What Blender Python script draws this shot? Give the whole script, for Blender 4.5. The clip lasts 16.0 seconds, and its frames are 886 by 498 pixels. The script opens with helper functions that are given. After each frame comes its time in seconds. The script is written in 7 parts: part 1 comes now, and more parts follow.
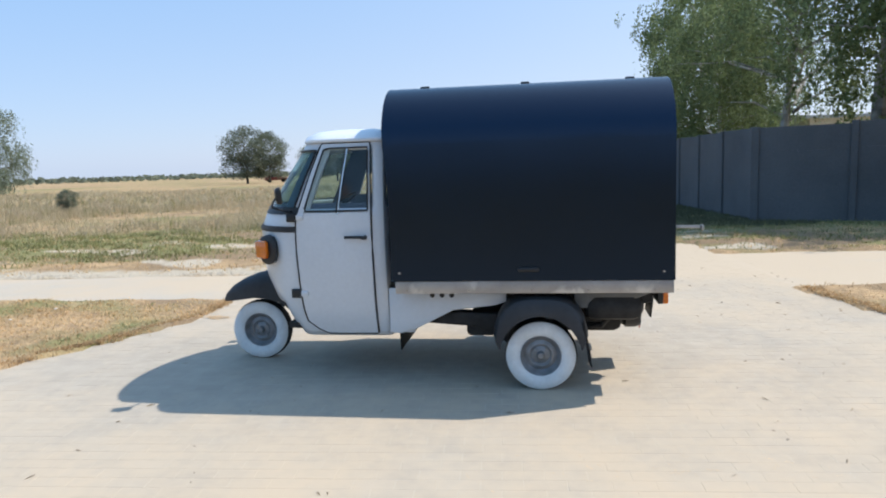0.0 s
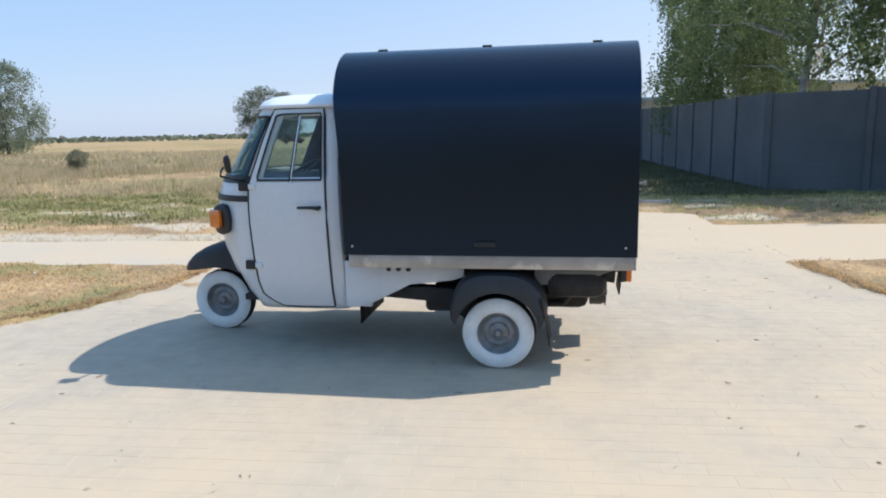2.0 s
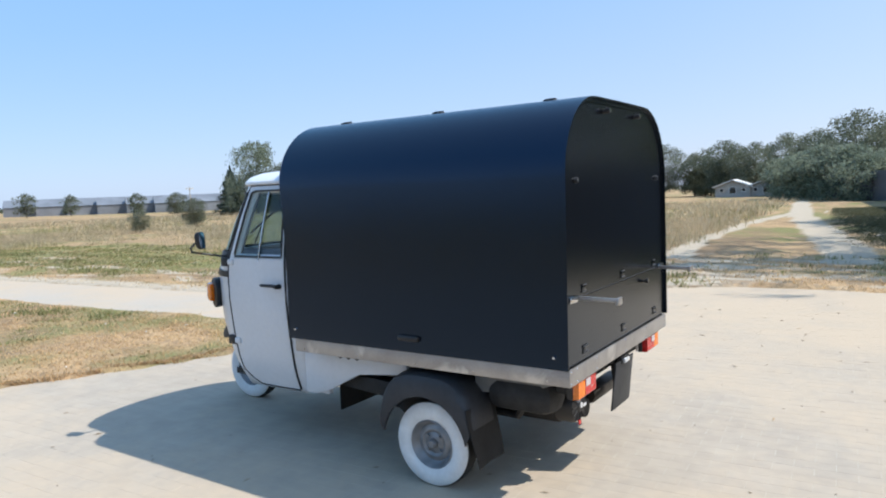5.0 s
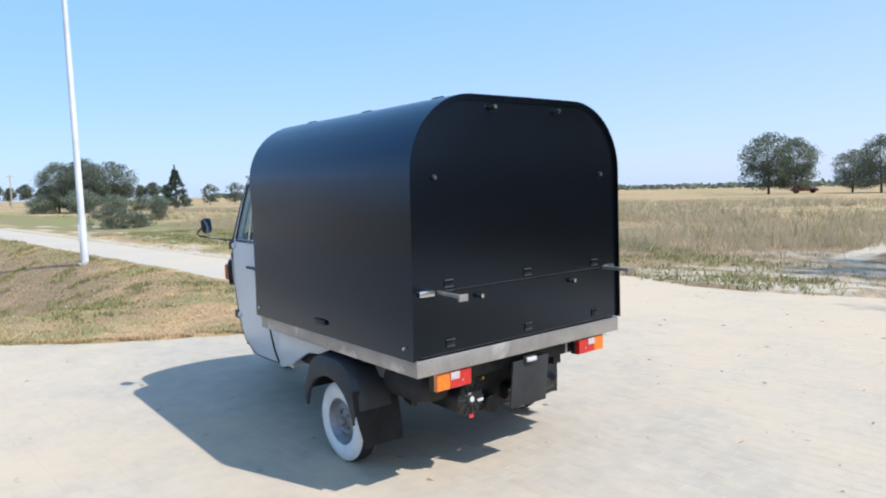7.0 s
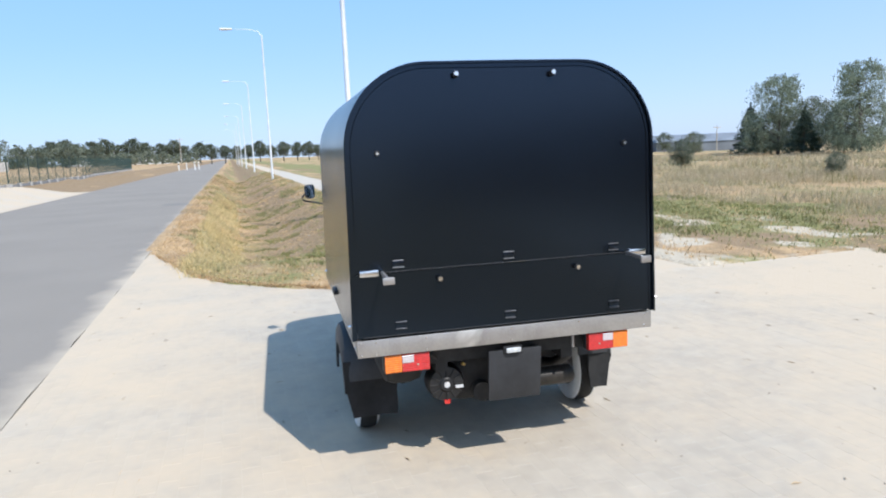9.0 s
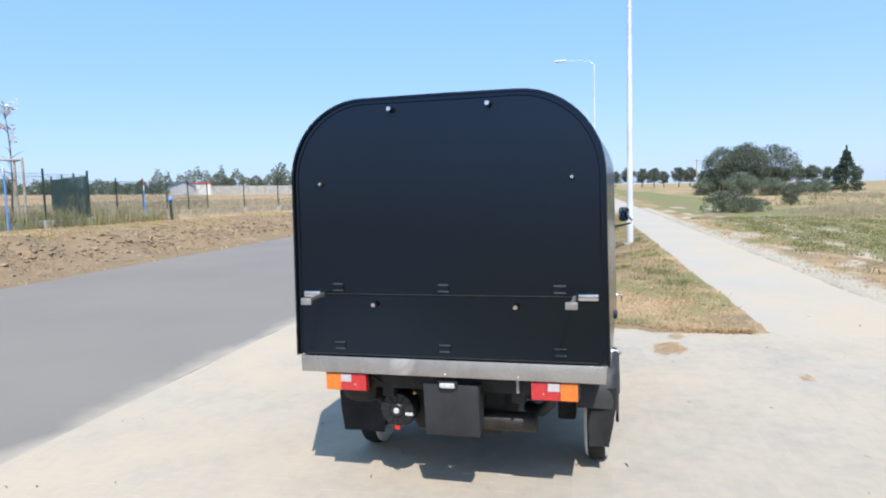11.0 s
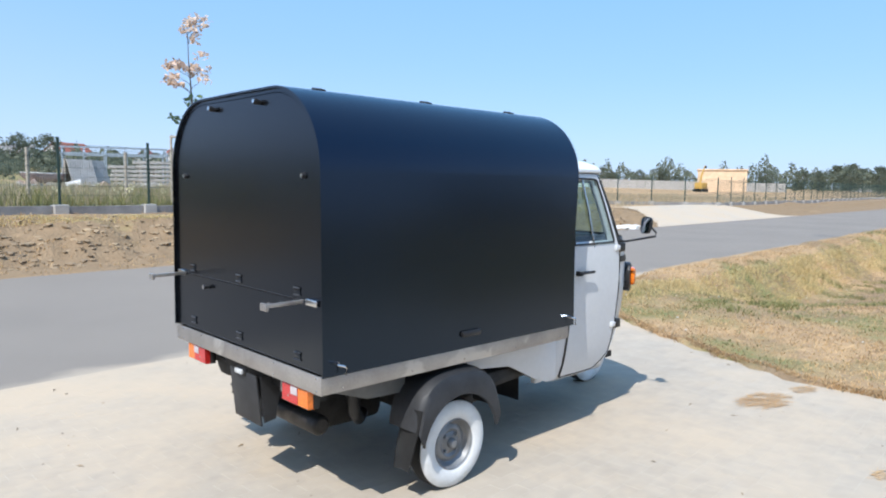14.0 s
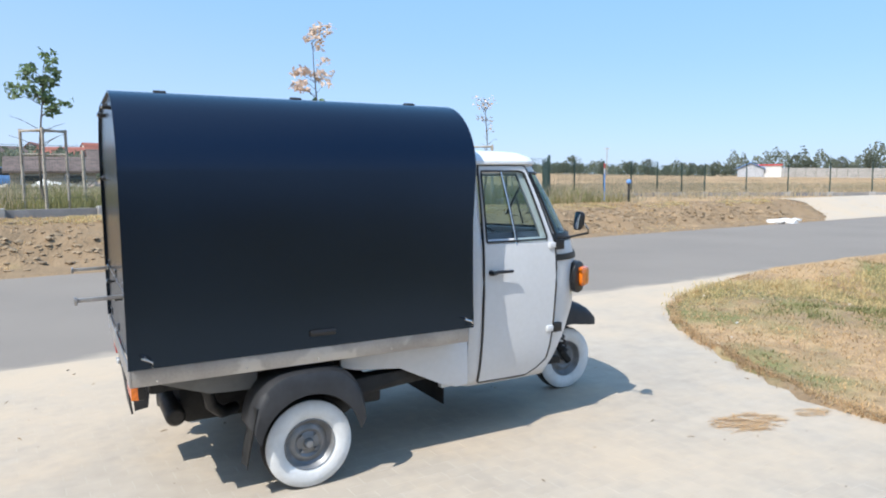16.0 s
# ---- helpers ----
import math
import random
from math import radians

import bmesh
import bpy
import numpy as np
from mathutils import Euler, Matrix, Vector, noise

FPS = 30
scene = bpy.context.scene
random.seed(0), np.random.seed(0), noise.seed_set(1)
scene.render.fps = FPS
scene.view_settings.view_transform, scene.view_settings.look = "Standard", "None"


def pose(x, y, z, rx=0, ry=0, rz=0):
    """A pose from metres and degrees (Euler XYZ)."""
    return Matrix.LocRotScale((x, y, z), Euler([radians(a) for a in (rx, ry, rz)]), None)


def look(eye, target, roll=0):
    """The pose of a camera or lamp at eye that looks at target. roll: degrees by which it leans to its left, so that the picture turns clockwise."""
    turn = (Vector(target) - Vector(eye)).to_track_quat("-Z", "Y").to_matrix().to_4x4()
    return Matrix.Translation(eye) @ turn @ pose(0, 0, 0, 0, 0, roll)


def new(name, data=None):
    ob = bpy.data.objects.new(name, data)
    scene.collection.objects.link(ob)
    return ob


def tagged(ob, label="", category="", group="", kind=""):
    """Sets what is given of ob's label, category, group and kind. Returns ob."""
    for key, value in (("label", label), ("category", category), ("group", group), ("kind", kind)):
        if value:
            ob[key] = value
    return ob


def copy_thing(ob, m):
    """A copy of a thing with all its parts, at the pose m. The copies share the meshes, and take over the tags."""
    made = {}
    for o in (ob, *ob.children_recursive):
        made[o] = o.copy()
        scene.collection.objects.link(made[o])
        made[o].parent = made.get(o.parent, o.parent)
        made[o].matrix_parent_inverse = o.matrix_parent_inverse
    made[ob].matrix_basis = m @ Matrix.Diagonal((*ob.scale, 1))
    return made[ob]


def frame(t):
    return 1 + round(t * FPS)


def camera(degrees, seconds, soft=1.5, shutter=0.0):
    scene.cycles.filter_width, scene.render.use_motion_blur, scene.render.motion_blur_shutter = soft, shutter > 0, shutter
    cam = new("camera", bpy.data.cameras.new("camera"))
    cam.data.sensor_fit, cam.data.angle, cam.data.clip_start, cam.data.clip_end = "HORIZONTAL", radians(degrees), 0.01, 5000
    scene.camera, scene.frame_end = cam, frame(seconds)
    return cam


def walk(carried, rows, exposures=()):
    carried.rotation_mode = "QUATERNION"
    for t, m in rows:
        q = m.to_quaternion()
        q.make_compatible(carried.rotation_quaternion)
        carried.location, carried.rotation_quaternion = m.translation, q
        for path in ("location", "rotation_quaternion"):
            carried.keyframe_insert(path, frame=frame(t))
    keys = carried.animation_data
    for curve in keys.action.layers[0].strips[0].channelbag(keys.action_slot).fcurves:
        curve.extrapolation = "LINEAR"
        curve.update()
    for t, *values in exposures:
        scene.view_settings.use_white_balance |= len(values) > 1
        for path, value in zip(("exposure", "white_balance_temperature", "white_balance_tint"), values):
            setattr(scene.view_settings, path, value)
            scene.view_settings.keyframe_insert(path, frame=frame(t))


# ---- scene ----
cam = camera(65.6, 16.0, soft=2.0)
PATH = [
    (0, (0.048, -5.02, 1.496), (-0.251, -3.059, 1.239), -1.9),
    (0.5, (0.285, -4.927, 1.484), (-0.127, -2.991, 1.204), 0.5),
    (1, (0.363, -4.918, 1.493), (-0.042, -2.981, 1.206), -0.7),
    (1.5, (0.393, -4.891, 1.496), (-0.035, -2.958, 1.213), -1.3),
    (2, (0.407, -4.774, 1.519), (0.056, -2.838, 1.158), -1.4),
    (2.5, (0.486, -4.621, 1.554), (0.199, -2.675, 1.189), -4.9),
    (3, (0.885, -4.496, 1.59), (0.337, -2.58, 1.416), -3.2),
    (3.5, (1.151, -4.315, 1.557), (0.529, -2.421, 1.39), -1.4),
    (4, (1.422, -4.081, 1.572), (0.616, -2.266, 1.332), -2.9),
    (4.5, (1.74, -3.859, 1.588), (0.798, -2.109, 1.363), -2.6),
    (4.7, (1.867, -3.732, 1.581), (0.851, -2.021, 1.382), -2.2),
    (6.8, (3.197, -2.675, 1.531), (1.695, -1.369, 1.338), -3.6),
    (7, (3.349, -2.571, 1.538), (1.789, -1.334, 1.355), -1.8),
    (7.5, (3.582, -2.247, 1.525), (1.891, -1.18, 1.465), -2.7),
    (8, (3.675, -1.859, 1.531), (1.882, -0.983, 1.398), -2.8),
    (8.5, (3.848, -1.475, 1.543), (1.962, -0.829, 1.375), -0.9),
    (8.7, (3.896, -1.314, 1.578), (1.993, -0.739, 1.36), -1.5),
    (10.8, (3.851, 0.768, 1.595), (1.923, 0.3, 1.348), -3.2),
    (11, (3.907, 0.854, 1.542), (1.983, 0.335, 1.366), -1.6),
    (11.5, (3.823, 1.349, 1.545), (1.951, 0.681, 1.318), -1.3),
    (12, (3.614, 1.803, 1.537), (1.782, 1.042, 1.282), -3.3),
    (12.5, (3.362, 2.181, 1.537), (1.69, 1.089, 1.422), -1.7),
    (13, (3.022, 2.511, 1.546), (1.461, 1.268, 1.416), 2.8),
    (13.5, (2.681, 2.833, 1.543), (1.18, 1.517, 1.431), 1.3),
    (14, (2.393, 3.172, 1.543), (1.025, 1.725, 1.359), 0.7),
    (14.5, (2.001, 3.422, 1.544), (0.753, 1.87, 1.358), 0.9),
    (15, (1.652, 3.702, 1.539), (0.579, 2.025, 1.349), 2.1),
    (15.5, (1.332, 3.895, 1.522), (0.293, 2.198, 1.314), 1.4),
    (16, (1.02, 4.005, 1.546), (0.061, 2.261, 1.347), -0.5),
]
walk(cam, [(t, look(eye, target, roll)) for t, eye, target, roll in PATH],
     exposures=((0, 0.52, 6560, 10), (4.7, 0.56, 6480, 10), (7, 0.64, 6220, 10), (13.5, 0.64, 6220, 10), (16, 0.66, 6360, 10)))

# ---- light ----
# a high summer sun from behind the truck, slightly to its right
SUN_TO = Vector((0.75, 0.30, 1.0)).normalized()
world = bpy.data.worlds.new("sky")
scene.world = world
world.use_nodes = True
wn = world.node_tree.nodes
sky = wn.new("ShaderNodeTexSky")
sky.sky_type = "NISHITA"
sky.sun_disc = False
sky.sun_elevation = math.asin(SUN_TO.z)
sky.sun_rotation = math.atan2(SUN_TO.x, SUN_TO.y)
sky.altitude = 100
sky.air_density, sky.dust_density, sky.ozone_density = 1.05, 0.5, 2.0
wn["Background"].inputs["Strength"].default_value = 0.10
haze = wn.new("ShaderNodeMix")
haze.data_type = "RGBA"
haze.inputs["Factor"].default_value = 0.75
# haze fades upwards and away from the sun
up, level, tone = wn.new("ShaderNodeTexCoord"), wn.new("ShaderNodeVectorMath"), wn.new("ShaderNodeValToRGB")
level.operation = "DOT_PRODUCT"
level.inputs[1].default_value = (-0.16, -0.064, 1.0)
tone.color_ramp.elements[0].position, tone.color_ramp.elements[0].color = 0.0, (0.425, 0.525, 0.72, 1)
tone.color_ramp.elements[1].position, tone.color_ramp.elements[1].color = 0.65, (0.150, 0.395, 0.76, 1)
mid_sky = tone.color_ramp.elements.new(0.32)
mid_sky.color = (0.250, 0.445, 0.75, 1)
zenith = tone.color_ramp.elements.new(1.0)
zenith.color = (0.20, 0.43, 0.80, 1)
bright = wn.new("ShaderNodeVectorMath")
bright.operation = "SCALE"
bright.inputs["Scale"].default_value = 10.0
world.node_tree.links.new(up.outputs["Generated"], level.inputs[0])
world.node_tree.links.new(level.outputs["Value"], tone.inputs["Fac"])
world.node_tree.links.new(tone.outputs["Color"], bright.inputs[0])
world.node_tree.links.new(bright.outputs["Vector"], haze.inputs["B"])
world.node_tree.links.new(sky.outputs[0], haze.inputs["A"])
toward, lobe, glow, total = (wn.new("ShaderNodeVectorMath"), wn.new("ShaderNodeMath"), wn.new("ShaderNodeVectorMath"), wn.new("ShaderNodeVectorMath"))
toward.operation, lobe.operation, glow.operation, total.operation = "DOT_PRODUCT", "POWER", "SCALE", "ADD"
toward.inputs[1].default_value = SUN_TO
lobe.inputs[1].default_value = 3.0
lobe.use_clamp = True
glow.inputs[0].default_value = (2.8, 2.7, 2.7)
world.node_tree.links.new(up.outputs["Generated"], toward.inputs[0])
world.node_tree.links.new(toward.outputs["Value"], lobe.inputs[0])
world.node_tree.links.new(lobe.outputs[0], glow.inputs["Scale"])
world.node_tree.links.new(haze.outputs["Result"], total.inputs[0])
world.node_tree.links.new(glow.outputs["Vector"], total.inputs[1])
world.node_tree.links.new(total.outputs["Vector"], wn["Background"].inputs[0])
sun = new("sun", bpy.data.lights.new("sun", "SUN"))
sun.data.energy, sun.data.angle, sun.data.color = 3.7, radians(0.53), (1.0, 0.96, 0.90)
sun.rotation_euler = SUN_TO.to_track_quat("Z", "Y").to_euler()


# ---- materials ----
def material(name, color, rough=0.6, metal=0.0, vary=0.12, scale=6.0, bump=0.0, bump_scale=60.0, color2=None, fine=40.0,
             island=0.0, random_object=0.0, coat=0.0, spec=0.5):
    """Procedural surface: two scales of colour variation, roughness variation and fine relief."""
    m = bpy.data.materials.new(name)
    m.use_nodes = True
    n, l = m.node_tree.nodes, m.node_tree.links
    b = n["Principled BSDF"]
    b.inputs["Metallic"].default_value = metal
    b.inputs["Specular IOR Level"].default_value = spec
    b.inputs["Coat Weight"].default_value = coat
    geo = n.new("ShaderNodeNewGeometry")
    big, small = n.new("ShaderNodeTexNoise"), n.new("ShaderNodeTexNoise")
    big.inputs["Scale"].default_value, small.inputs["Scale"].default_value = scale, fine
    big.inputs["Detail"].default_value, small.inputs["Detail"].default_value = 4, 3
    for t in (big, small):
        l.new(geo.outputs["Position"], t.inputs["Vector"])
    c = Vector(color)
    c2 = Vector(color2) if color2 else c * (1 - 2.5 * vary)
    mix = n.new("ShaderNodeMix")
    mix.data_type = "RGBA"
    mix.inputs["A"].default_value, mix.inputs["B"].default_value = (*c, 1), (*c2, 1)
    ramp = n.new("ShaderNodeMapRange")
    ramp.inputs["From Min"].default_value, ramp.inputs["From Max"].default_value = 0.35, 0.7
    l.new(big.outputs["Fac"], ramp.inputs["Value"])
    l.new(ramp.outputs["Result"], mix.inputs["Factor"])
    val = n.new("ShaderNodeMapRange")
    val.inputs["From Min"].default_value, val.inputs["From Max"].default_value = 0.25, 0.75
    val.inputs["To Min"].default_value, val.inputs["To Max"].default_value = 1 - vary, 1 + vary
    l.new(small.outputs["Fac"], val.inputs["Value"])
    hsv = n.new("ShaderNodeHueSaturation")
    l.new(mix.outputs["Result"], hsv.inputs["Color"])
    value = val.outputs["Result"]
    for amount, socket in ((island, geo.outputs["Random Per Island"]), (random_object, None)):
        if amount:
            if socket is None:
                socket = n.new("ShaderNodeObjectInfo").outputs["Random"]
            r = n.new("ShaderNodeMapRange")
            r.inputs["To Min"].default_value, r.inputs["To Max"].default_value = 1 - amount, 1 + amount
            l.new(socket, r.inputs["Value"])
            mul = n.new("ShaderNodeMath")
            mul.operation = "MULTIPLY"
            l.new(value, mul.inputs[0])
            l.new(r.outputs["Result"], mul.inputs[1])
            value = mul.outputs[0]
    l.new(value, hsv.inputs["Value"])
    l.new(hsv.outputs["Color"], b.inputs["Base Color"])
    rr = n.new("ShaderNodeMapRange")
    rr.inputs["To Min"].default_value, rr.inputs["To Max"].default_value = max(rough - 0.08, 0.02), min(rough + 0.08, 1)
    l.new(big.outputs["Fac"], rr.inputs["Value"])
    l.new(rr.outputs["Result"], b.inputs["Roughness"])
    if bump:
        t = n.new("ShaderNodeTexNoise")
        t.inputs["Scale"].default_value, t.inputs["Detail"].default_value = bump_scale, 4
        l.new(geo.outputs["Position"], t.inputs["Vector"])
        bp = n.new("ShaderNodeBump")
        bp.inputs["Strength"].default_value, bp.inputs["Distance"].default_value = bump, 0.02
        l.new(t.outputs["Fac"], bp.inputs["Height"])
        l.new(bp.outputs["Normal"], b.inputs["Normal"])
    return m


def leaf_material(name, color, color2, through_light=0.35, island=0.35):
    """Leaves and grass: colour drifts from blade to blade, and light passes through."""
    m = material(name, color, 0.6, color2=color2, vary=0.1, scale=0.6, island=island, spec=0.25)
    n, l = m.node_tree.nodes, m.node_tree.links
    b = n["Principled BSDF"]
    tr = n.new("ShaderNodeBsdfTranslucent")
    l.new(b.inputs["Base Color"].links[0].from_socket, tr.inputs["Color"])
    mix = n.new("ShaderNodeMixShader")
    mix.inputs["Fac"].default_value = through_light
    l.new(b.outputs[0], mix.inputs[1])
    l.new(tr.outputs[0], mix.inputs[2])
    l.new(mix.outputs[0], n["Material Output"].inputs["Surface"])
    return m


def glass_material(name, tint):
    m = bpy.data.materials.new(name)
    m.use_nodes = True
    n, l = m.node_tree.nodes, m.node_tree.links
    n.remove(n["Principled BSDF"])
    tr, gl, fr, mix = (n.new("ShaderNode" + k) for k in ("BsdfTransparent", "BsdfGlossy", "LayerWeight", "MixShader"))
    power, range_ = n.new("ShaderNodeMath"), n.new("ShaderNodeMapRange")
    power.operation = "POWER"
    power.inputs[1].default_value = 4.0
    range_.inputs["To Min"].default_value, range_.inputs["To Max"].default_value = 0.05, 0.65
    tr.inputs["Color"].default_value = (*tint, 1)
    gl.inputs["Roughness"].default_value = 0.02
    fr.inputs["Blend"].default_value = 0.5
    l.new(fr.outputs["Facing"], power.inputs[0])
    l.new(power.outputs[0], range_.inputs["Value"])
    l.new(range_.outputs["Result"], mix.inputs["Fac"])
    l.new(tr.outputs[0], mix.inputs[1])
    l.new(gl.outputs[0], mix.inputs[2])
    l.new(mix.outputs[0], n["Material Output"].inputs["Surface"])
    return m


WHITE = material("cab_paint", (0.62, 0.63, 0.64), 0.32, vary=0.03, scale=2.0, coat=0.3)
ROOF_WHITE = material("roof_paint", (0.76, 0.77, 0.78), 0.35, vary=0.03, scale=2.0, coat=0.2)
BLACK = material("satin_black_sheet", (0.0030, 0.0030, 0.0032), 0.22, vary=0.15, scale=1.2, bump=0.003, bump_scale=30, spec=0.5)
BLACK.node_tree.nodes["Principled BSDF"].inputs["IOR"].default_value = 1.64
# blue tint deepens the reflected sky beyond what the black paint would give
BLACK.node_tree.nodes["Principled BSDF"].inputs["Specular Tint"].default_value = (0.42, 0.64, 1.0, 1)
# paler metal that carries the highlights of the black hinges and flap edges
HINGE = material("glint_grey_metal", (0.11, 0.11, 0.115), 0.35, metal=0.6, vary=0.2, scale=80)
TRIM = material("black_rubber_trim", (0.012, 0.012, 0.013), 0.45, vary=0.1)
PLASTIC = material("dark_grey_plastic", (0.027, 0.028, 0.031), 0.55, vary=0.15, bump=0.05, bump_scale=200)
RUBBER = material("tyre_rubber", (0.018, 0.018, 0.018), 0.8, vary=0.2, bump=0.1, bump_scale=120)
WHITEWALL = material("whitewall_rubber", (0.72, 0.73, 0.72), 0.6, vary=0.05, scale=9, color2=(0.62, 0.62, 0.60))
STEEL = material("painted_steel_rim", (0.27, 0.275, 0.28), 0.46, metal=0.45, vary=0.15, scale=20)
ALU = material("brushed_aluminium", (0.43, 0.41, 0.39), 0.44, metal=0.75, vary=0.08, scale=5, color2=(0.31, 0.29, 0.275), fine=90)
def wiped(m, pale, scale, lo, hi):
    """Hard-edged lighter patches, as where dirt has been wiped off bare metal."""
    n, l = m.node_tree.nodes, m.node_tree.links
    b = n["Principled BSDF"]
    before = b.inputs["Base Color"].links[0].from_socket
    geo, t, r, mix = n.new("ShaderNodeNewGeometry"), n.new("ShaderNodeTexNoise"), n.new("ShaderNodeMapRange"), n.new("ShaderNodeMix")
    t.inputs["Scale"].default_value, t.inputs["Detail"].default_value, t.inputs["Distortion"].default_value = scale, 6, 0.7
    l.new(geo.outputs["Position"], t.inputs["Vector"])
    r.inputs["From Min"].default_value, r.inputs["From Max"].default_value = lo, hi
    l.new(t.outputs["Fac"], r.inputs["Value"])
    mix.data_type = "RGBA"
    mix.inputs["B"].default_value = (*pale, 1)
    l.new(before, mix.inputs["A"])
    l.new(r.outputs["Result"], mix.inputs["Factor"])
    l.new(mix.outputs["Result"], b.inputs["Base Color"])


wiped(ALU, (0.54, 0.52, 0.49), 2.6, 0.56, 0.60)
CHROME = material("bright_metal", (0.75, 0.75, 0.75), 0.2, metal=1.0, vary=0.05)
FLAP = material("matt_black_rubber", (0.018, 0.018, 0.018), 0.7, vary=0.2, spec=0.3)
# white skirt paint greyed, so the shade under the bed is in the colour
SKIRT_SHADED = material("shaded_skirt_paint", (0.16, 0.16, 0.152), 0.6, vary=0.08)
RUST = material("heat_browned_steel", (0.040, 0.034, 0.028), 0.5, metal=0.3, vary=0.2, scale=14)
EARTH_PINK = material("broken_brick", (0.42, 0.31, 0.26), 0.9, vary=0.15, scale=2)
IRON = material("dirty_iron", (0.022, 0.021, 0.020), 0.7, metal=0.1, vary=0.25, scale=12, bump=0.1)
AMBER = material("amber_lens", (0.78, 0.185, 0.012), 0.2, vary=0.10, scale=60, coat=0.6)
RED = material("red_lens", (0.52, 0.022, 0.018), 0.2, vary=0.10, scale=60, coat=0.6)
CLEAR = material("clear_lens", (0.50, 0.44, 0.44), 0.2, vary=0.06, scale=60, coat=0.6)
LAMP_GLASS = material("lamp_cover", (0.56, 0.57, 0.57), 0.15, vary=0.1, scale=60, coat=0.6)
INTERIOR = material("dark_blue_seat", (0.05, 0.07, 0.11), 0.7, vary=0.1)
LINING = material("blue_grey_lining", (0.10, 0.125, 0.165), 0.7, vary=0.1)
GLASS = glass_material("window_glass", (0.74, 0.82, 0.82))
# greener tint stands in for the sky mirrored in the windscreen
SCREEN_GLASS = glass_material("screen_glass_sky_tint", (0.50, 0.66, 0.64))
MIRROR = material("mirror_glass", (0.6, 0.62, 0.65), 0.04, metal=1.0, vary=0.01)
LOGO = material("pale_badge", (0.6, 0.6, 0.6), 0.4)
ASPHALT = material("asphalt", (0.24, 0.208, 0.172), 0.85, vary=0.1, scale=0.35, color2=(0.215, 0.187, 0.157), fine=160, spec=0.25, bump=0.25, bump_scale=220)
CONCRETE = material("concrete_blocks", (0.412, 0.356, 0.284), 0.9, vary=0.075, scale=0.8, color2=(0.372, 0.320, 0.255), fine=7, island=0.025, random_object=0.025, bump=0.10, bump_scale=150, spec=0.3)
PATHC = material("path_blocks", (0.435, 0.385, 0.32), 0.9, vary=0.07, scale=0.5, color2=(0.41, 0.365, 0.30), fine=24, spec=0.3, bump=0.15, bump_scale=150)
SAND = material("joint_sand", (0.455, 0.41, 0.335), 0.95, vary=0.08, scale=1.3, color2=(0.385, 0.342, 0.28), fine=80, bump=0.1, bump_scale=120)


def drift(m):
    """Thin drifted sand over the paving, in ragged patches that thicken towards the road and the track."""
    n, l = m.node_tree.nodes, m.node_tree.links
    b = n["Principled BSDF"]
    before = b.inputs["Base Color"].links[0].from_socket
    geo, sep = n.new("ShaderNodeNewGeometry"), n.new("ShaderNodeSeparateXYZ")
    l.new(geo.outputs["Position"], sep.inputs[0])
    total = None
    for scale, weight in ((0.55, 1.0), (2.6, 0.55), (14.0, 0.28)):
        t, w = n.new("ShaderNodeTexNoise"), n.new("ShaderNodeMath")
        t.inputs["Scale"].default_value, t.inputs["Detail"].default_value = scale, 5
        l.new(geo.outputs["Position"], t.inputs["Vector"])
        w.operation = "MULTIPLY_ADD"
        w.inputs[1].default_value = weight
        l.new(t.outputs["Fac"], w.inputs[0])
        if total is None:
            w.inputs[2].default_value = 0.0
        else:
            l.new(total, w.inputs[2])
        total = w.outputs[0]
    kerb, add, mask = n.new("ShaderNodeMapRange"), n.new("ShaderNodeMath"), n.new("ShaderNodeMapRange")
    kerb.inputs["From Min"].default_value, kerb.inputs["From Max"].default_value = -0.6, -2.2
    kerb.inputs["To Max"].default_value = 0.30
    l.new(sep.outputs["Y"], kerb.inputs["Value"])
    side, both = n.new("ShaderNodeMapRange"), n.new("ShaderNodeMath")
    side.inputs["From Min"].default_value, side.inputs["From Max"].default_value = 0.2, 3.0
    side.inputs["To Max"].default_value = 0.14
    l.new(sep.outputs["X"], side.inputs["Value"])
    l.new(kerb.outputs["Result"], both.inputs[0])
    l.new(side.outputs["Result"], both.inputs[1])
    north, three = n.new("ShaderNodeMapRange"), n.new("ShaderNodeMath")
    north.inputs["From Min"].default_value, north.inputs["From Max"].default_value = 0.9, 4.2
    north.inputs["To Max"].default_value = 0.34
    l.new(sep.outputs["Y"], north.inputs["Value"])
    l.new(both.outputs[0], three.inputs[0])
    l.new(north.outputs["Result"], three.inputs[1])
    l.new(three.outputs[0], add.inputs[0])
    l.new(total, add.inputs[1])
    mask.inputs["From Min"].default_value, mask.inputs["From Max"].default_value = 0.86, 1.30
    l.new(add.outputs[0], mask.inputs["Value"])
    mix = n.new("ShaderNodeMix")
    mix.data_type = "RGBA"
    mix.inputs["B"].default_value = (0.485, 0.388, 0.278, 1)
    l.new(before, mix.inputs["A"])
    l.new(mask.outputs["Result"], mix.inputs["Factor"])
    l.new(mix.outputs["Result"], b.inputs["Base Color"])


drift(CONCRETE)
drift(SAND)
drift(PATHC)


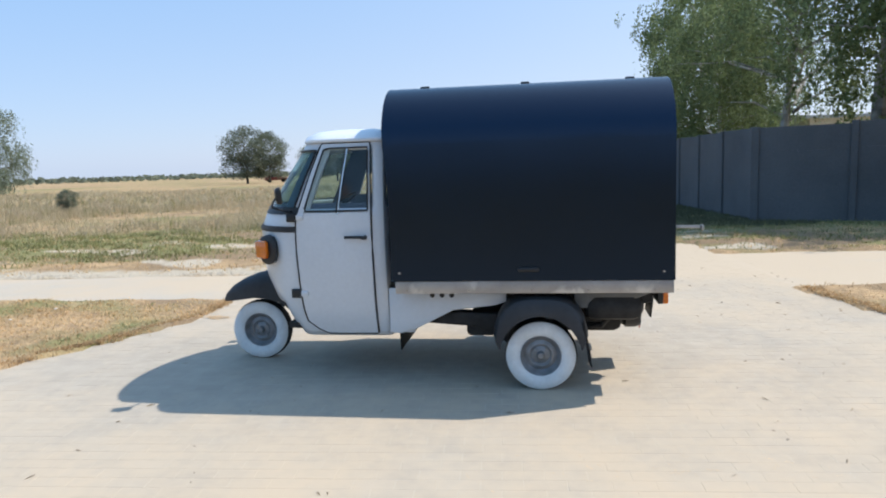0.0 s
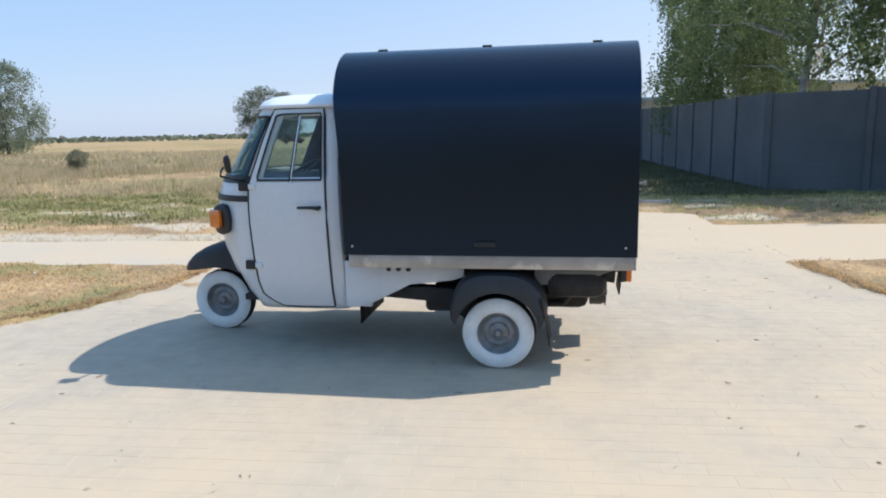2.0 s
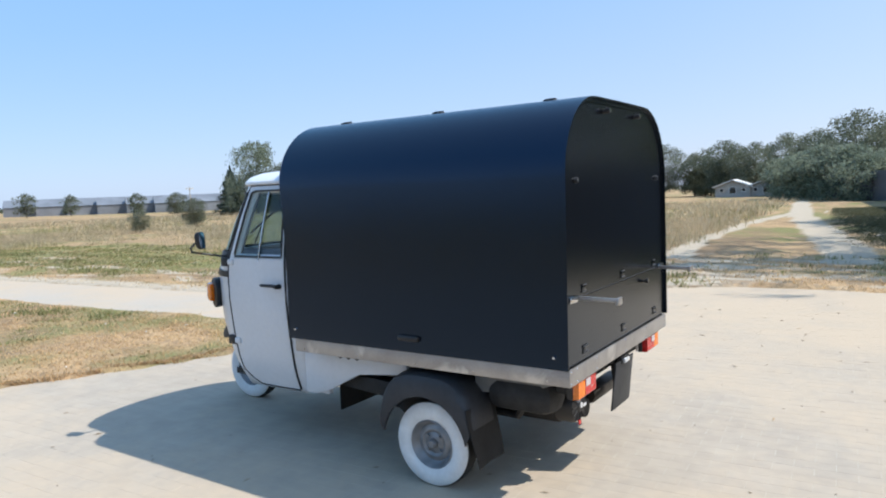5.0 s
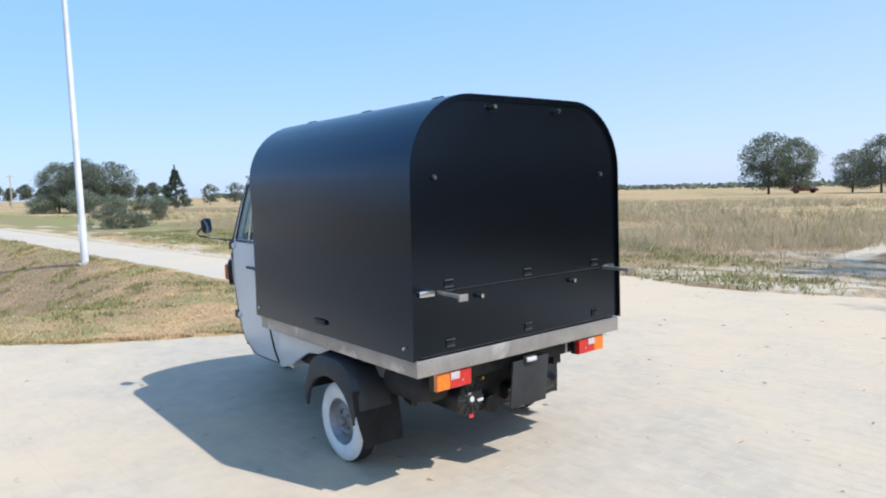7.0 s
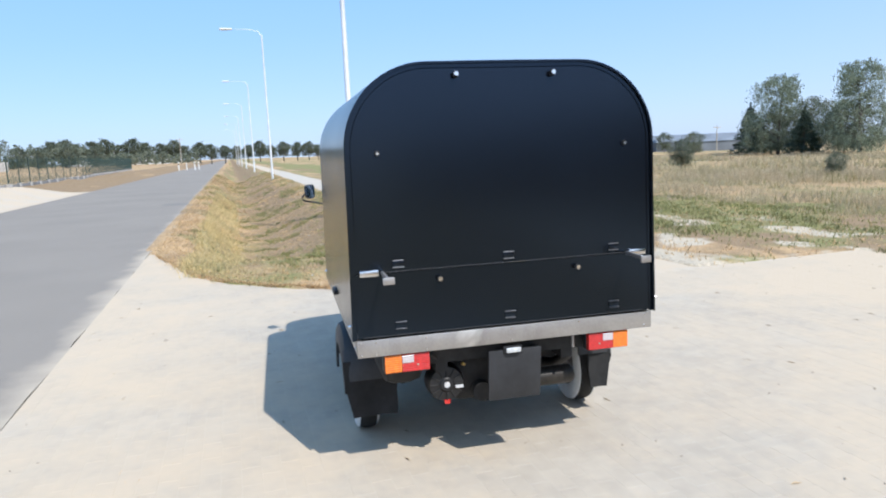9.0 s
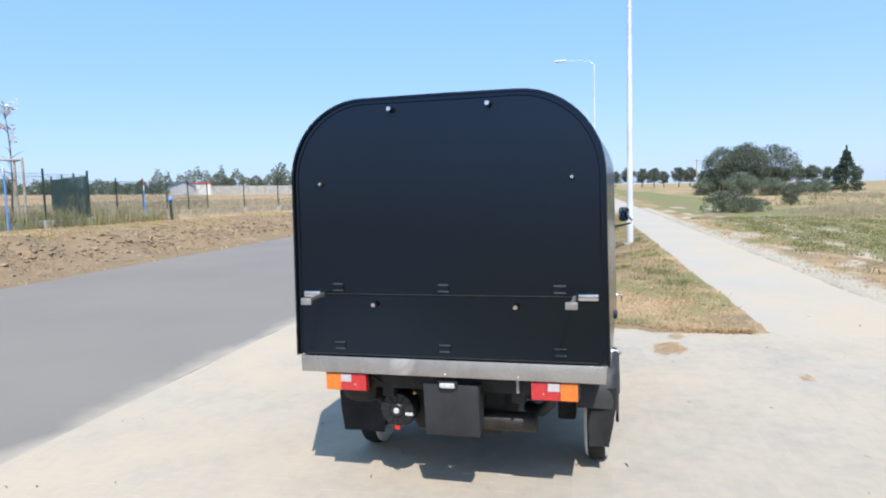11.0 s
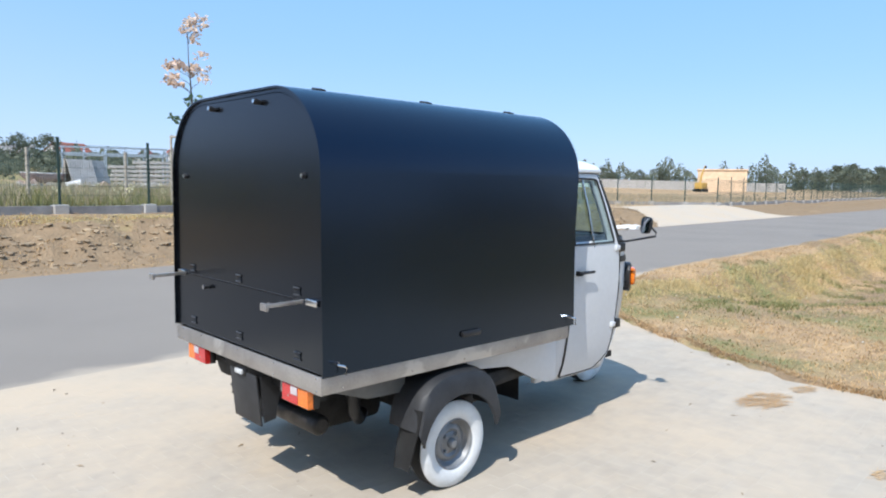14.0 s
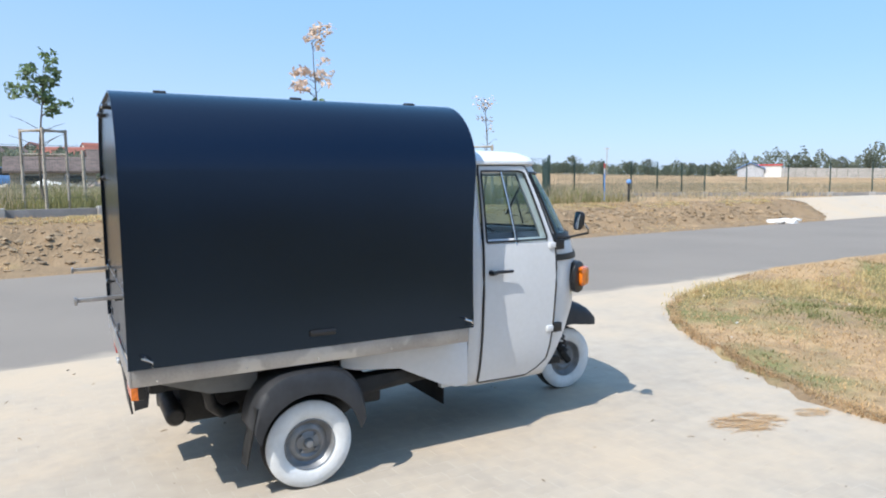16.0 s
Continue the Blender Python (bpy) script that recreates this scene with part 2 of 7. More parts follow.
def spill(m, slope, edge):
    """Sand washed from the drive on to the edge of the asphalt."""
    n, l = m.node_tree.nodes, m.node_tree.links
    b = n["Principled BSDF"]
    before = b.inputs["Base Color"].links[0].from_socket
    geo, sep = n.new("ShaderNodeNewGeometry"), n.new("ShaderNodeSeparateXYZ")
    l.new(geo.outputs["Position"], sep.inputs[0])
    across, near, grain, add, mask = (n.new("ShaderNode" + k) for k in ("Math", "MapRange", "TexNoise", "Math", "MapRange"))
    across.operation = "MULTIPLY_ADD"
    across.inputs[1].default_value = -slope
    l.new(sep.outputs["X"], across.inputs[0])
    l.new(sep.outputs["Y"], across.inputs[2])
    near.inputs["From Min"].default_value, near.inputs["From Max"].default_value = edge - 0.6, edge + 0.05
    l.new(across.outputs[0], near.inputs["Value"])
    grain.inputs["Scale"].default_value, grain.inputs["Detail"].default_value = 1.7, 8
    l.new(geo.outputs["Position"], grain.inputs["Vector"])
    l.new(near.outputs["Result"], add.inputs[0])
    l.new(grain.outputs["Fac"], add.inputs[1])
    mask.inputs["From Min"].default_value, mask.inputs["From Max"].default_value = 1.05, 1.50
    mask.inputs["To Max"].default_value = 0.85
    l.new(add.outputs[0], mask.inputs["Value"])
    mix = n.new("ShaderNodeMix")
    mix.data_type = "RGBA"
    mix.inputs["B"].default_value = (0.45, 0.375, 0.285, 1)
    l.new(before, mix.inputs["A"])
    l.new(mask.outputs["Result"], mix.inputs["Factor"])
    l.new(mix.outputs["Result"], b.inputs["Base Color"])


spill(ASPHALT, 0.065, -2.755)
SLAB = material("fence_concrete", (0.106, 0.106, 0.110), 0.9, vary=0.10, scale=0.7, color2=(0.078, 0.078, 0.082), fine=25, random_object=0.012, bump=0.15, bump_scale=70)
KERB = material("kerb_concrete", (0.42, 0.40, 0.37), 0.9, vary=0.1, scale=2, bump=0.1)
BOARD = material("grey_kerb_board", (0.29, 0.28, 0.27), 0.9, vary=0.15, scale=2, bump=0.1)
GALV = material("galvanised_steel", (0.66, 0.67, 0.68), 0.5, metal=0.15, vary=0.08, scale=1.5)
WIRE = material("green_coated_wire", (0.024, 0.052, 0.042), 0.5)
STAKE = material("grey_round_wood", (0.42, 0.37, 0.30), 0.85, vary=0.15, scale=8)
BARK = material("bark", (0.13, 0.11, 0.09), 0.9, vary=0.25, scale=5, bump=0.4, bump_scale=30)
BIRCH_BARK = material("birch_bark", (0.45, 0.43, 0.40), 0.8, vary=0.25, scale=3, color2=(0.12, 0.11, 0.10))
LEAF_BIRCH = leaf_material("birch_leaves", (0.195, 0.240, 0.105), (0.13, 0.17, 0.08), 0.48)
LEAF_OAK = leaf_material("broad_leaves", (0.175, 0.19, 0.13), (0.13, 0.15, 0.108), 0.5)
LEAF_WILLOW = leaf_material("willow_leaves", (0.25, 0.28, 0.20), (0.185, 0.22, 0.155), 0.52)
LEAF_PINE = leaf_material("conifer_needles", (0.085, 0.115, 0.085), (0.06, 0.085, 0.06), 0.3)
LEAF_PINK = leaf_material("withered_leaves", (0.76, 0.62, 0.50), (0.66, 0.49, 0.38), 0.4)
LEAF_YOUNG = leaf_material("young_leaves", (0.17, 0.23, 0.11), (0.12, 0.18, 0.09), 0.45)
STRAW = leaf_material("dry_grass", (0.64, 0.455, 0.245), (0.47, 0.315, 0.17), 0.45, 0.25)
SWEPT_STRAW = leaf_material("swept_straw", (0.62, 0.43, 0.235), (0.50, 0.325, 0.17), 0.2, 0.2)
STRAW_PALE = leaf_material("pale_yellow_grass", (0.72, 0.58, 0.30), (0.58, 0.45, 0.22), 0.5, 0.2)
STRAW_TALL = leaf_material("tall_dry_grass", (0.54, 0.43, 0.285), (0.38, 0.325, 0.20), 0.5, 0.18)
# darker copy of the green grass: the fence's shade sits in its colour
WEED_SHADED = leaf_material("weeds_shade_in_colour", (0.135, 0.135, 0.075), (0.09, 0.095, 0.052), 0.35, 0.3)
GREEN_GRASS = leaf_material("green_grass", (0.28, 0.265, 0.105), (0.19, 0.19, 0.08), 0.35, 0.25)
FLOWER = leaf_material("flower_heads", (0.66, 0.58, 0.30), (0.70, 0.66, 0.48), 0.3, 0.15)
ROOF_RED = material("red_roof", (0.36, 0.125, 0.085), 0.8, vary=0.2, scale=3)
ROOF_BROWN = material("brown_roof", (0.17, 0.125, 0.105), 0.8, vary=0.2, scale=3)
HOUSE_WHITE = material("house_render", (0.72, 0.70, 0.66), 0.85, vary=0.06)
HOTHOUSE = material("dusty_hothouse_glass", (0.20, 0.215, 0.235), 0.45, vary=0.15, scale=0.3)
GREY_SHEET = material("grey_sheet", (0.45, 0.46, 0.48), 0.6, vary=0.06)
TAN = material("tan_render", (0.40, 0.345, 0.275), 0.9, vary=0.12, scale=0.6)
YELLOW = material("machine_yellow", (0.52, 0.32, 0.07), 0.5, vary=0.08)
BRICK_ORANGE = material("apricot_blocks", (0.72, 0.52, 0.34), 0.85, vary=0.1, scale=1)
BLUE = material("blue_paint", (0.12, 0.27, 0.58), 0.45, vary=0.05)
STEEL_BLUE = material("blue_grey_steel", (0.30, 0.36, 0.42), 0.6, vary=0.1)
RED_PAINT = material("red_paint", (0.55, 0.05, 0.04), 0.5, vary=0.05)
DARK_WINDOW = material("dark_window", (0.03, 0.035, 0.04), 0.2, vary=0.05)


# ---- building helpers ----
def part(name, bm, mat, parent=None, label="", smooth=True):
    """Links a bmesh as one mesh object under a thing or part."""
    me = bpy.data.meshes.new(name)
    bm.normal_update()
    bm.to_mesh(me)
    bm.free()
    me.materials.append(mat)
    if smooth:
        me.shade_smooth()
        me.set_sharp_from_angle(angle=radians(38))
    ob = new(name, me)
    if parent is not None:
        ob.parent = parent
    if label:
        ob["label"] = label
    return ob


def raw(name, verts, faces, mat, parent=None, label="", smooth=False):
    me = bpy.data.meshes.new(name)
    me.from_pydata(verts, [], faces)
    me.materials.append(mat)
    if smooth:
        me.shade_smooth()
        me.set_sharp_from_angle(angle=radians(38))
    ob = new(name, me)
    if parent is not None:
        ob.parent = parent
    if label:
        ob["label"] = label
    return ob


def thing(name, label, category, group="", m=None):
    ob = tagged(new(name), label, category, group)
    if m is not None:
        ob.matrix_basis = m
    return ob


def block(x0, x1, y0, y1, z0, z1, bevel=0.0, bm=None, m=None):
    bm = bm or bmesh.new()
    mat = Matrix.Translation(((x0 + x1) / 2, (y0 + y1) / 2, (z0 + z1) / 2)) @ Matrix.Diagonal((x1 - x0, y1 - y0, z1 - z0, 1))
    made = bmesh.ops.create_cube(bm, size=1, matrix=(m @ mat) if m is not None else mat)["verts"]
    if bevel:
        edges = list({e for v in made for e in v.link_edges})
        bmesh.ops.bevel(bm, geom=edges, offset=bevel, segments=2, affect="EDGES", profile=0.5)
    return bm


def rod(a, b, r, r2=None, seg=10, bm=None):
    bm = bm or bmesh.new()
    a, b = Vector(a), Vector(b)
    d = b - a
    m = Matrix.Translation((a + b) / 2) @ d.to_track_quat("Z", "Y").to_matrix().to_4x4()
    bmesh.ops.create_cone(bm, cap_ends=True, segments=seg, radius1=r, radius2=r if r2 is None else r2, depth=d.length, matrix=m)
    return bm


def tube(points, r, seg=8, bm=None, radii=None):
    """A round tube along points."""
    bm = bm or bmesh.new()
    pts = [Vector(p) for p in points]
    rings = []
    for i, p in enumerate(pts):
        d = (pts[min(i + 1, len(pts) - 1)] - pts[max(i - 1, 0)]).normalized()
        q = d.to_track_quat("Z", "Y")
        rad = radii[i] if radii else r
        rings.append([bm.verts.new(p + q @ Vector((rad * math.cos(2 * math.pi * k / seg), rad * math.sin(2 * math.pi * k / seg), 0))) for k in range(seg)])
    for a, b in zip(rings, rings[1:]):
        for k in range(seg):
            bm.faces.new((a[k], a[(k + 1) % seg], b[(k + 1) % seg], b[k]))
    bm.faces.new(rings[0][::-1])
    bm.faces.new(rings[-1])
    return bm


def lathe(profile, m, seg=40, close=False):
    """Turns (radius, height) pairs round the local z axis."""
    bm = bmesh.new()
    rings = []
    for r, h in profile:
        if r < 1e-5:
            rings.append([bm.verts.new(m @ Vector((0, 0, h)))])
        else:
            rings.append([bm.verts.new(m @ Vector((r * math.cos(2 * math.pi * k / seg), r * math.sin(2 * math.pi * k / seg), h))) for k in range(seg)])
    pairs = list(zip(rings, rings[1:])) + ([(rings[-1], rings[0])] if close else [])
    for a, b in pairs:
        for k in range(seg):
            j = (k + 1) % seg
            if len(a) == 1 and len(b) > 1:
                bm.faces.new((a[0], b[k], b[j]))
            elif len(b) == 1 and len(a) > 1:
                bm.faces.new((a[k], a[j], b[0]))
            elif len(a) > 1:
                bm.faces.new((a[k], a[j], b[j], b[k]))
    bmesh.ops.recalc_face_normals(bm, faces=bm.faces)
    return bm


def prism(outline, axis, lo, hi, bevel=0.0):
    """A flat outline of (a, b) pairs pushed along an axis."""
    bm = bmesh.new()
    put = {"y": lambda a, b, d: (a, d, b), "x": lambda a, b, d: (d, a, b), "z": lambda a, b, d: (a, b, d)}[axis]
    lower = [bm.verts.new(put(a, b, lo)) for a, b in outline]
    upper = [bm.verts.new(put(a, b, hi)) for a, b in outline]
    n = len(outline)
    bm.faces.new(lower)
    bm.faces.new(upper[::-1])
    for i in range(n):
        bm.faces.new((lower[i], upper[i], upper[(i + 1) % n], lower[(i + 1) % n]))
    bmesh.ops.recalc_face_normals(bm, faces=bm.faces)
    if bevel:
        bmesh.ops.bevel(bm, geom=list(bm.edges), offset=bevel, segments=2, affect="EDGES", profile=0.5)
    return bm


def strip(rows, thick=0.0):
    """A skin through rows of points, given thickness inwards when asked."""
    bm = bmesh.new()
    grid = [[bm.verts.new(p) for p in row] for row in rows]
    for a, b in zip(grid, grid[1:]):
        for i in range(len(a) - 1):
            bm.faces.new((a[i], a[i + 1], b[i + 1], b[i]))
    bmesh.ops.recalc_face_normals(bm, faces=bm.faces)
    if thick:
        bmesh.ops.solidify(bm, geom=list(bm.faces), thickness=thick)
    return bm


def lerp(table, z):
    """Reads a table of rows (z, a, b, ...) between its rows."""
    for lo, hi in zip(table, table[1:]):
        if z <= hi[0]:
            break
    f = min(max((z - lo[0]) / (hi[0] - lo[0]), 0), 1)
    return [a + (b - a) * f for a, b in zip(lo[1:], hi[1:])]


def smooth(a, b, x):
    t = min(max((x - a) / (b - a), 0.0), 1.0)
    return t * t * (3 - 2 * t)


# ---- the land: street axes u (along the road) and v (across it) ----
STREET = math.atan(0.065)
CA, SA = math.cos(STREET), math.sin(STREET)


def uv(x, y):
    return x * CA + y * SA, -x * SA + y * CA


def xy(u, v):
    return u * CA - v * SA, u * SA + v * CA


def at(azimuth, distance, eye=(1.5, -1.0)):
    """A place by its compass bearing from the middle of the drive (degrees from +x towards +y)."""
    return eye[0] + distance * math.cos(radians(azimuth)), eye[1] + distance * math.sin(radians(azimuth))


def flare_west(v):
    """Where the paved drive ends towards the west verge."""
    return lerp([(-3.2, -11.0), (-2.75, -9.2), (-2.45, -8.1), (-1.9, -6.2), (-1.48, -5.42), (-0.85, -4.72), (-0.2, -4.25), (0.6, -3.8), (1.25, -3.47), (1.9, -3.32), (7, -3.3)], v)[0]


def flare_east(v):
    return lerp([(-3.2, 8.6), (-2.6, 6.4), (-1.6, 4.8), (-0.4, 3.8), (1.0, 3.2), (2.4, 2.95), (7, 2.85)], v)[0]


ROAD_V = (-9.35, -2.75)
PATH_V = (2.35, 4.3)
PATH_E = (2.6, 5.35)


def paved(u, v, grow=0.0):
    """How the place is covered: road, drive, path or none."""
    if ROAD_V[0] - grow <= v <= ROAD_V[1] + grow:
        return "road"
    if ROAD_V[1] - 0.3 < v < 6.6 + 0.25 * math.sin(u * 1.3) and flare_west(v) - grow <= u <= flare_east(v) + grow:
        return "drive"
    if u < 0 and PATH_V[0] - grow <= v <= PATH_V[1] + grow:
        return "path"
    if u > 0 and PATH_E[0] - grow <= v <= PATH_E[1] + grow:
        return "path"
    return ""


ENTRANCE = (-42, -23)


def entrance(v):
    """Both ends of the paved side entrance across the road."""
    return lerp([(-13.3, -36, -26.0), (-11.8, -38, -26.2), (-10.4, -40, -25.2), (-9.3, -42, -23.2)], v)


def height(x, y, rough=True):
    """The lie of the land."""
    u, v = uv(x, y)
    z = 0.02
    if v > 7:
        z -= 0.014 * (v - 7) + 0.15 * smooth(8, 12, v) * (1 - smooth(16, 34, v)) * smooth(-2, 3, u)
    elif v < -9.3:
        cut = smooth(-46, -42, u) * (1 - smooth(-27, -23.5, u))
        z += 0.026 * min(max(-v - 55, 0), 260) * smooth(-230, -60, u)
        z += (lerp([(-30, 0.62), (-20, 0.65), (-12, 0.73), (0, 0.83)], u)[0] - 0.05 * cut) * smooth(-9.7, -12.4, v) + 0.008 * max(-v - 13, 0)
        if rough:
            bank = smooth(-9.7, -10.6, v) * (1 - 0.85 * smooth(-11.2, -12.5, v)) * (1 - cut)
            z += bank * (0.20 * noise.noise((x * 0.9, y * 0.9, 3)) + 0.13 * noise.noise((x * 2.6, y * 2.6, 7)) + 0.08 * noise.noise((x * 5, y * 5, 8)))
    elif -2.6 < v < 2.35 and u < -3:
        inset = smooth(-6.5, -12, u)
        z -= 0.85 * inset * smooth(-2.7, -0.9, v) * (1 - smooth(-0.5, 2.0, v)) - 0.08 * inset * smooth(-2.6, -2.2, v) * (1 - smooth(-2.2, -1.6, v))
        z -= 0.10 * smooth(-8, -14, u) * smooth(0.5, 1.5, v) * (1 - smooth(1.7, 2.25, v))
    elif 6 < u and -2.6 < v < 2.6:
        z -= 0.3 * smooth(7, 12, u) * smooth(-2.6, -1, v) * (1 - smooth(0, 2.4, v))
    if -13.4 < v < -9.3 and ENTRANCE[0] + 0.3 < u < ENTRANCE[1]:
        a, b = entrance(v)
        if a + 0.1 < u < b - 0.1:
            return 0.64 * smooth(-9.6, -12.6, v) - 0.05
    cover = paved(u, v, -0.10)
    if cover:
        return -0.07 if cover != "road" else -0.08
    if rough and not -9.3 > v:
        z += 0.035 * noise.noise((x * 0.8, y * 0.8, 0)) + 0.02 * noise.noise((x * 3, y * 3, 5))
    return z


def cover_of(x, y):
    """Bare soil and green shares of the ground."""
    u, v = uv(x, y)
    soil = 0.30 + 0.6 * noise.noise((x * 0.35, y * 0.35, 11)) + 0.5 * noise.noise((x * 1.3, y * 1.3, 2))
    green = 0.24 + 0.7 * noise.noise((x * 0.3, y * 0.3, 21)) + 0.65 * noise.noise((x * 0.9, y * 0.9, 31))
    if v < -9.3:
        soil += 0.75 * (1 - smooth(-12.4, -13.6, v)) - 0.12
        green += 0.6 * smooth(-13.4, -15, v) * (1 - smooth(-140, -200, v)) * smooth(0.8 * v, 0.55 * v, u) - 0.25
    elif v > 5.5:
        soil += 0.5 * (1 - smooth(6.5, 9, v)) * (0.4 + 0.8 * noise.noise((x * 0.7, y * 1.6, 41))) - 0.15
        # last term: shade beside the fence put in as more dark soil
        soil += 0.5 * (1 - smooth(10, 26, v)) * smooth(-9, -4, u) * (1 - smooth(-1, 0.5, u)) + 0.15 * smooth(1.6, 3.2, u)
        green += (0.45 + 0.40 * smooth(5.6, 6.6, v) * smooth(-1.0, -3.0, u)) * (1 - smooth(8.5, 13, v)) + 0.12 + 0.2 * smooth(1.6, 3.2, u) * smooth(7, 9, v)
        green -= 0.55 * smooth(-4.5, -2.8, u) * (1 - smooth(2.0, 3.0, u)) * (1 - smooth(11, 14, v))
    elif u < -3:
        soil += 0.6 * smooth(-7, -12, u) * smooth(-1.4, 0.0, v) * (1 - smooth(1.0, 2.2, v))
        green += 0.22 - 0.5 * smooth(-2.0, -2.5, v)
    return min(max(soil, 0), 1), min(max(green, 0), 1)


# wheel tracks past the fence: v, then u of their middle
RUT_EAST = [(12.5, 1.9), (15, 1.85), (18, 1.55), (24, 0.95), (31, 0.25), (40, -0.2), (70, -1.6)]
RUT_WEST = [(11.5, -1.2), (16, -1.5), (21, -1.45), (27, -1.1), (31, -0.6), (34, -0.2)]
RUT_EDGE = [(13.5, 3.0), (27, 2.65), (34, 1.6), (37, 0.8)]


def sand_of(x, y):
    """Share of pale bare sand: wheel ruts of the track, worn patches beside the drive."""
    u, v = uv(x, y)
    pale = 0.0
    if v > 5.5 and -14 < u < 6:
        wob = 0.22 * noise.noise((x * 0.5, y * 0.5, 61))
        for track, wide in ((RUT_EAST, 0.62), (RUT_WEST, 0.32), (RUT_EDGE, 0.12)):
            mid = lerp(track, v)[0]
            if track[0][0] - 1 < v < track[-1][0]:
                pale = max(pale, 1.05 * (1 - smooth(0.45 * wide, 1.25 * wide, abs(u - mid + wob))))
    if -4.2 < u < 3.0 and 6.3 < v < 13.4:
        streak = 0.40 + 0.75 * noise.noise((x * 0.45, y * 1.9, 73)) + 0.35 * noise.noise((x * 1.6, y * 4.5, 74))
        pale = max(pale, streak * smooth(6.3, 6.8, v) * (1 - smooth(11.5, 13.4, v)) * smooth(-4.2, -2.6, u) * (1 - smooth(2.2, 3.0, u)))
    if 4.2 < v < 10 and u < 4:
        patch = noise.noise((x * 0.45, y * 1.4, 71)) + 0.6 * noise.noise((x * 1.4, y * 3.0, 72))
        pale = max(pale, smooth(0.05, 0.5, patch) * smooth(4.3, 5.2, v) * (1 - smooth(7.5, 9.5, v)))
        pale = max(pale, 0.8 * (1 - smooth(4.4, 5.0, v)))
    if v < -9.2:
        pale = 0.0
    edge = 1.0 if v > -5 and paved(u, v, 0.12) and not paved(u, v, 0.0) else 0.0
    return min(max(pale, 0.45 * edge * (0.6 + noise.noise((x * 1.5, y * 1.5, 81)))), 1)


def ground_material():
    m = bpy.data.materials.new("dry_meadow_soil")
    m.use_nodes = True
    n, l = m.node_tree.nodes, m.node_tree.links
    b = n["Principled BSDF"]
    b.inputs["Roughness"].default_value = 0.95
    b.inputs["Specular IOR Level"].default_value = 0.1
    geo = n.new("ShaderNodeNewGeometry")
    at_ = n.new("ShaderNodeAttribute")
    at_.attribute_name = "cover"
    sep = n.new("ShaderNodeSeparateColor")
    l.new(at_.outputs["Color"], sep.inputs[0])

    def tex(scale, detail=5):
        t = n.new("ShaderNodeTexNoise")
        t.inputs["Scale"].default_value, t.inputs["Detail"].default_value = scale, detail
        l.new(geo.outputs["Position"], t.inputs["Vector"])
        return t.outputs["Fac"]

    def mixed(a, b_, fac):
        x = n.new("ShaderNodeMix")
        x.data_type = "RGBA"
        for s_, v_ in (("A", a), ("B", b_)):
            if isinstance(v_, tuple):
                x.inputs[s_].default_value = (*v_, 1)
            else:
                l.new(v_, x.inputs[s_])
        l.new(fac, x.inputs["Factor"])
        return x.outputs["Result"]

    def sharpen(mask, grain, width=0.45):
        add = n.new("ShaderNodeMath")
        add.operation = "ADD"
        l.new(mask, add.inputs[0])
        l.new(grain, add.inputs[1])
        r = n.new("ShaderNodeMapRange")
        r.inputs["From Min"].default_value, r.inputs["From Max"].default_value = 1.0 - width / 2, 1.0 + width / 2
        l.new(add.outputs[0], r.inputs["Value"])
        return r.outputs["Result"]

    straw = mixed((0.54, 0.375, 0.205), (0.40, 0.265, 0.145), tex(14))
    green = mixed((0.17, 0.17, 0.07), (0.26, 0.235, 0.105), tex(20))
    soil = mixed((0.32, 0.228, 0.138), (0.195, 0.135, 0.08), tex(3))
    straw = mixed(straw, (0.33, 0.225, 0.13), sharpen(tex(1.1), tex(7.0), 0.4))
    base = mixed(straw, green, sharpen(sep.outputs[1], tex(2.2)))
    base = mixed(base, soil, sharpen(sep.outputs[0], tex(3.1)))
    pale = mixed((0.50, 0.43, 0.33), (0.42, 0.35, 0.26), tex(6))
    base = mixed(base, pale, sharpen(sep.outputs[2], tex(4.2)))
    l.new(base, b.inputs["Base Color"])
    bp = n.new("ShaderNodeBump")
    bp.inputs["Strength"].default_value, bp.inputs["Distance"].default_value = 0.7, 0.06
    l.new(tex(18, 8), bp.inputs["Height"])
    l.new(bp.outputs["Normal"], b.inputs["Normal"])
    return m


def axis_steps(fine_lo, fine_hi, step, reach):
    """Even steps in the middle, ever wider ones out to the horizon."""
    mid = list(np.arange(fine_lo, fine_hi + step / 2, step))
    out, s, p = [], step, fine_hi
    while p < reach:
        s *= 1.13
        p += s
        out.append(p)
    low, s, p = [], step, fine_lo
    while p > -reach:
        s *= 1.13
        p -= s
        low.append(p)
    return low[::-1] + mid + out


def build_ground():
    us, vs = axis_steps(-24, 9, 0.16, 3500), axis_steps(-15, 14, 0.16, 3500)
    verts, cols = [], []
    for v in vs:
        for u in us:
            x, y = xy(u, v)
            verts.append((x, y, height(x, y)))
            s, g = cover_of(x, y)
            cols.extend((s, g, sand_of(x, y) if abs(u) < 40 and -15 < v < 75 else 0.0, 1))
    w = len(us)
    faces = [(j * w + i, j * w + i + 1, (j + 1) * w + i + 1, (j + 1) * w + i) for j in range(len(vs) - 1) for i in range(w - 1)]
    ob = raw("ground", verts, faces, ground_material(), smooth=True)
    layer = ob.data.color_attributes.new("cover", "FLOAT_COLOR", "POINT")
    layer.data.foreach_set("color", cols)
    tagged(ob, "dry summer verge and meadow with bare soil patches", "ground", kind="structure")


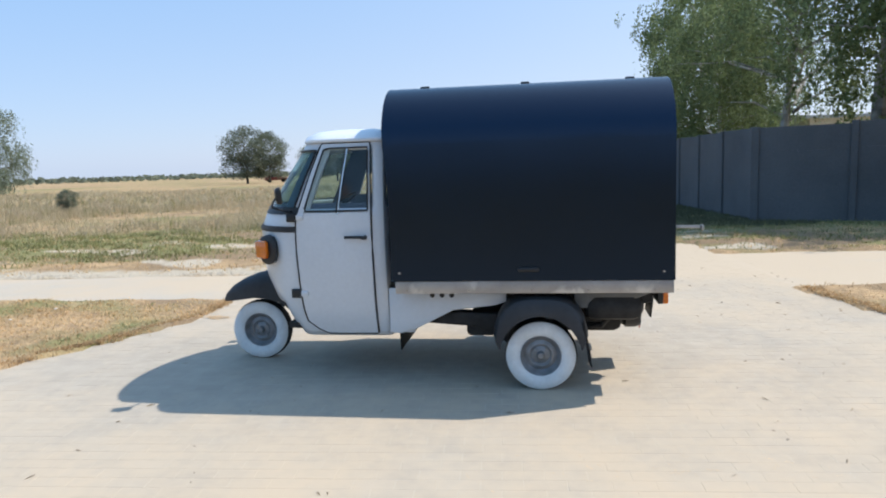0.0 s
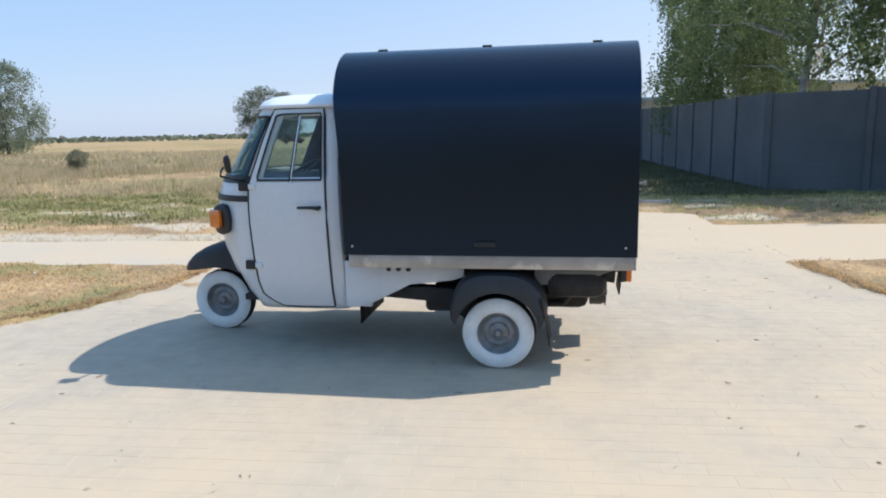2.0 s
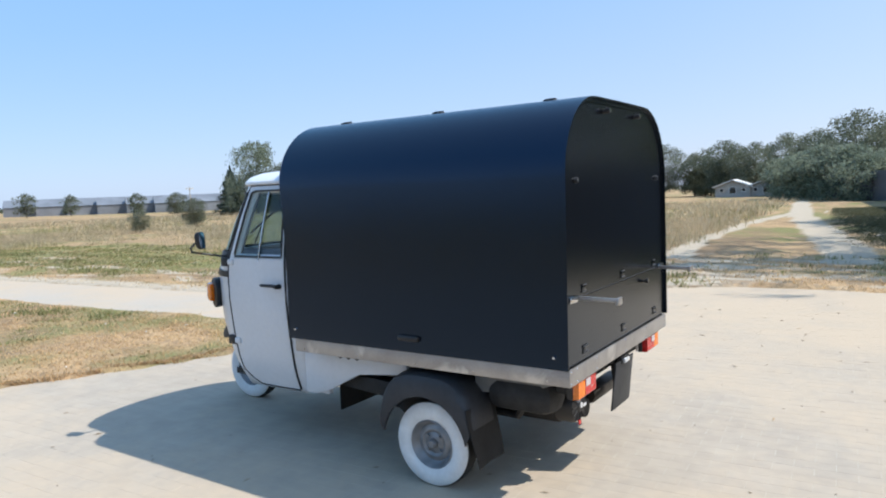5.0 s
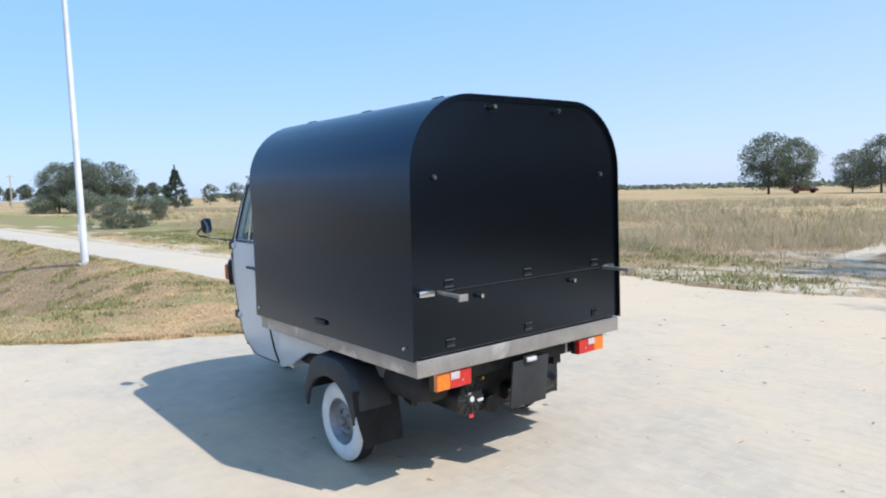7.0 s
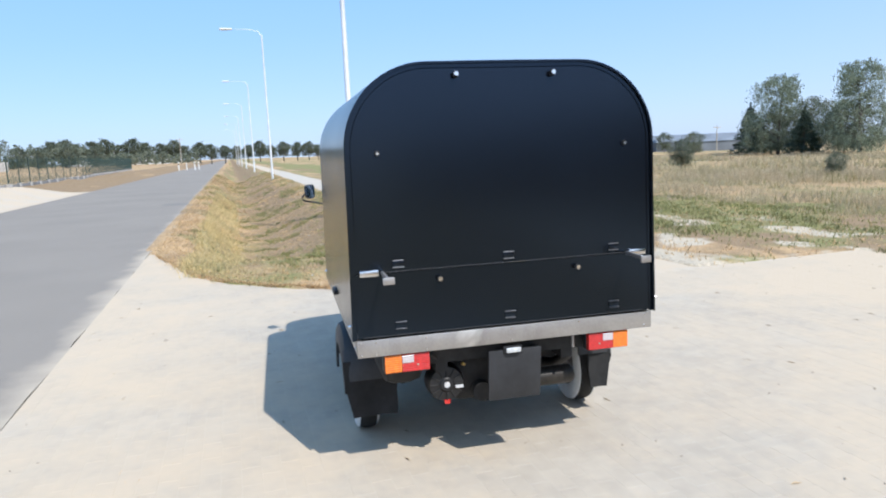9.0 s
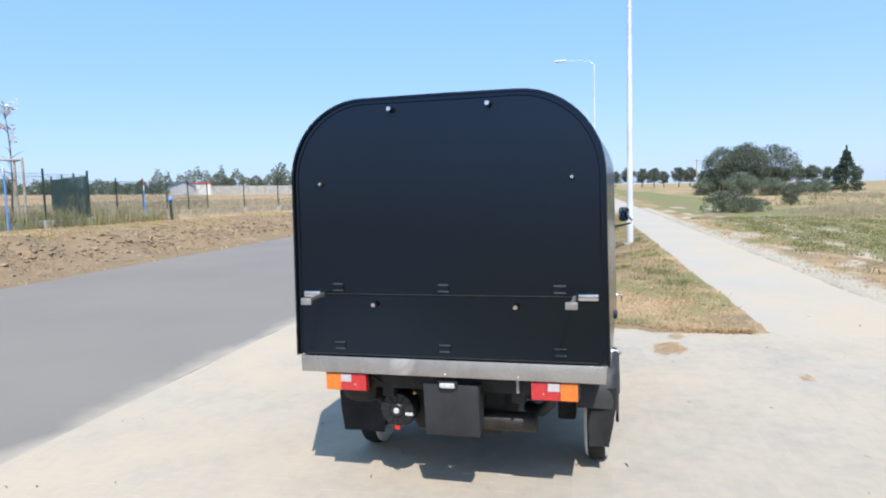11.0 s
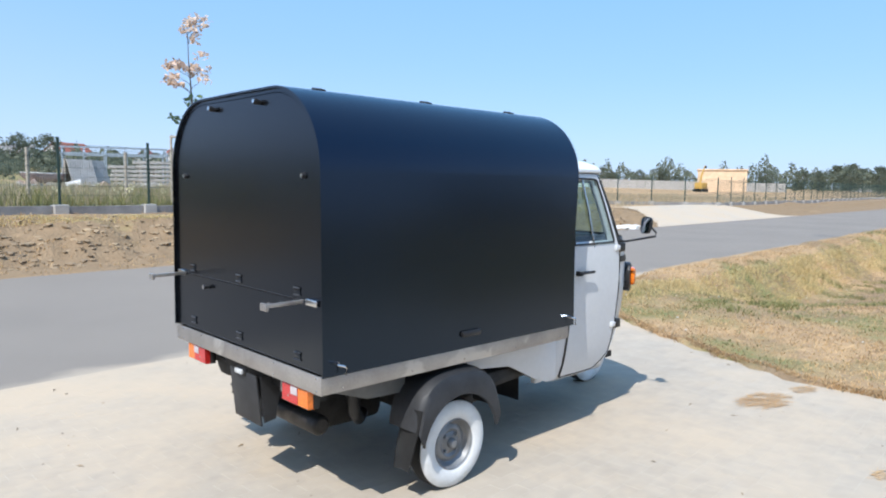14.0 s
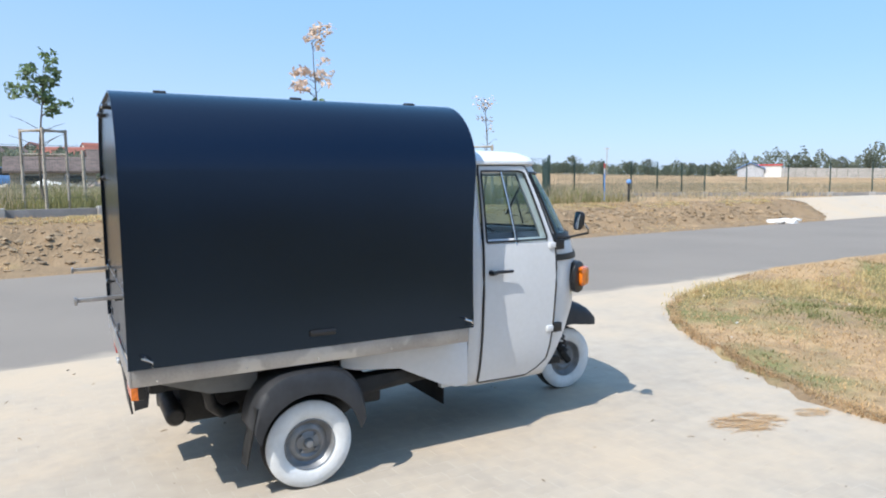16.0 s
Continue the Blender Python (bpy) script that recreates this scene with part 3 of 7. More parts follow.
def sheet(name, us, edge, z, mat, label):
    """A flat slab between two edges given as functions of u, with a skirt below."""
    verts, faces = [], []
    for u in us:
        lo, hi = edge(u)
        for v, dz in ((lo, -0.08), (lo, 0), (lo * 0.67 + hi * 0.33, 0), (lo * 0.33 + hi * 0.67, 0), (hi, 0), (hi, -0.08)):
            x, y = xy(u, v)
            verts.append((x, y, z + dz))
    for i in range(len(us) - 1):
        for k in range(5):
            faces.append((i * 6 + k, (i + 1) * 6 + k, (i + 1) * 6 + k + 1, i * 6 + k + 1))
    return tagged(raw(name, verts, faces, mat), label, name, kind="structure")


def build_road():
    us = [-700, -300, -150, -80] + [-40 + 0.5 * i for i in range(140)] + [60, 150]
    wobble = lambda u: 0.05 * noise.noise((u * 1.2, 0, 9)) + 0.03 * noise.noise((u * 5, 0, 4))
    sheet("road", us, lambda u: (ROAD_V[0] + wobble(u), ROAD_V[1] + wobble(u + 50)), -0.004, ASPHALT, "smooth grey asphalt road with ragged edges")
    # the sand bed in which the blocks of the drive and the path lie
    verts, faces = [], []
    vs = [-2.75 + 0.25 * i for i in range(38)]
    for v in vs:
        a, b = flare_west(v) - 0.04, flare_east(v) + 0.04
        for k in range(9):
            x, y = xy(a + (b - a) * k / 8, v + (0.25 * math.sin(1.3 * (a + (b - a) * k / 8)) if v > 6.2 else 0))
            verts.append((x, y, -0.0006))
    for j in range(len(vs) - 1):
        for k in range(8):
            faces.append((j * 9 + k, j * 9 + k + 1, (j + 1) * 9 + k + 1, (j + 1) * 9 + k))
    tagged(raw("pavement", verts, faces, SAND), "sandy bed of the block-paved drive", "pavement", kind="structure")
    us = [-500, -200, -100, -60] + [-40 + 0.5 * i for i in range(75)]
    edge = lambda u: (PATH_V[0] + 0.06 * noise.noise((u * 0.9, 1, 9)), PATH_V[1] + 0.06 * noise.noise((u * 0.9, 2, 4)))
    sheet("footpath", us, edge, -0.006, PATHC, "pale concrete footpath running beside the road")
    us = [2.6 + 0.5 * i for i in range(60)]
    edge = lambda u: (PATH_E[0] + 0.06 * noise.noise((u * 0.9, 3, 9)), PATH_E[1] + 0.06 * noise.noise((u * 0.9, 5, 4)))
    sheet("footpath", us, edge, -0.006, PATHC, "pale concrete footpath running past the fence corner")
    # side entrance across the road
    verts, faces = [], []
    count = 14
    for j in range(count):
        v = -9.3 - 3.9 * j / (count - 1)
        a, b = entrance(v)
        for k in range(6):
            x, y = xy(a + (b - a) * k / 5, v)
            verts.append((x, y, 0.004 + 0.64 * smooth(-9.6, -12.6, v)))
    for j in range(count - 1):
        for k in range(5):
            faces.append((j * 6 + k, j * 6 + k + 1, (j + 1) * 6 + k + 1, (j + 1) * 6 + k))
    tagged(raw("side_entrance", verts, faces, PATHC), "pale paved entrance to the fenced field", "pavement", kind="structure")


build_ground()
build_road()


# ---- the three-wheeled truck (front towards -x) ----
CY = 0.012          # its middle line
TRUCK = thing("three_wheeler_truck", "white three-wheeled mini truck with black box body, parked on the drive", "truck")
CAB = [  # z, half width, where the side turns into the front, front of the nose
    (0.315, 0.545, -1.550, -1.750), (0.42, 0.580, -1.575, -1.855), (0.55, 0.605, -1.588, -1.950), (0.72, 0.622, -1.598, -2.030),
    (0.90, 0.635, -1.602, -2.055), (1.06, 0.635, -1.602, -2.050), (1.16, 0.630, -1.592, -2.000), (1.20, 0.626, -1.578, -1.970),
    (1.42, 0.598, -1.497, -1.825), (1.60, 0.567, -1.425, -1.690), (1.645, 0.557, -1.405, -1.650)]
CAB_REAR = -1.0


def cab_ring(z, grow=0.0):
    """Half outline of the cab at a height, from the middle of its back round to the middle of its nose (left side)."""
    w, xa, xf = lerp(CAB, z)
    w, xr = w + grow, CAB_REAR + grow
    pts = [(xr, 0), (xr, 0.25), (xr, 0.5), (xr, w - 0.05), (xr - 0.015, w - 0.015), (xr - 0.05, w), (-1.085, w)]
    pts += [(-1.085 + (xa + 0.06 + 1.085) * k / 4, w + 0.006 * math.sin(math.pi * k / 4)) for k in (1, 2, 3, 4)]
    for k in range(0, 13):
        a = math.pi / 2 * k / 12
        pts.append((xa + (xf - grow - xa) * math.sin(a), w * math.cos(a) if k < 12 else 0))
    return pts


def cab_loft(zs, keep, grow=0.0, side=0):
    """Cab skin over the given heights. keep(column, row) says which cells stay. side: -1, 1 or 0 for both."""
    bm = bmesh.new()
    for s in ((-1, 1) if side == 0 else (side,)):
        rows = [[(x, CY + s * y, z) for x, y in cab_ring(z, grow)] for z in zs]
        n = len(rows[0])
        grid = [[bm.verts.new(p) for p in row] for row in rows]
        for j in range(len(zs) - 1):
            for i in range(n - 1):
                if keep(i, j):
                    bm.faces.new((grid[j][i], grid[j][i + 1], grid[j + 1][i + 1], grid[j + 1][i]))
    bmesh.ops.delete(bm, geom=[v for v in bm.verts if not v.link_faces], context="VERTS")
    bmesh.ops.remove_doubles(bm, verts=bm.verts, dist=0.0005)
    bmesh.ops.recalc_face_normals(bm, faces=bm.faces)
    return bm


def build_cab():
    zs = [0.318, 0.36, 0.42, 0.48, 0.55, 0.63, 0.72, 0.81, 0.90, 0.98, 1.06, 1.11, 1.16, 1.20, 1.24, 1.33, 1.42, 1.51, 1.585, 1.62, 1.645]
    # columns: 0-6 back and rear corner, 6-10 door and its window, 10-13 pillar, 13 on: windscreen
    low, top = zs.index(1.20), zs.index(1.585)

    def body_keep(i, j):
        z = zs[j]
        if zs[j] >= 1.195 and j < top:
            if i < 3:
                return False
            if 6 <= i < 10:
                return False
            if i >= 12:
                return False
        if i >= 15 and z < 0.5:
            return False
        return True
    body = part("cab_body", cab_loft(zs, body_keep), WHITE, TRUCK)
    mod = body.modifiers.new("thickness", "SOLIDIFY")
    mod.thickness, mod.offset = 0.022, -1
    wz = zs[low:top + 1]
    glass = part("windscreen", cab_loft(wz, lambda i, j: i >= 12, -0.006), SCREEN_GLASS, TRUCK, "curved windscreen, the sky's reflection put in as a green tint")
    part("windscreen_seal", frame_of(wz, 12, 23, 0.003), TRIM, glass)
    part("rear_window", cab_loft(wz, lambda i, j: i < 3, -0.008), GLASS, TRUCK, "cab rear window")
    # roof cap with a small overhang
    rows = []
    for z, grow in ((1.632, 0.012), (1.640, 0.028), (1.655, 0.028), (1.685, -0.005), (1.712, -0.09), (1.728, -0.24), (1.735, -0.40)):
        ring = cab_ring(1.64, 0)
        cx = -1.28
        k = 1 + grow / 0.55
        rows.append([(cx + (x - cx) * k, CY - y * k, z) for x, y in ring] + [(cx + (x - cx) * k, CY + y * k, z) for x, y in ring[-2:0:-1]])
    bm = bmesh.new()
    grid = [[bm.verts.new(p) for p in r] for r in rows]
    n = len(grid[0])
    for a, b in zip(grid, grid[1:]):
        for i in range(n):
            bm.faces.new((a[i], a[(i + 1) % n], b[(i + 1) % n], b[i]))
    bm.faces.new(grid[-1])
    bm.faces.new(grid[0][::-1])
    bmesh.ops.recalc_face_normals(bm, faces=bm.faces)
    part("cab_roof", bm, ROOF_WHITE, TRUCK, "white domed cab roof")
    # belt stripe on the nose
    stripe = cab_loft([1.045, 1.06, 1.085], lambda i, j: i >= 10, 0.006)
    part("belt_stripe", stripe, TRIM, TRUCK, "black rubber stripe round the nose")
    cowl = cab_loft([1.165, 1.18, 1.20, 1.215], lambda i, j: i >= 11, 0.008)
    part("windscreen_cowl", cowl, TRIM, TRUCK, "black cowl under the windscreen")
    part("cab_floor", block(-1.75, -1.02, CY - 0.52, CY + 0.52, 0.36, 0.40), IRON, TRUCK)
    # inside: bench, dashboard, wheel
    part("seat", block(-1.36, -1.04, CY - 0.50, CY + 0.50, 0.72, 0.86, 0.03), INTERIOR, TRUCK, "dark blue bench seat")
    part("backrest", block(-1.10, -1.03, CY - 0.50, CY + 0.50, 0.86, 1.17, 0.03), INTERIOR, TRUCK)
    part("dashboard", prism([(-1.79, 1.17), (-1.58, 1.16), (-1.55, 1.10), (-1.64, 0.98), (-1.79, 0.98)], "y", CY - 0.42, CY + 0.42, 0.012), PLASTIC, TRUCK)
    wheel = bmesh.new()
    m = pose(-1.50, CY - 0.02, 1.19, 0, -32, 0)
    ring = [m @ Vector((0.165 * math.cos(2 * math.pi * k / 24), 0.165 * math.sin(2 * math.pi * k / 24), 0)) for k in range(25)]
    tube(ring, 0.011, 6, wheel)
    for a in (90, 210, 330):
        rod(m @ Vector((0, 0, -0.02)), m @ Vector((0.16 * math.cos(radians(a)), 0.16 * math.sin(radians(a)), 0)), 0.009, seg=6, bm=wheel)
    rod(m @ Vector((0, 0, 0.01)), m @ Vector((0, 0, -0.35)), 0.022, seg=8, bm=wheel)
    part("steering_wheel", wheel, TRIM, TRUCK)
    for s_ in (-1, 1):
        part("pillar_lining", cab_loft([1.17, 1.30, 1.42, 1.52, 1.60], lambda i, j: 10 <= i < 14, -0.030, s_), LINING, TRUCK, "blue-grey lining of the front pillar")
        part("door_lining", cab_loft([1.10, 1.235], lambda i, j: 6 <= i < 11, -0.030, s_), LINING, TRUCK, "blue-grey inner door lining")
    part("headlining", cab_loft([1.59, 1.625], lambda i, j: True, -0.028), LINING, TRUCK)
    build_door(-1)
    build_door(1)
    # wiper
    bm = rod((-1.925, CY - 0.14, 1.225), (-1.835, CY - 0.10, 1.42), 0.006, seg=6)
    rod((-1.850, CY - 0.24, 1.30), (-1.785, CY + 0.02, 1.50), 0.008, seg=6, bm=bm)
    part("wiper", bm, TRIM, TRUCK)


def frame_of(zs, c0, c1, grow):
    """A rubber bead round a window between two columns of the cab's skin."""
    bm = bmesh.new()
    for s in (-1, 1):
        def p(c, z):
            x, y = cab_ring(z, grow)[c]
            return Vector((x, CY + s * y, z))
        edge = [p(c0, z) for z in zs]
        tube(edge, 0.008, 6, bm)
        for z in (zs[0], zs[-1]):
            tube([p(c, z) for c in range(c0, c1 + 1)], 0.008, 6, bm)
    return bm


def build_door(s):
    """A door with its sliding windows, seal, hinges and handle. s: -1 the left, 1 the right."""
    zs = [0.340, 0.375, 0.43, 0.51, 0.60, 0.70, 0.80, 0.90, 1.00, 1.08, 1.16]
    door = new("door")
    door.parent = TRUCK
    door["label"] = "white sheet-metal cab door with a sliding window"

    def skin(z, f, grow):
        """A point of the side: f from 0 at the door's rear edge to 1 at its front edge."""
        w, xa, xf = lerp(CAB, z)
        x = -1.102 + (xa - 0.010 + 1.102) * f
        return Vector((x, CY + s * (w + grow + 0.006 * math.sin(math.pi * min(f, 1))), z))

    def front(z):
        return 1.0 - 0.26 * max(0.0, (0.47 - z) / 0.13) ** 2.2
    rows = [[skin(z, front(z) * k / 10, 0.009) for k in range(11)] for z in zs]
    part("door_panel", strip(rows, 0.012), WHITE, door)
    # frame above the belt: rear post, top rail, slanting front post
    zt = [1.16, 1.24, 1.33, 1.42, 1.51, 1.60]
    bm = bmesh.new()

    def bar(cells):
        grid = [[bm.verts.new(q) for q in row] for row in cells]
        for a, b in zip(grid, grid[1:]):
            for i in range(len(a) - 1):
                bm.faces.new((a[i], a[i + 1], b[i + 1], b[i]))
    bar([[skin(z, f, 0.009) for f in (0.0, 0.03)] for z in zt])
    bar([[skin(z, f, 0.009) for f in (0.92, 0.96, 1.0)] for z in zt])
    bar([[skin(z, k / 8, 0.009) for k in range(9)] for z in (1.60, 1.625)])
    bar([[skin(z, k / 8, 0.009) for k in range(9)] for z in (1.16, 1.172)])
    bmesh.ops.recalc_face_normals(bm, faces=bm.faces)
    bmesh.ops.solidify(bm, geom=list(bm.faces), thickness=0.012)
    part("door_frame", bm, WHITE, door)
    # dark seal in the gap all round
    loop = [skin(z, 0.0, 0.006) - Vector((-0.009, 0, 0)) for z in zs + zt[1:]] + [skin(1.633, k / 8, 0.004) for k in range(9)]
    loop += [skin(z, front(z), 0.006) + Vector((-0.008, 0, 0)) for z in (zs + zt[1:])[::-1]] + [skin(0.334, 0.73 - 0.73 * k / 8, 0.004) for k in range(9)]
    part("door_seal", tube(loop, 0.0056, 6), TRIM, door, "black rubber door seal")
    # window rubber, divider, panes
    inner = [skin(1.185, f, 0.010) for f in (0.035, 0.3, 0.6, 0.90)] + [skin(z, 0.92, 0.010) for z in (1.20, 1.33, 1.46, 1.585)]
    inner += [skin(1.597, f, 0.010) for f in (0.8, 0.5, 0.2, 0.04)] + [skin(z, 0.03, 0.010) for z in (1.57, 1.4, 1.25, 1.187)]
    part("window_seal", tube(inner, 0.0065, 6), TRIM, door)
    part("window_divider", tube([skin(z, 0.44, 0.006) for z in zt[0:]], 0.0065, 6), CHROME, door)
    part("divider_seal", tube([skin(z, 0.465, 0.000) for z in zt[0:]], 0.006, 6), TRIM, door)
    zg = [1.175, 1.30, 1.45, 1.60]
    part("rear_pane", strip([[skin(z, f, -0.004) for f in (0.02, 0.22, 0.455)] for z in zg]), GLASS, door)
    part("front_pane", strip([[skin(z, f, 0.002) for f in (0.42, 0.65, 0.93)] for z in zg]), GLASS, door)
    # handle
    a = skin(1.005, 0.075, 0.02)
    out = Vector((0, s * 0.022, 0))
    bm = tube([a - out, a, a + out, a + out + Vector((-0.03, 0, 0.006)), a + out + Vector((-0.13, s * 0.004, 0.006))], 0.010, 8,
              radii=[0.018, 0.016, 0.013, 0.011, 0.009])
    part("handle", bm, TRIM, door, "black lever handle")
    for z in (0.625, 1.145):
        x, y, _ = skin(z, 1.0, 0.0)
        hinge = part("hinge", block(x - 0.005, x + 0.045, y + s * 0.012 - 0.012, y + s * 0.012 + 0.012, z - 0.018, z + 0.018, 0.006), WHITE, door)
        part("hinge_plate", block(x - 0.075, x - 0.012, y - 0.018, y + 0.018, z - 0.03, z + 0.03, 0.006), TRIM, hinge)


def build_mirror(s):
    mir = new("mirror")
    mir.parent = TRUCK
    base = Vector((-1.635, CY + s * 0.610, 1.185))
    head = Vector((-1.648, CY + s * 0.815, 1.30))
    part("arm", tube([base, base + Vector((-0.03, s * 0.05, 0.0)), head + Vector((-0.03, s * 0.05, -0.07)), head + Vector((-0.022, s * 0.06, -0.045)), head + Vector((-0.016, s * 0.03, -0.015))], 0.007, 7), TRIM, mir)
    m = Matrix.Translation(head) @ pose(0, 0, 0, 0, -5.6 if s < 0 else -8.5, 26 if s < 0 else -13)

    def outline(f, x):
        """Rounded oblong, a little wider at the top, as a ring of points."""
        ring = []
        for k in range(28):
            a = 2 * math.pi * k / 28
            c, sn = math.cos(a), math.sin(a)
            y = math.copysign(abs(c) ** 0.55, c) * (0.040 + 0.004 * sn)
            z = math.copysign(abs(sn) ** 0.55, sn) * 0.056
            ring.append(m @ Vector((x, y * f, z * f)))
        return ring

    def skin(rings, cap_first=True, cap_last=True):
        bm = bmesh.new()
        grid = [[bm.verts.new(p) for p in r] for r in rings]
        for a, b in zip(grid, grid[1:]):
            for k in range(28):
                bm.faces.new((a[k], a[(k + 1) % 28], b[(k + 1) % 28], b[k]))
        if cap_first:
            bm.faces.new(grid[0][::-1])
        if cap_last:
            bm.faces.new(grid[-1])
        bmesh.ops.recalc_face_normals(bm, faces=bm.faces)
        return bm
    part("shell", skin([outline(0.45, -0.026), outline(0.80, -0.021), outline(0.97, -0.010), outline(1.0, 0.004), outline(0.985, 0.012), outline(0.90, 0.012)]), TRIM, mir, "black plastic mirror shell")
    # the glass bulges slightly
    part("mirror_glass", skin([outline(0.90, 0.0122), outline(0.70, 0.0137), outline(0.48, 0.0150), outline(0.25, 0.0158), outline(0.06, 0.0161)], False), MIRROR, mir, "slightly domed mirror glass")


def build_indicator(s):
    """Dark corner housing that follows the nose, with its amber lens, and the small headlamp on its inner side."""
    def pad(outline, lo, hi, bevel):
        bm = prism(outline, "y", lo, hi, bevel)
        for v in bm.verts:
            v.co.y = CY + s * (v.co.y + 0.5 * (v.co.x + 1.765))
        bmesh.ops.recalc_face_normals(bm, faces=bm.faces)
        return bm
    shape = [(-1.918, 0.862), (-1.925, 0.93), (-1.912, 1.005), (-1.860, 1.026), (-1.800, 1.018), (-1.772, 0.975), (-1.765, 0.90), (-1.790, 0.842), (-1.840, 0.818), (-1.895, 0.826)]
    housing = part("lamp_housing", pad(shape, 0.47, 0.632, 0.014), TRIM, TRUCK, "dark lamp housing on the nose corner")
    lens = [(-1.945, 0.868), (-1.945, 0.986), (-1.838, 0.988), (-1.836, 0.878), (-1.860, 0.860)]
    part("indicator_lens", pad(lens, 0.50, 0.666, 0.020), AMBER, housing, "orange indicator lens")
    hl = lathe([(0.0, 0.02), (0.045, 0.018), (0.07, 0.005), (0.08, -0.03)], pose(-1.975, CY + s * 0.33, 0.90, 0, -90, -s * 14))
    part("headlamp", hl, CLEAR, TRUCK, "round headlamp")


def build_wheel(x, y, s, two_faced=False):
    """A wheel with white side walls. s: the outer side."""
    w = new("wheel")
    w.parent = TRUCK
    m = Matrix.Translation((x, y, 0.227)) @ pose(0, 0, 0, -90 * s, 0, 0)
    part("tyre", lathe([(0.130, -0.05), (0.165, -0.062), (0.205, -0.058), (0.224, -0.044), (0.2315, -0.02), (0.2315, 0.02), (0.224, 0.044), (0.207, 0.058),
                        (0.165, 0.062), (0.130, 0.05), (0.122, 0.0)], m, 48, True), RUBBER, w, "black tyre")
    for side in ((1, -1) if two_faced else (1,)):
        mm = m if side > 0 else m @ pose(0, 0, 0, 180, 0, 0)
        part("whitewall", lathe([(0.126, 0.048), (0.132, 0.0555), (0.152, 0.0640), (0.178, 0.0668), (0.204, 0.0635), (0.222, 0.052), (0.2235, 0.047), (0.126, 0.044)], mm, 48, True), WHITEWALL, w, "white tyre side wall")
        rim = part("rim", lathe([(0.132, 0.056), (0.128, 0.060), (0.120, 0.052), (0.112, 0.030), (0.100, 0.022), (0.088, 0.030), (0.072, 0.033), (0.058, 0.024), (0.046, 0.028),
                                 (0.034, 0.034), (0.0, 0.034)], mm, 40), STEEL, w, "grey steel rim")
        part("hub_cap", lathe([(0.028, 0.034), (0.026, 0.050), (0.018, 0.060), (0.0, 0.062)], mm, 20), STEEL, rim)
        for k in range(4):
            a = math.pi / 4 + k * math.pi / 2
            part("wheel_nut", rod(mm @ Vector((0.052 * math.cos(a), 0.052 * math.sin(a), 0.02)), mm @ Vector((0.052 * math.cos(a), 0.052 * math.sin(a), 0.042)), 0.009, seg=6), STEEL, rim)
    return w


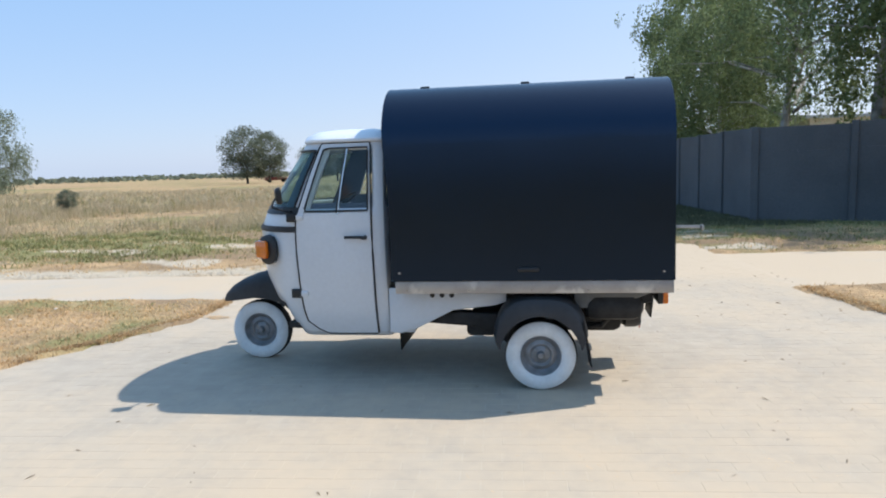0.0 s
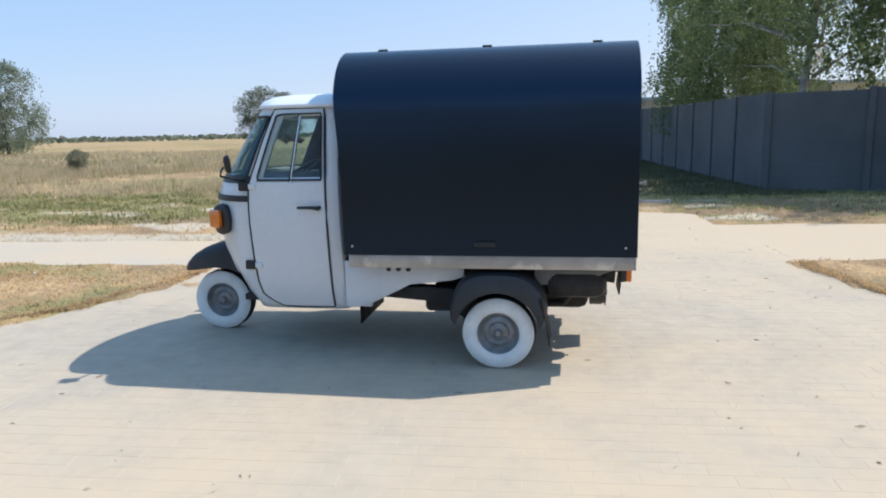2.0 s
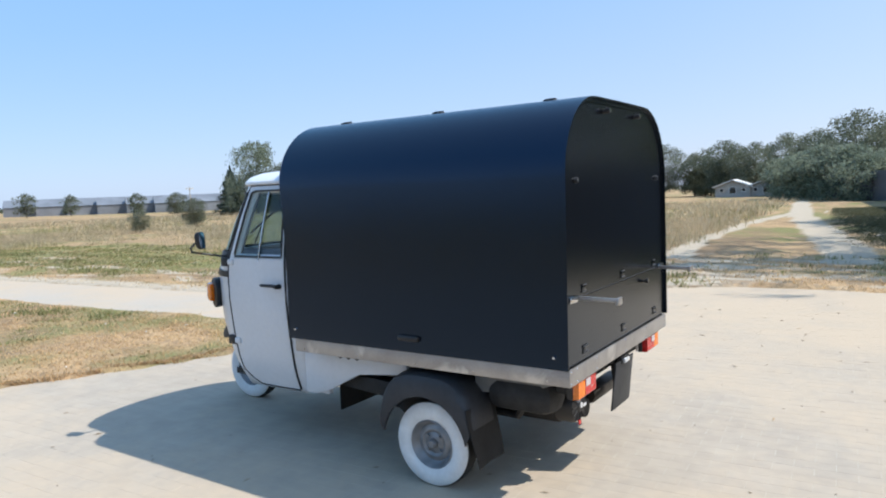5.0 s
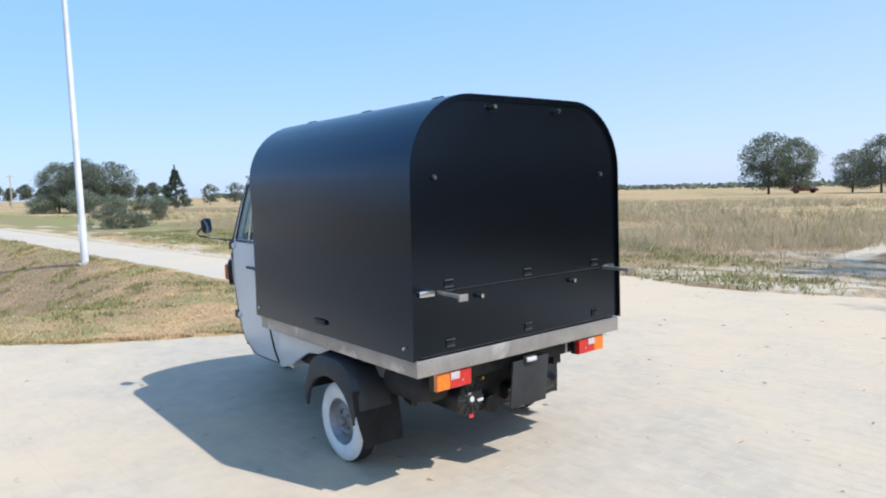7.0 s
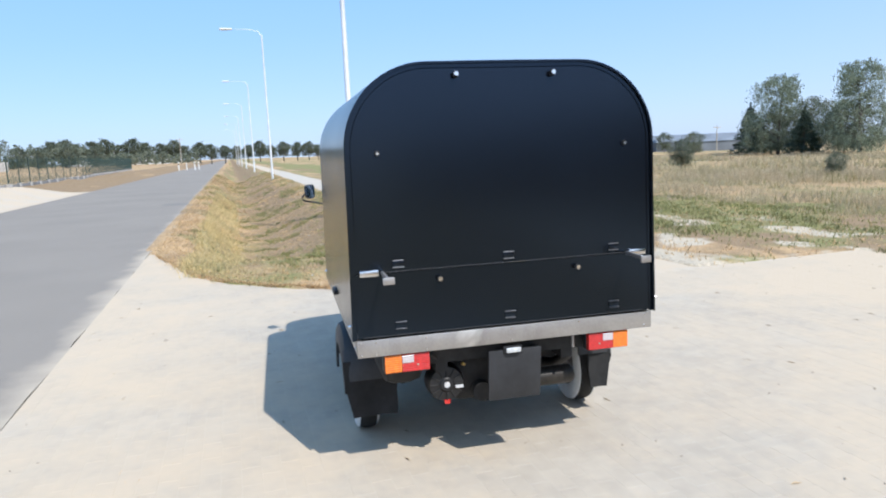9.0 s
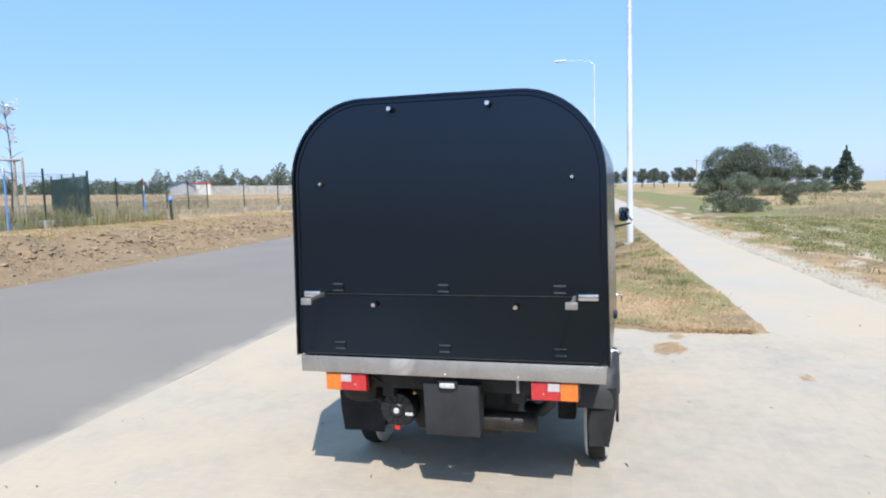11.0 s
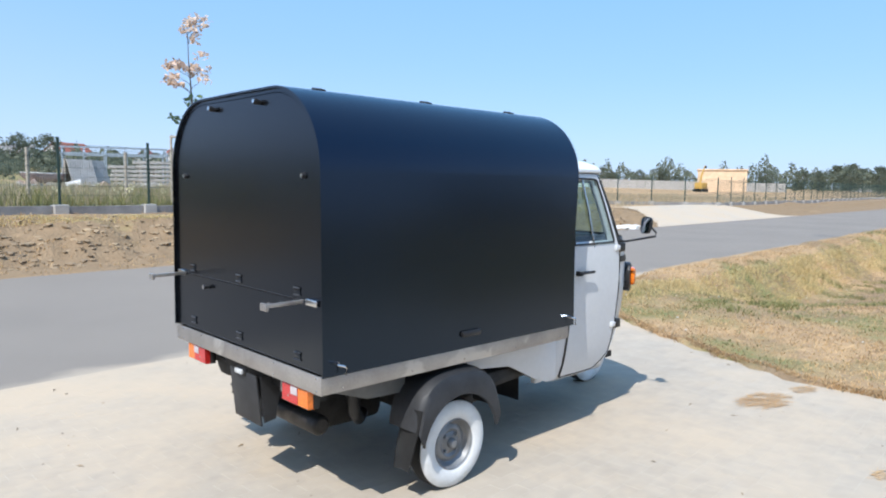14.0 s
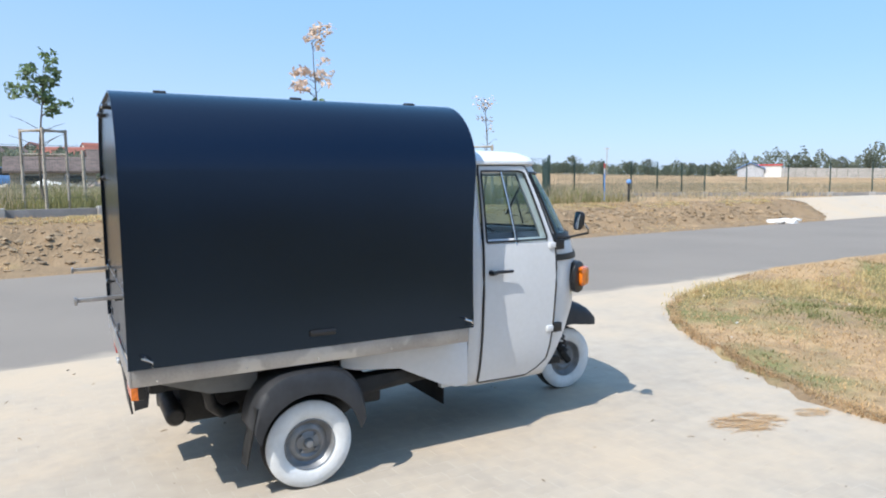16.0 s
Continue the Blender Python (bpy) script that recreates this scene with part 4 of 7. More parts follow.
def build_running_gear():
    build_wheel(0.0, CY - 0.648, -1, True)
    build_wheel(0.0, CY + 0.672, 1, True)
    build_wheel(-2.172, CY, -1, True)
    # front mudguard: a beak over the wheel that runs back into the nose
    table = [(-2.455, 0.462, 0.470, 0.05), (-2.42, 0.462, 0.535, 0.09), (-2.36, 0.470, 0.590, 0.115), (-2.28, 0.482, 0.637, 0.13), (-2.17, 0.496, 0.676, 0.135),
             (-2.06, 0.488, 0.700, 0.14), (-1.95, 0.45, 0.712, 0.14), (-1.88, 0.40, 0.715, 0.14)]
    rows = []
    for x, lo, up, w in table:
        half = [(w, lo), (w, lo + 0.55 * (up - lo)), (w * 0.9, lo + 0.8 * (up - lo)), (w * 0.6, lo + 0.96 * (up - lo))]
        rows.append([(x, CY - a, b) for a, b in half] + [(x, CY, up)] + [(x, CY + a, b) for a, b in half[::-1]])
    part("front_mudguard", strip(rows, 0.008), PLASTIC, TRUCK, "dark plastic front mudguard")
    # fork, spring and damper beside the front wheel
    fork = tube([(-2.172, CY + 0.085, 0.216), (-2.10, CY + 0.10, 0.30), (-2.02, CY + 0.09, 0.44), (-1.98, CY + 0.03, 0.62), (-1.95, CY, 0.75)], 0.026, 8)
    part("fork", fork, IRON, TRUCK)
    turns = [(-2.10 + 0.05 * k / 72 + 0.032 * math.cos(k * 0.52), CY + 0.115 + 0.032 * math.sin(k * 0.52), 0.30 + 0.20 * k / 72) for k in range(73)]
    part("spring", tube(turns, 0.0065, 5), IRON, TRUCK, "coil spring of the front suspension")
    # chassis
    bm = block(-1.05, 0.70, CY - 0.36, CY - 0.30, 0.50, 0.60)
    block(-1.05, 0.70, CY + 0.30, CY + 0.36, 0.50, 0.60, bm=bm)
    for x in (-0.55, 0.35, 0.68):
        block(x - 0.03, x + 0.03, CY - 0.55, CY + 0.55, 0.55, 0.62, bm=bm)
    part("chassis", bm, IRON, TRUCK)
    part("axle_beam", block(-0.50, 0.02, CY - 0.5, CY + 0.5, 0.30, 0.42, 0.03), IRON, TRUCK)
    bm = prism([(-0.95, 0.50), (-0.30, 0.47), (0.02, 0.34), (0.02, 0.20), (-0.10, 0.20), (-0.42, 0.38), (-0.95, 0.42)], "y", CY - 0.55, CY - 0.45, 0.01)
    part("trailing_arm", bm, IRON, TRUCK)
    bm = prism([(-0.95, 0.50), (-0.30, 0.47), (0.02, 0.34), (0.02, 0.20), (-0.10, 0.20), (-0.42, 0.38), (-0.95, 0.42)], "y", CY + 0.45, CY + 0.55, 0.01)
    part("trailing_arm", bm, IRON, TRUCK)
    for s in (-1, 1):
        # side skirt between cab and arch
        out = [(-1.005, 0.655), (-1.005, 0.35), (-0.93, 0.345), (-0.83, 0.375), (-0.57, 0.505), (-0.30, 0.535), (-0.22, 0.56), (-0.22, 0.655)]
        y0 = CY + s * 0.60
        sk = part("side_skirt", prism(out, "y", min(y0, y0 - s * 0.025), max(y0, y0 - s * 0.025), 0.006), WHITE, TRUCK, "white side skirt behind the cab")
        if s < 0:
            for x in (-0.71, -0.645, -0.58):
                part("vent_hole", rod((x, y0 - 0.002, 0.606), (x, y0 + 0.02, 0.606), 0.017, seg=16), TRIM, sk)
        part("rear_skirt", prism([(0.22, 0.655), (0.22, 0.515), (0.45, 0.525), (0.63, 0.588), (0.76, 0.64), (0.76, 0.655)], "y", min(y0, y0 - s * 0.02), max(y0, y0 - s * 0.02), 0.004), SKIRT_SHADED, TRUCK, "white sheet panel behind the wheel, its shade put in as grey")
        part("skirt_bracket", block(-0.90, -0.84, y0 - s * 0.045 - 0.02, y0 - s * 0.045 + 0.02, 0.345, 0.40, 0.004), WHITE, TRUCK)
        # wheel arch: rounded outer guard with a broad face
        rows = []
        for k in range(25):
            a = radians(11 + 158 * k / 24)
            c, sn = math.cos(a), math.sin(a)
            ox = 0.305 * math.copysign(abs(c) ** 0.66, c)
            oz = 0.255 + 0.368 * math.copysign(abs(sn) ** 0.72, sn)
            ix, iz = 0.262 * c, 0.235 + 0.268 * sn
            face = [(0.56, ox, oz), (0.69, ox, oz), (0.735, ox * 0.985, oz - 0.008 * sn), (0.762, ox * 0.95, 0.255 + (oz - 0.255) * 0.955),
                    (0.778, 0.6 * ox + 0.4 * ix, 0.6 * oz + 0.4 * iz), (0.780, ix, iz), (0.765, ix * 0.985, iz - 0.005 * sn)]
            rows.append([(x, CY + s * (y + (0.014 if s > 0 else 0.0)), z) for y, x, z in face])
        part("rear_mudguard", strip(rows, 0.006), PLASTIC, TRUCK, "dark plastic rear mudguard")
        inner = 0.637 if s > 0 else 0.497
        # the flap hangs from the guard's rear edge, across the whole tyre, and narrows downwards
        rows = []
        for x, z, lo, hi in ((0.272, 0.47, inner, 0.782), (0.284, 0.38, inner, 0.780), (0.300, 0.28, inner, 0.765), (0.312, 0.20, inner, 0.748), (0.318, 0.168, inner + 0.005, 0.742)):
            rows.append([(x + 0.006 * math.sin(k * 1.4 + z * 9), CY + s * (lo + (hi - lo) * k / 4), z) for k in range(5)])
        f = strip(rows, 0.006)
        part("mud_flap", f, FLAP, TRUCK, "black rubber mud flap")
    part("splash_flap", block(-1.006, -0.998, CY - 0.305, CY + 0.305, 0.145, 0.47, 0.002), FLAP, TRUCK, "black rubber splash flap behind the cab")
    # engine, silencer and air box under the bed
    part("engine_block", block(0.08, 0.56, CY - 0.26, CY + 0.26, 0.27, 0.56, 0.06), IRON, TRUCK)
    fan = part("fan_cover", lathe([(0.0, 0.03), (0.03, 0.03), (0.04, 0.02), (0.085, 0.015), (0.095, -0.01), (0.095, -0.08)], pose(0.645, CY - 0.30, 0.42, 0, 90, 0), 28), TRIM, TRUCK, "round black fan cover of the engine")
    for k in range(12):
        a = 2 * math.pi * k / 12
        part("fan_fin", rod((0.668, CY - 0.30 + 0.040 * math.cos(a), 0.42 + 0.040 * math.sin(a)), (0.664, CY - 0.30 + 0.086 * math.cos(a), 0.42 + 0.086 * math.sin(a)), 0.0045, seg=6), IRON, fan)
    part("fan_badge", lathe([(0.0, 0.034), (0.014, 0.0335), (0.016, 0.028)], pose(0.645, CY - 0.30, 0.42, 0, 90, 0), 18), LOGO, fan)
    part("fan_label", block(0.663, 0.667, CY - 0.255, CY - 0.215, 0.395, 0.410), LOGO, fan)
    part("fan_tag", block(0.660, 0.668, CY - 0.315, CY - 0.285, 0.318, 0.340, 0.002), RED, fan, "small red tag under the fan cover")
    part("oil_cap", rod((0.62, CY - 0.205, 0.505), (0.66, CY - 0.205, 0.512), 0.008, seg=10), YELLOW, fan, "yellow filler cap")
    part("engine_pulley", lathe([(0.0, 0.02), (0.05, 0.02), (0.055, 0.0), (0.05, -0.03)], pose(0.60, CY - 0.10, 0.34, 0, 90, 0), 20), IRON, TRUCK)
    part("silencer", block(0.28, 0.66, CY - 0.62, CY - 0.40, 0.43, 0.61, 0.07), IRON, TRUCK, "dark silencer under the bed")
    part("silencer_pipe", tube([(0.45, CY - 0.5, 0.45), (0.40, CY - 0.48, 0.38), (0.25, CY - 0.42, 0.36), (0.1, CY - 0.3, 0.36)], 0.022, 8), IRON, TRUCK)
    part("air_hose", tube([(0.44, CY + 0.46, 0.52), (0.42, CY + 0.45, 0.42), (0.36, CY + 0.40, 0.36), (0.28, CY + 0.32, 0.35)], 0.032, 10), TRIM, TRUCK, "black air hose")
    part("cable", tube([(0.74, CY + 0.52, 0.60), (0.69, CY + 0.50, 0.585), (0.63, CY + 0.51, 0.60), (0.58, CY + 0.48, 0.62)], 0.007, 6), TRIM, TRUCK)
    part("cable", tube([(0.74, CY - 0.40, 0.61), (0.70, CY - 0.34, 0.56), (0.64, CY - 0.28, 0.60), (0.60, CY - 0.2, 0.58)], 0.006, 6), TRIM, TRUCK)
    can = lathe([(0.0, 0.40), (0.034, 0.40), (0.044, 0.392), (0.050, 0.38), (0.050, 0.02), (0.040, 0.0), (0.0, 0.0)], pose(0.585, CY + 0.01, 0.372, -90, 0, 0), 24)
    part("exhaust_can", can, RUST, TRUCK, "heat-browned exhaust can across the tail")


BOX_X = (-0.945, 0.80)


def lens_block(x0, x1, y0, y1, z0, z1):
    """A moulded lamp lens with shallow ribs across its rounded face."""
    n = max(3, int((z1 - z0) / 0.010))
    face = [(x0, z0), (x1 - 0.007, z0 + 0.0005), (x1 - 0.002, z0 + 0.003)]
    for k in range(n):
        z = z0 + 0.004 + (z1 - z0 - 0.008) * k / n
        h = (z1 - z0 - 0.008) / n
        face += [(x1 - 0.0016, z), (x1, z + 0.3 * h), (x1, z + 0.7 * h)]
    face += [(x1 - 0.002, z1 - 0.003), (x1 - 0.007, z1 - 0.0005), (x0, z1)]
    return prism(face, "y", y0, y1)


def box_profile(grow=0.0):
    """Cross-section of the box body from the lower left edge over the roof to the lower right edge (y, z)."""
    pts = [(-0.768, 0.728), (-0.763, 1.0), (-0.758, 1.3), (-0.754, 1.592)]
    cx, cz, r = -0.370, 1.592, 0.384
    for k in range(1, 15):
        a = math.pi - math.pi / 2 * k / 14
        pts.append((cx + r * math.cos(a), cz + r * math.sin(a)))
    pts += [(-0.2, 1.977), (0.0, 1.978)]
    full = pts + [(-y, z) for y, z in pts[-2::-1]]
    mid = Vector((0, 1.25))
    res = []
    for y, z in full:
        d = (Vector((y, z)) - mid)
        res.append((CY + y + grow * d.x / d.length, z + (grow * d.y / d.length if z > 0.8 else 0)))
    return res


def build_box():
    body = new("box_body")
    body.parent = TRUCK
    body["label"] = "satin black sheet-metal box body with a rounded roof"
    prof = box_profile()
    rows = [[(x - (0.032 * smooth(1.15, 1.75, z) if x < -0.94 else 0), y, z) for y, z in prof] for x in (BOX_X[0], -0.9, -0.5, 0.0, 0.4, 0.76, BOX_X[1] + 0.016)]
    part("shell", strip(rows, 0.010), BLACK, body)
    # front wall
    bm = bmesh.new()
    bm.faces.new([bm.verts.new((BOX_X[0] + 0.012, y, z)) for y, z in box_profile(-0.006)])
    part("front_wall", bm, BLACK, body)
    # rear: fixed rim, upper flap and lower flap
    inner, rim = box_profile(-0.030), box_profile(-0.004)
    bm = bmesh.new()
    a = [bm.verts.new((BOX_X[1] + 0.002, y, z)) for y, z in rim]
    b = [bm.verts.new((BOX_X[1] + 0.002, y, z)) for y, z in inner]
    c = [bm.verts.new((BOX_X[1] - 0.006, y, z)) for y, z in inner]
    for i in range(len(a) - 1):
        bm.faces.new((a[i], a[i + 1], b[i + 1], b[i]))
        bm.faces.new((b[i], b[i + 1], c[i + 1], c[i]))
    bmesh.ops.recalc_face_normals(bm, faces=bm.faces)
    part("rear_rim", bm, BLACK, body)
    seam = 1.035

    def flap(keep, name):
        pts = keep
        f = bmesh.new()
        lo = [f.verts.new((BOX_X[1] - 0.012, y, z)) for y, z in pts]
        hi = [f.verts.new((BOX_X[1] - 0.001, y, z)) for y, z in pts]
        f.faces.new(hi)
        f.faces.new(lo[::-1])
        for i in range(len(pts)):
            f.faces.new((lo[i], lo[(i + 1) % len(pts)], hi[(i + 1) % len(pts)], hi[i]))
        bmesh.ops.recalc_face_normals(f, faces=f.faces)
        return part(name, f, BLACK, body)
    ins = box_profile(-0.033)
    upper = [(ins[0][0] + 0.006, seam + 0.002)] + [p for p in ins if p[1] > seam + 0.02] + [(ins[-1][0] - 0.006, seam + 0.002)]
    lower = [(ins[0][0], 0.733), (ins[0][0] + 0.005, seam - 0.002), (ins[-1][0] - 0.005, seam - 0.002), (ins[-1][0], 0.733)]
    up = flap(upper, "rear_flap")
    lo = flap(lower, "tail_flap")
    xr = BOX_X[1] - 0.001
    for parent, z in ((up, 1.072), (lo, 0.782)):
        for y in (-0.535, 0.0, 0.545):
            h = block(xr, xr + 0.004, CY + y - 0.026, CY + y + 0.026, z - 0.020, z + 0.020, 0.003)
            for dz in (-0.016, 0.016):
                part("hinge_pin", rod((xr + 0.0045, CY + y - 0.026, z + dz), (xr + 0.0045, CY + y + 0.026, z + dz), 0.0034, seg=8), HINGE, parent)
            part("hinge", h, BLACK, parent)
    # thin rods added along the seams to draw their edge highlight
    for parent, z in ((up, seam + 0.003), (lo, 0.736)):
        part("flap_edge_glint", rod((xr + 0.0008, CY - 0.715, z), (xr + 0.0008, CY + 0.715, z), 0.0016, seg=6), HINGE, parent)
    for y in (-0.232, 0.235):
        k = rod((xr - 0.002, CY + y, 1.912), (xr + 0.018, CY + y, 1.915), 0.011, seg=10)
        rod((xr + 0.018, CY + y, 1.915), (xr + 0.034, CY + y, 1.918), 0.015, 0.012, seg=12, bm=k)
        stop = part("rubber_stop", k, TRIM, up, "black rubber buffer on the upper flap")
        part("screw", rod((xr + 0.034, CY + y, 1.918), (xr + 0.038, CY + y, 1.9185), 0.0105, seg=12), CHROME, stop)
    for y in (-0.605, 0.605):
        part("lock", rod((xr - 0.002, CY + y, 1.578), (xr + 0.014, CY + y, 1.578), 0.015, 0.012, seg=14), TRIM, up)
        part("lock_core", rod((xr + 0.012, CY + y, 1.578), (xr + 0.017, CY + y, 1.578), 0.007, seg=10), CHROME, up)
    for y in (-0.345, 0.345):
        k = rod((xr - 0.002, CY + y, 0.985), (xr + 0.02, CY + y, 0.988), 0.008, seg=8)
        rod((xr + 0.018, CY + y, 0.988), (xr + 0.03, CY + y, 0.99), 0.013, seg=10, bm=k)
        stop = part("rubber_stop", k, TRIM, lo)
        part("screw", rod((xr + 0.03, CY + y, 0.99), (xr + 0.034, CY + y, 0.99), 0.010, seg=10), CHROME, stop)
    # folding flap stays: hinge plate on the edge, arm standing out to the rear
    for s in (-1, 1):
        y = CY + s * 0.672
        stay = part("stay_plate", block(xr, xr + 0.014, y - 0.045, y + 0.045, 1.022, 1.052, 0.005), CHROME, up, "bright pivot plate")
        arm = prism([(xr + 0.012, 1.028), (xr + 0.012, 1.046), (xr + 0.205, 1.043), (xr + 0.205, 1.025)], "y", y - s * 0.06 - 0.006, y - s * 0.06 + 0.006, 0.002)
        part("stay_arm", arm, ALU, stay, "flat metal stay arm standing out")
        part("stay_foot", block(xr + 0.192, xr + 0.206, y - s * 0.06 - 0.026, y - s * 0.06 + 0.026, 1.016, 1.048, 0.003), ALU, stay)
    # bolts low on the sides, latches, finger slots
    for s in (-1, 1):
        yy = CY + s * 0.766
        for x in (-0.888, 0.748):
            part("bolt", rod((x, yy - s * 0.004, 0.784), (x, yy + s * 0.012, 0.784), 0.010, 0.007, seg=10), CHROME, body)
        part("cup_handle", block(-0.135, 0.0, yy - 0.004 if s > 0 else yy - 0.020, yy + 0.020 if s > 0 else yy + 0.004, 0.786, 0.818, 0.011), TRIM, body, "black cup handle")
    for x in (-0.888, 0.748):
        k = tube([(x, CY + 0.772, 0.79), (x + 0.012, CY + 0.80, 0.785), (x - 0.015, CY + 0.81, 0.775), (x - 0.03, CY + 0.80, 0.762), (x - 0.028, CY + 0.80, 0.735)], 0.005, 6)
        part("spring_pin", k, CHROME, body, "spring pin holding the side flap")
    for x in (-0.745, -0.08, 0.588):
        for s in (-1, 1):
            h = block(x - 0.028, x + 0.028, CY + s * 0.385 - 0.03, CY + s * 0.385 + 0.03, 1.966, 1.981, 0.003)
            rod((x - 0.028, CY + s * 0.385, 1.982), (x + 0.028, CY + s * 0.385, 1.982), 0.006, seg=8, bm=h)
            part("roof_hinge", h, PLASTIC, body)
    # aluminium bed rail and floor
    z0, z1 = 0.645, 0.726
    part("bed_floor", block(BOX_X[0] + 0.02, 0.78, CY - 0.72, CY + 0.72, 0.66, 0.70), IRON, TRUCK)
    for s in (-1, 1):
        y = CY + s * 0.745
        part("bed_rail", block(-0.925, 0.803, min(y, y - s * 0.02), max(y, y - s * 0.02), z0, z1, 0.002), ALU, TRUCK, "aluminium bed rail")
    rail = part("bed_rail", block(0.803, 0.812, CY - 0.747, CY + 0.747, z0, z1, 0.002), ALU, TRUCK, "aluminium tail rail")
    for y in (-0.73, -0.66, -0.42, 0.0, 0.35, 0.71):
        for z in (z0 + 0.012, z1 - 0.012):
            part("rivet", rod((0.811, CY + y, z), (0.8145, CY + y, z), 0.006, 0.004, seg=8), CHROME, rail)
    for x in (-0.85, -0.45, -0.05, 0.3, 0.7):
        for s in (-1, 1):
            part("rivet", rod((x, CY + s * 0.744, z0 + 0.02), (x, CY + s * 0.7485, z0 + 0.02), 0.006, 0.004, seg=8), CHROME, rail)
    # rear lamps
    for s in (-1, 1):
        y0 = CY + s * 0.515
        lamp = part("rear_lamp", block(0.735, 0.772, y0 - 0.112, y0 + 0.112, 0.548, 0.643, 0.010), TRIM, TRUCK, "rear lamp with red, clear and amber lenses")
        part("lamp_bracket", block(0.70, 0.74, y0 - 0.05, y0 + 0.05, 0.60, 0.66), IRON, lamp)
        i, o = y0 - s * 0.106, y0 + s * 0.106
        part("red_lens", lens_block(0.768, 0.801, min(i, y0 + s * 0.025), max(i, y0 + s * 0.025), 0.551, 0.640), RED, lamp)
        part("amber_lens", lens_block(0.768, 0.800, min(o, y0 + s * 0.027), max(o, y0 + s * 0.027), 0.551, 0.640), AMBER, lamp)
        part("clear_lens", lens_block(0.7985, 0.8045, min(y0 - s * 0.03, y0 + s * 0.024), max(y0 - s * 0.03, y0 + s * 0.024), 0.594, 0.636), CLEAR, lamp)
        part("lamp_screw", rod((0.799, y0 - s * 0.05, 0.585), (0.803, y0 - s * 0.05, 0.585), 0.005, seg=8), CHROME, lamp)
    # dark plate board with its little lamp
    board = part("plate_board", prism([(0.790, 0.605), (0.800, 0.605), (0.772, 0.345), (0.762, 0.345)], "y", CY - 0.115, CY + 0.155, 0.002), PLASTIC, TRUCK, "bare dark number plate board")
    part("plate_side", prism([(0.66, 0.58), (0.775, 0.60), (0.755, 0.36), (0.69, 0.37)], "y", CY + 0.150, CY + 0.156), PLASTIC, board)
    lamp = part("plate_lamp", block(0.790, 0.806, CY - 0.042, CY + 0.057, 0.586, 0.624, 0.006), TRIM, TRUCK, "small plate lamp with a clear cover")
    part("lamp_cover", block(0.804, 0.820, CY - 0.030, CY + 0.045, 0.592, 0.617, 0.007), LAMP_GLASS, lamp, "clear cover")
    part("hitch_bolt", rod((0.76, CY + 0.34, 0.64), (0.76, CY + 0.34, 0.57), 0.008, seg=8), ALU, TRUCK)


build_cab()
for side in (-1, 1):
    build_mirror(side)
    build_indicator(side)
build_running_gear()
build_box()


# ---- trees ----
def leaves_mesh(name, centres, size, mat, parent, rng, hang=0.0, per=1, spread=0.0):
    """Many small leaves round the given points, as one mesh."""
    c = np.repeat(np.asarray(centres, float), per, axis=0)
    n = len(c)
    c = c + np.clip(rng.normal(0, 1, (n, 3)), -1.7, 1.7) * spread * np.array([1.0, 1.0, 0.7]) if spread else c
    d = rng.normal(0, 1, (n, 3))
    d[:, 2] = d[:, 2] * 0.7 - hang
    d /= np.linalg.norm(d, axis=1)[:, None]
    e = np.cross(d, rng.normal(0, 1, (n, 3)))
    e /= np.linalg.norm(e, axis=1)[:, None] + 1e-9
    s = (size * rng.uniform(0.6, 1.35, n))[:, None]
    v = np.stack([c - d * s * 0.5, c + e * s * 0.33, c + d * s * 0.6, c - e * s * 0.33], axis=1).reshape(-1, 3)
    me = bpy.data.meshes.new(name)
    me.vertices.add(4 * n)
    me.vertices.foreach_set("co", v.ravel())
    me.loops.add(4 * n)
    me.loops.foreach_set("vertex_index", np.arange(4 * n))
    me.polygons.add(n)
    me.polygons.foreach_set("loop_start", np.arange(0, 4 * n, 4))
    me.update(calc_edges=True)
    me.materials.append(mat)
    ob = new(name, me)
    ob.parent = parent
    return ob


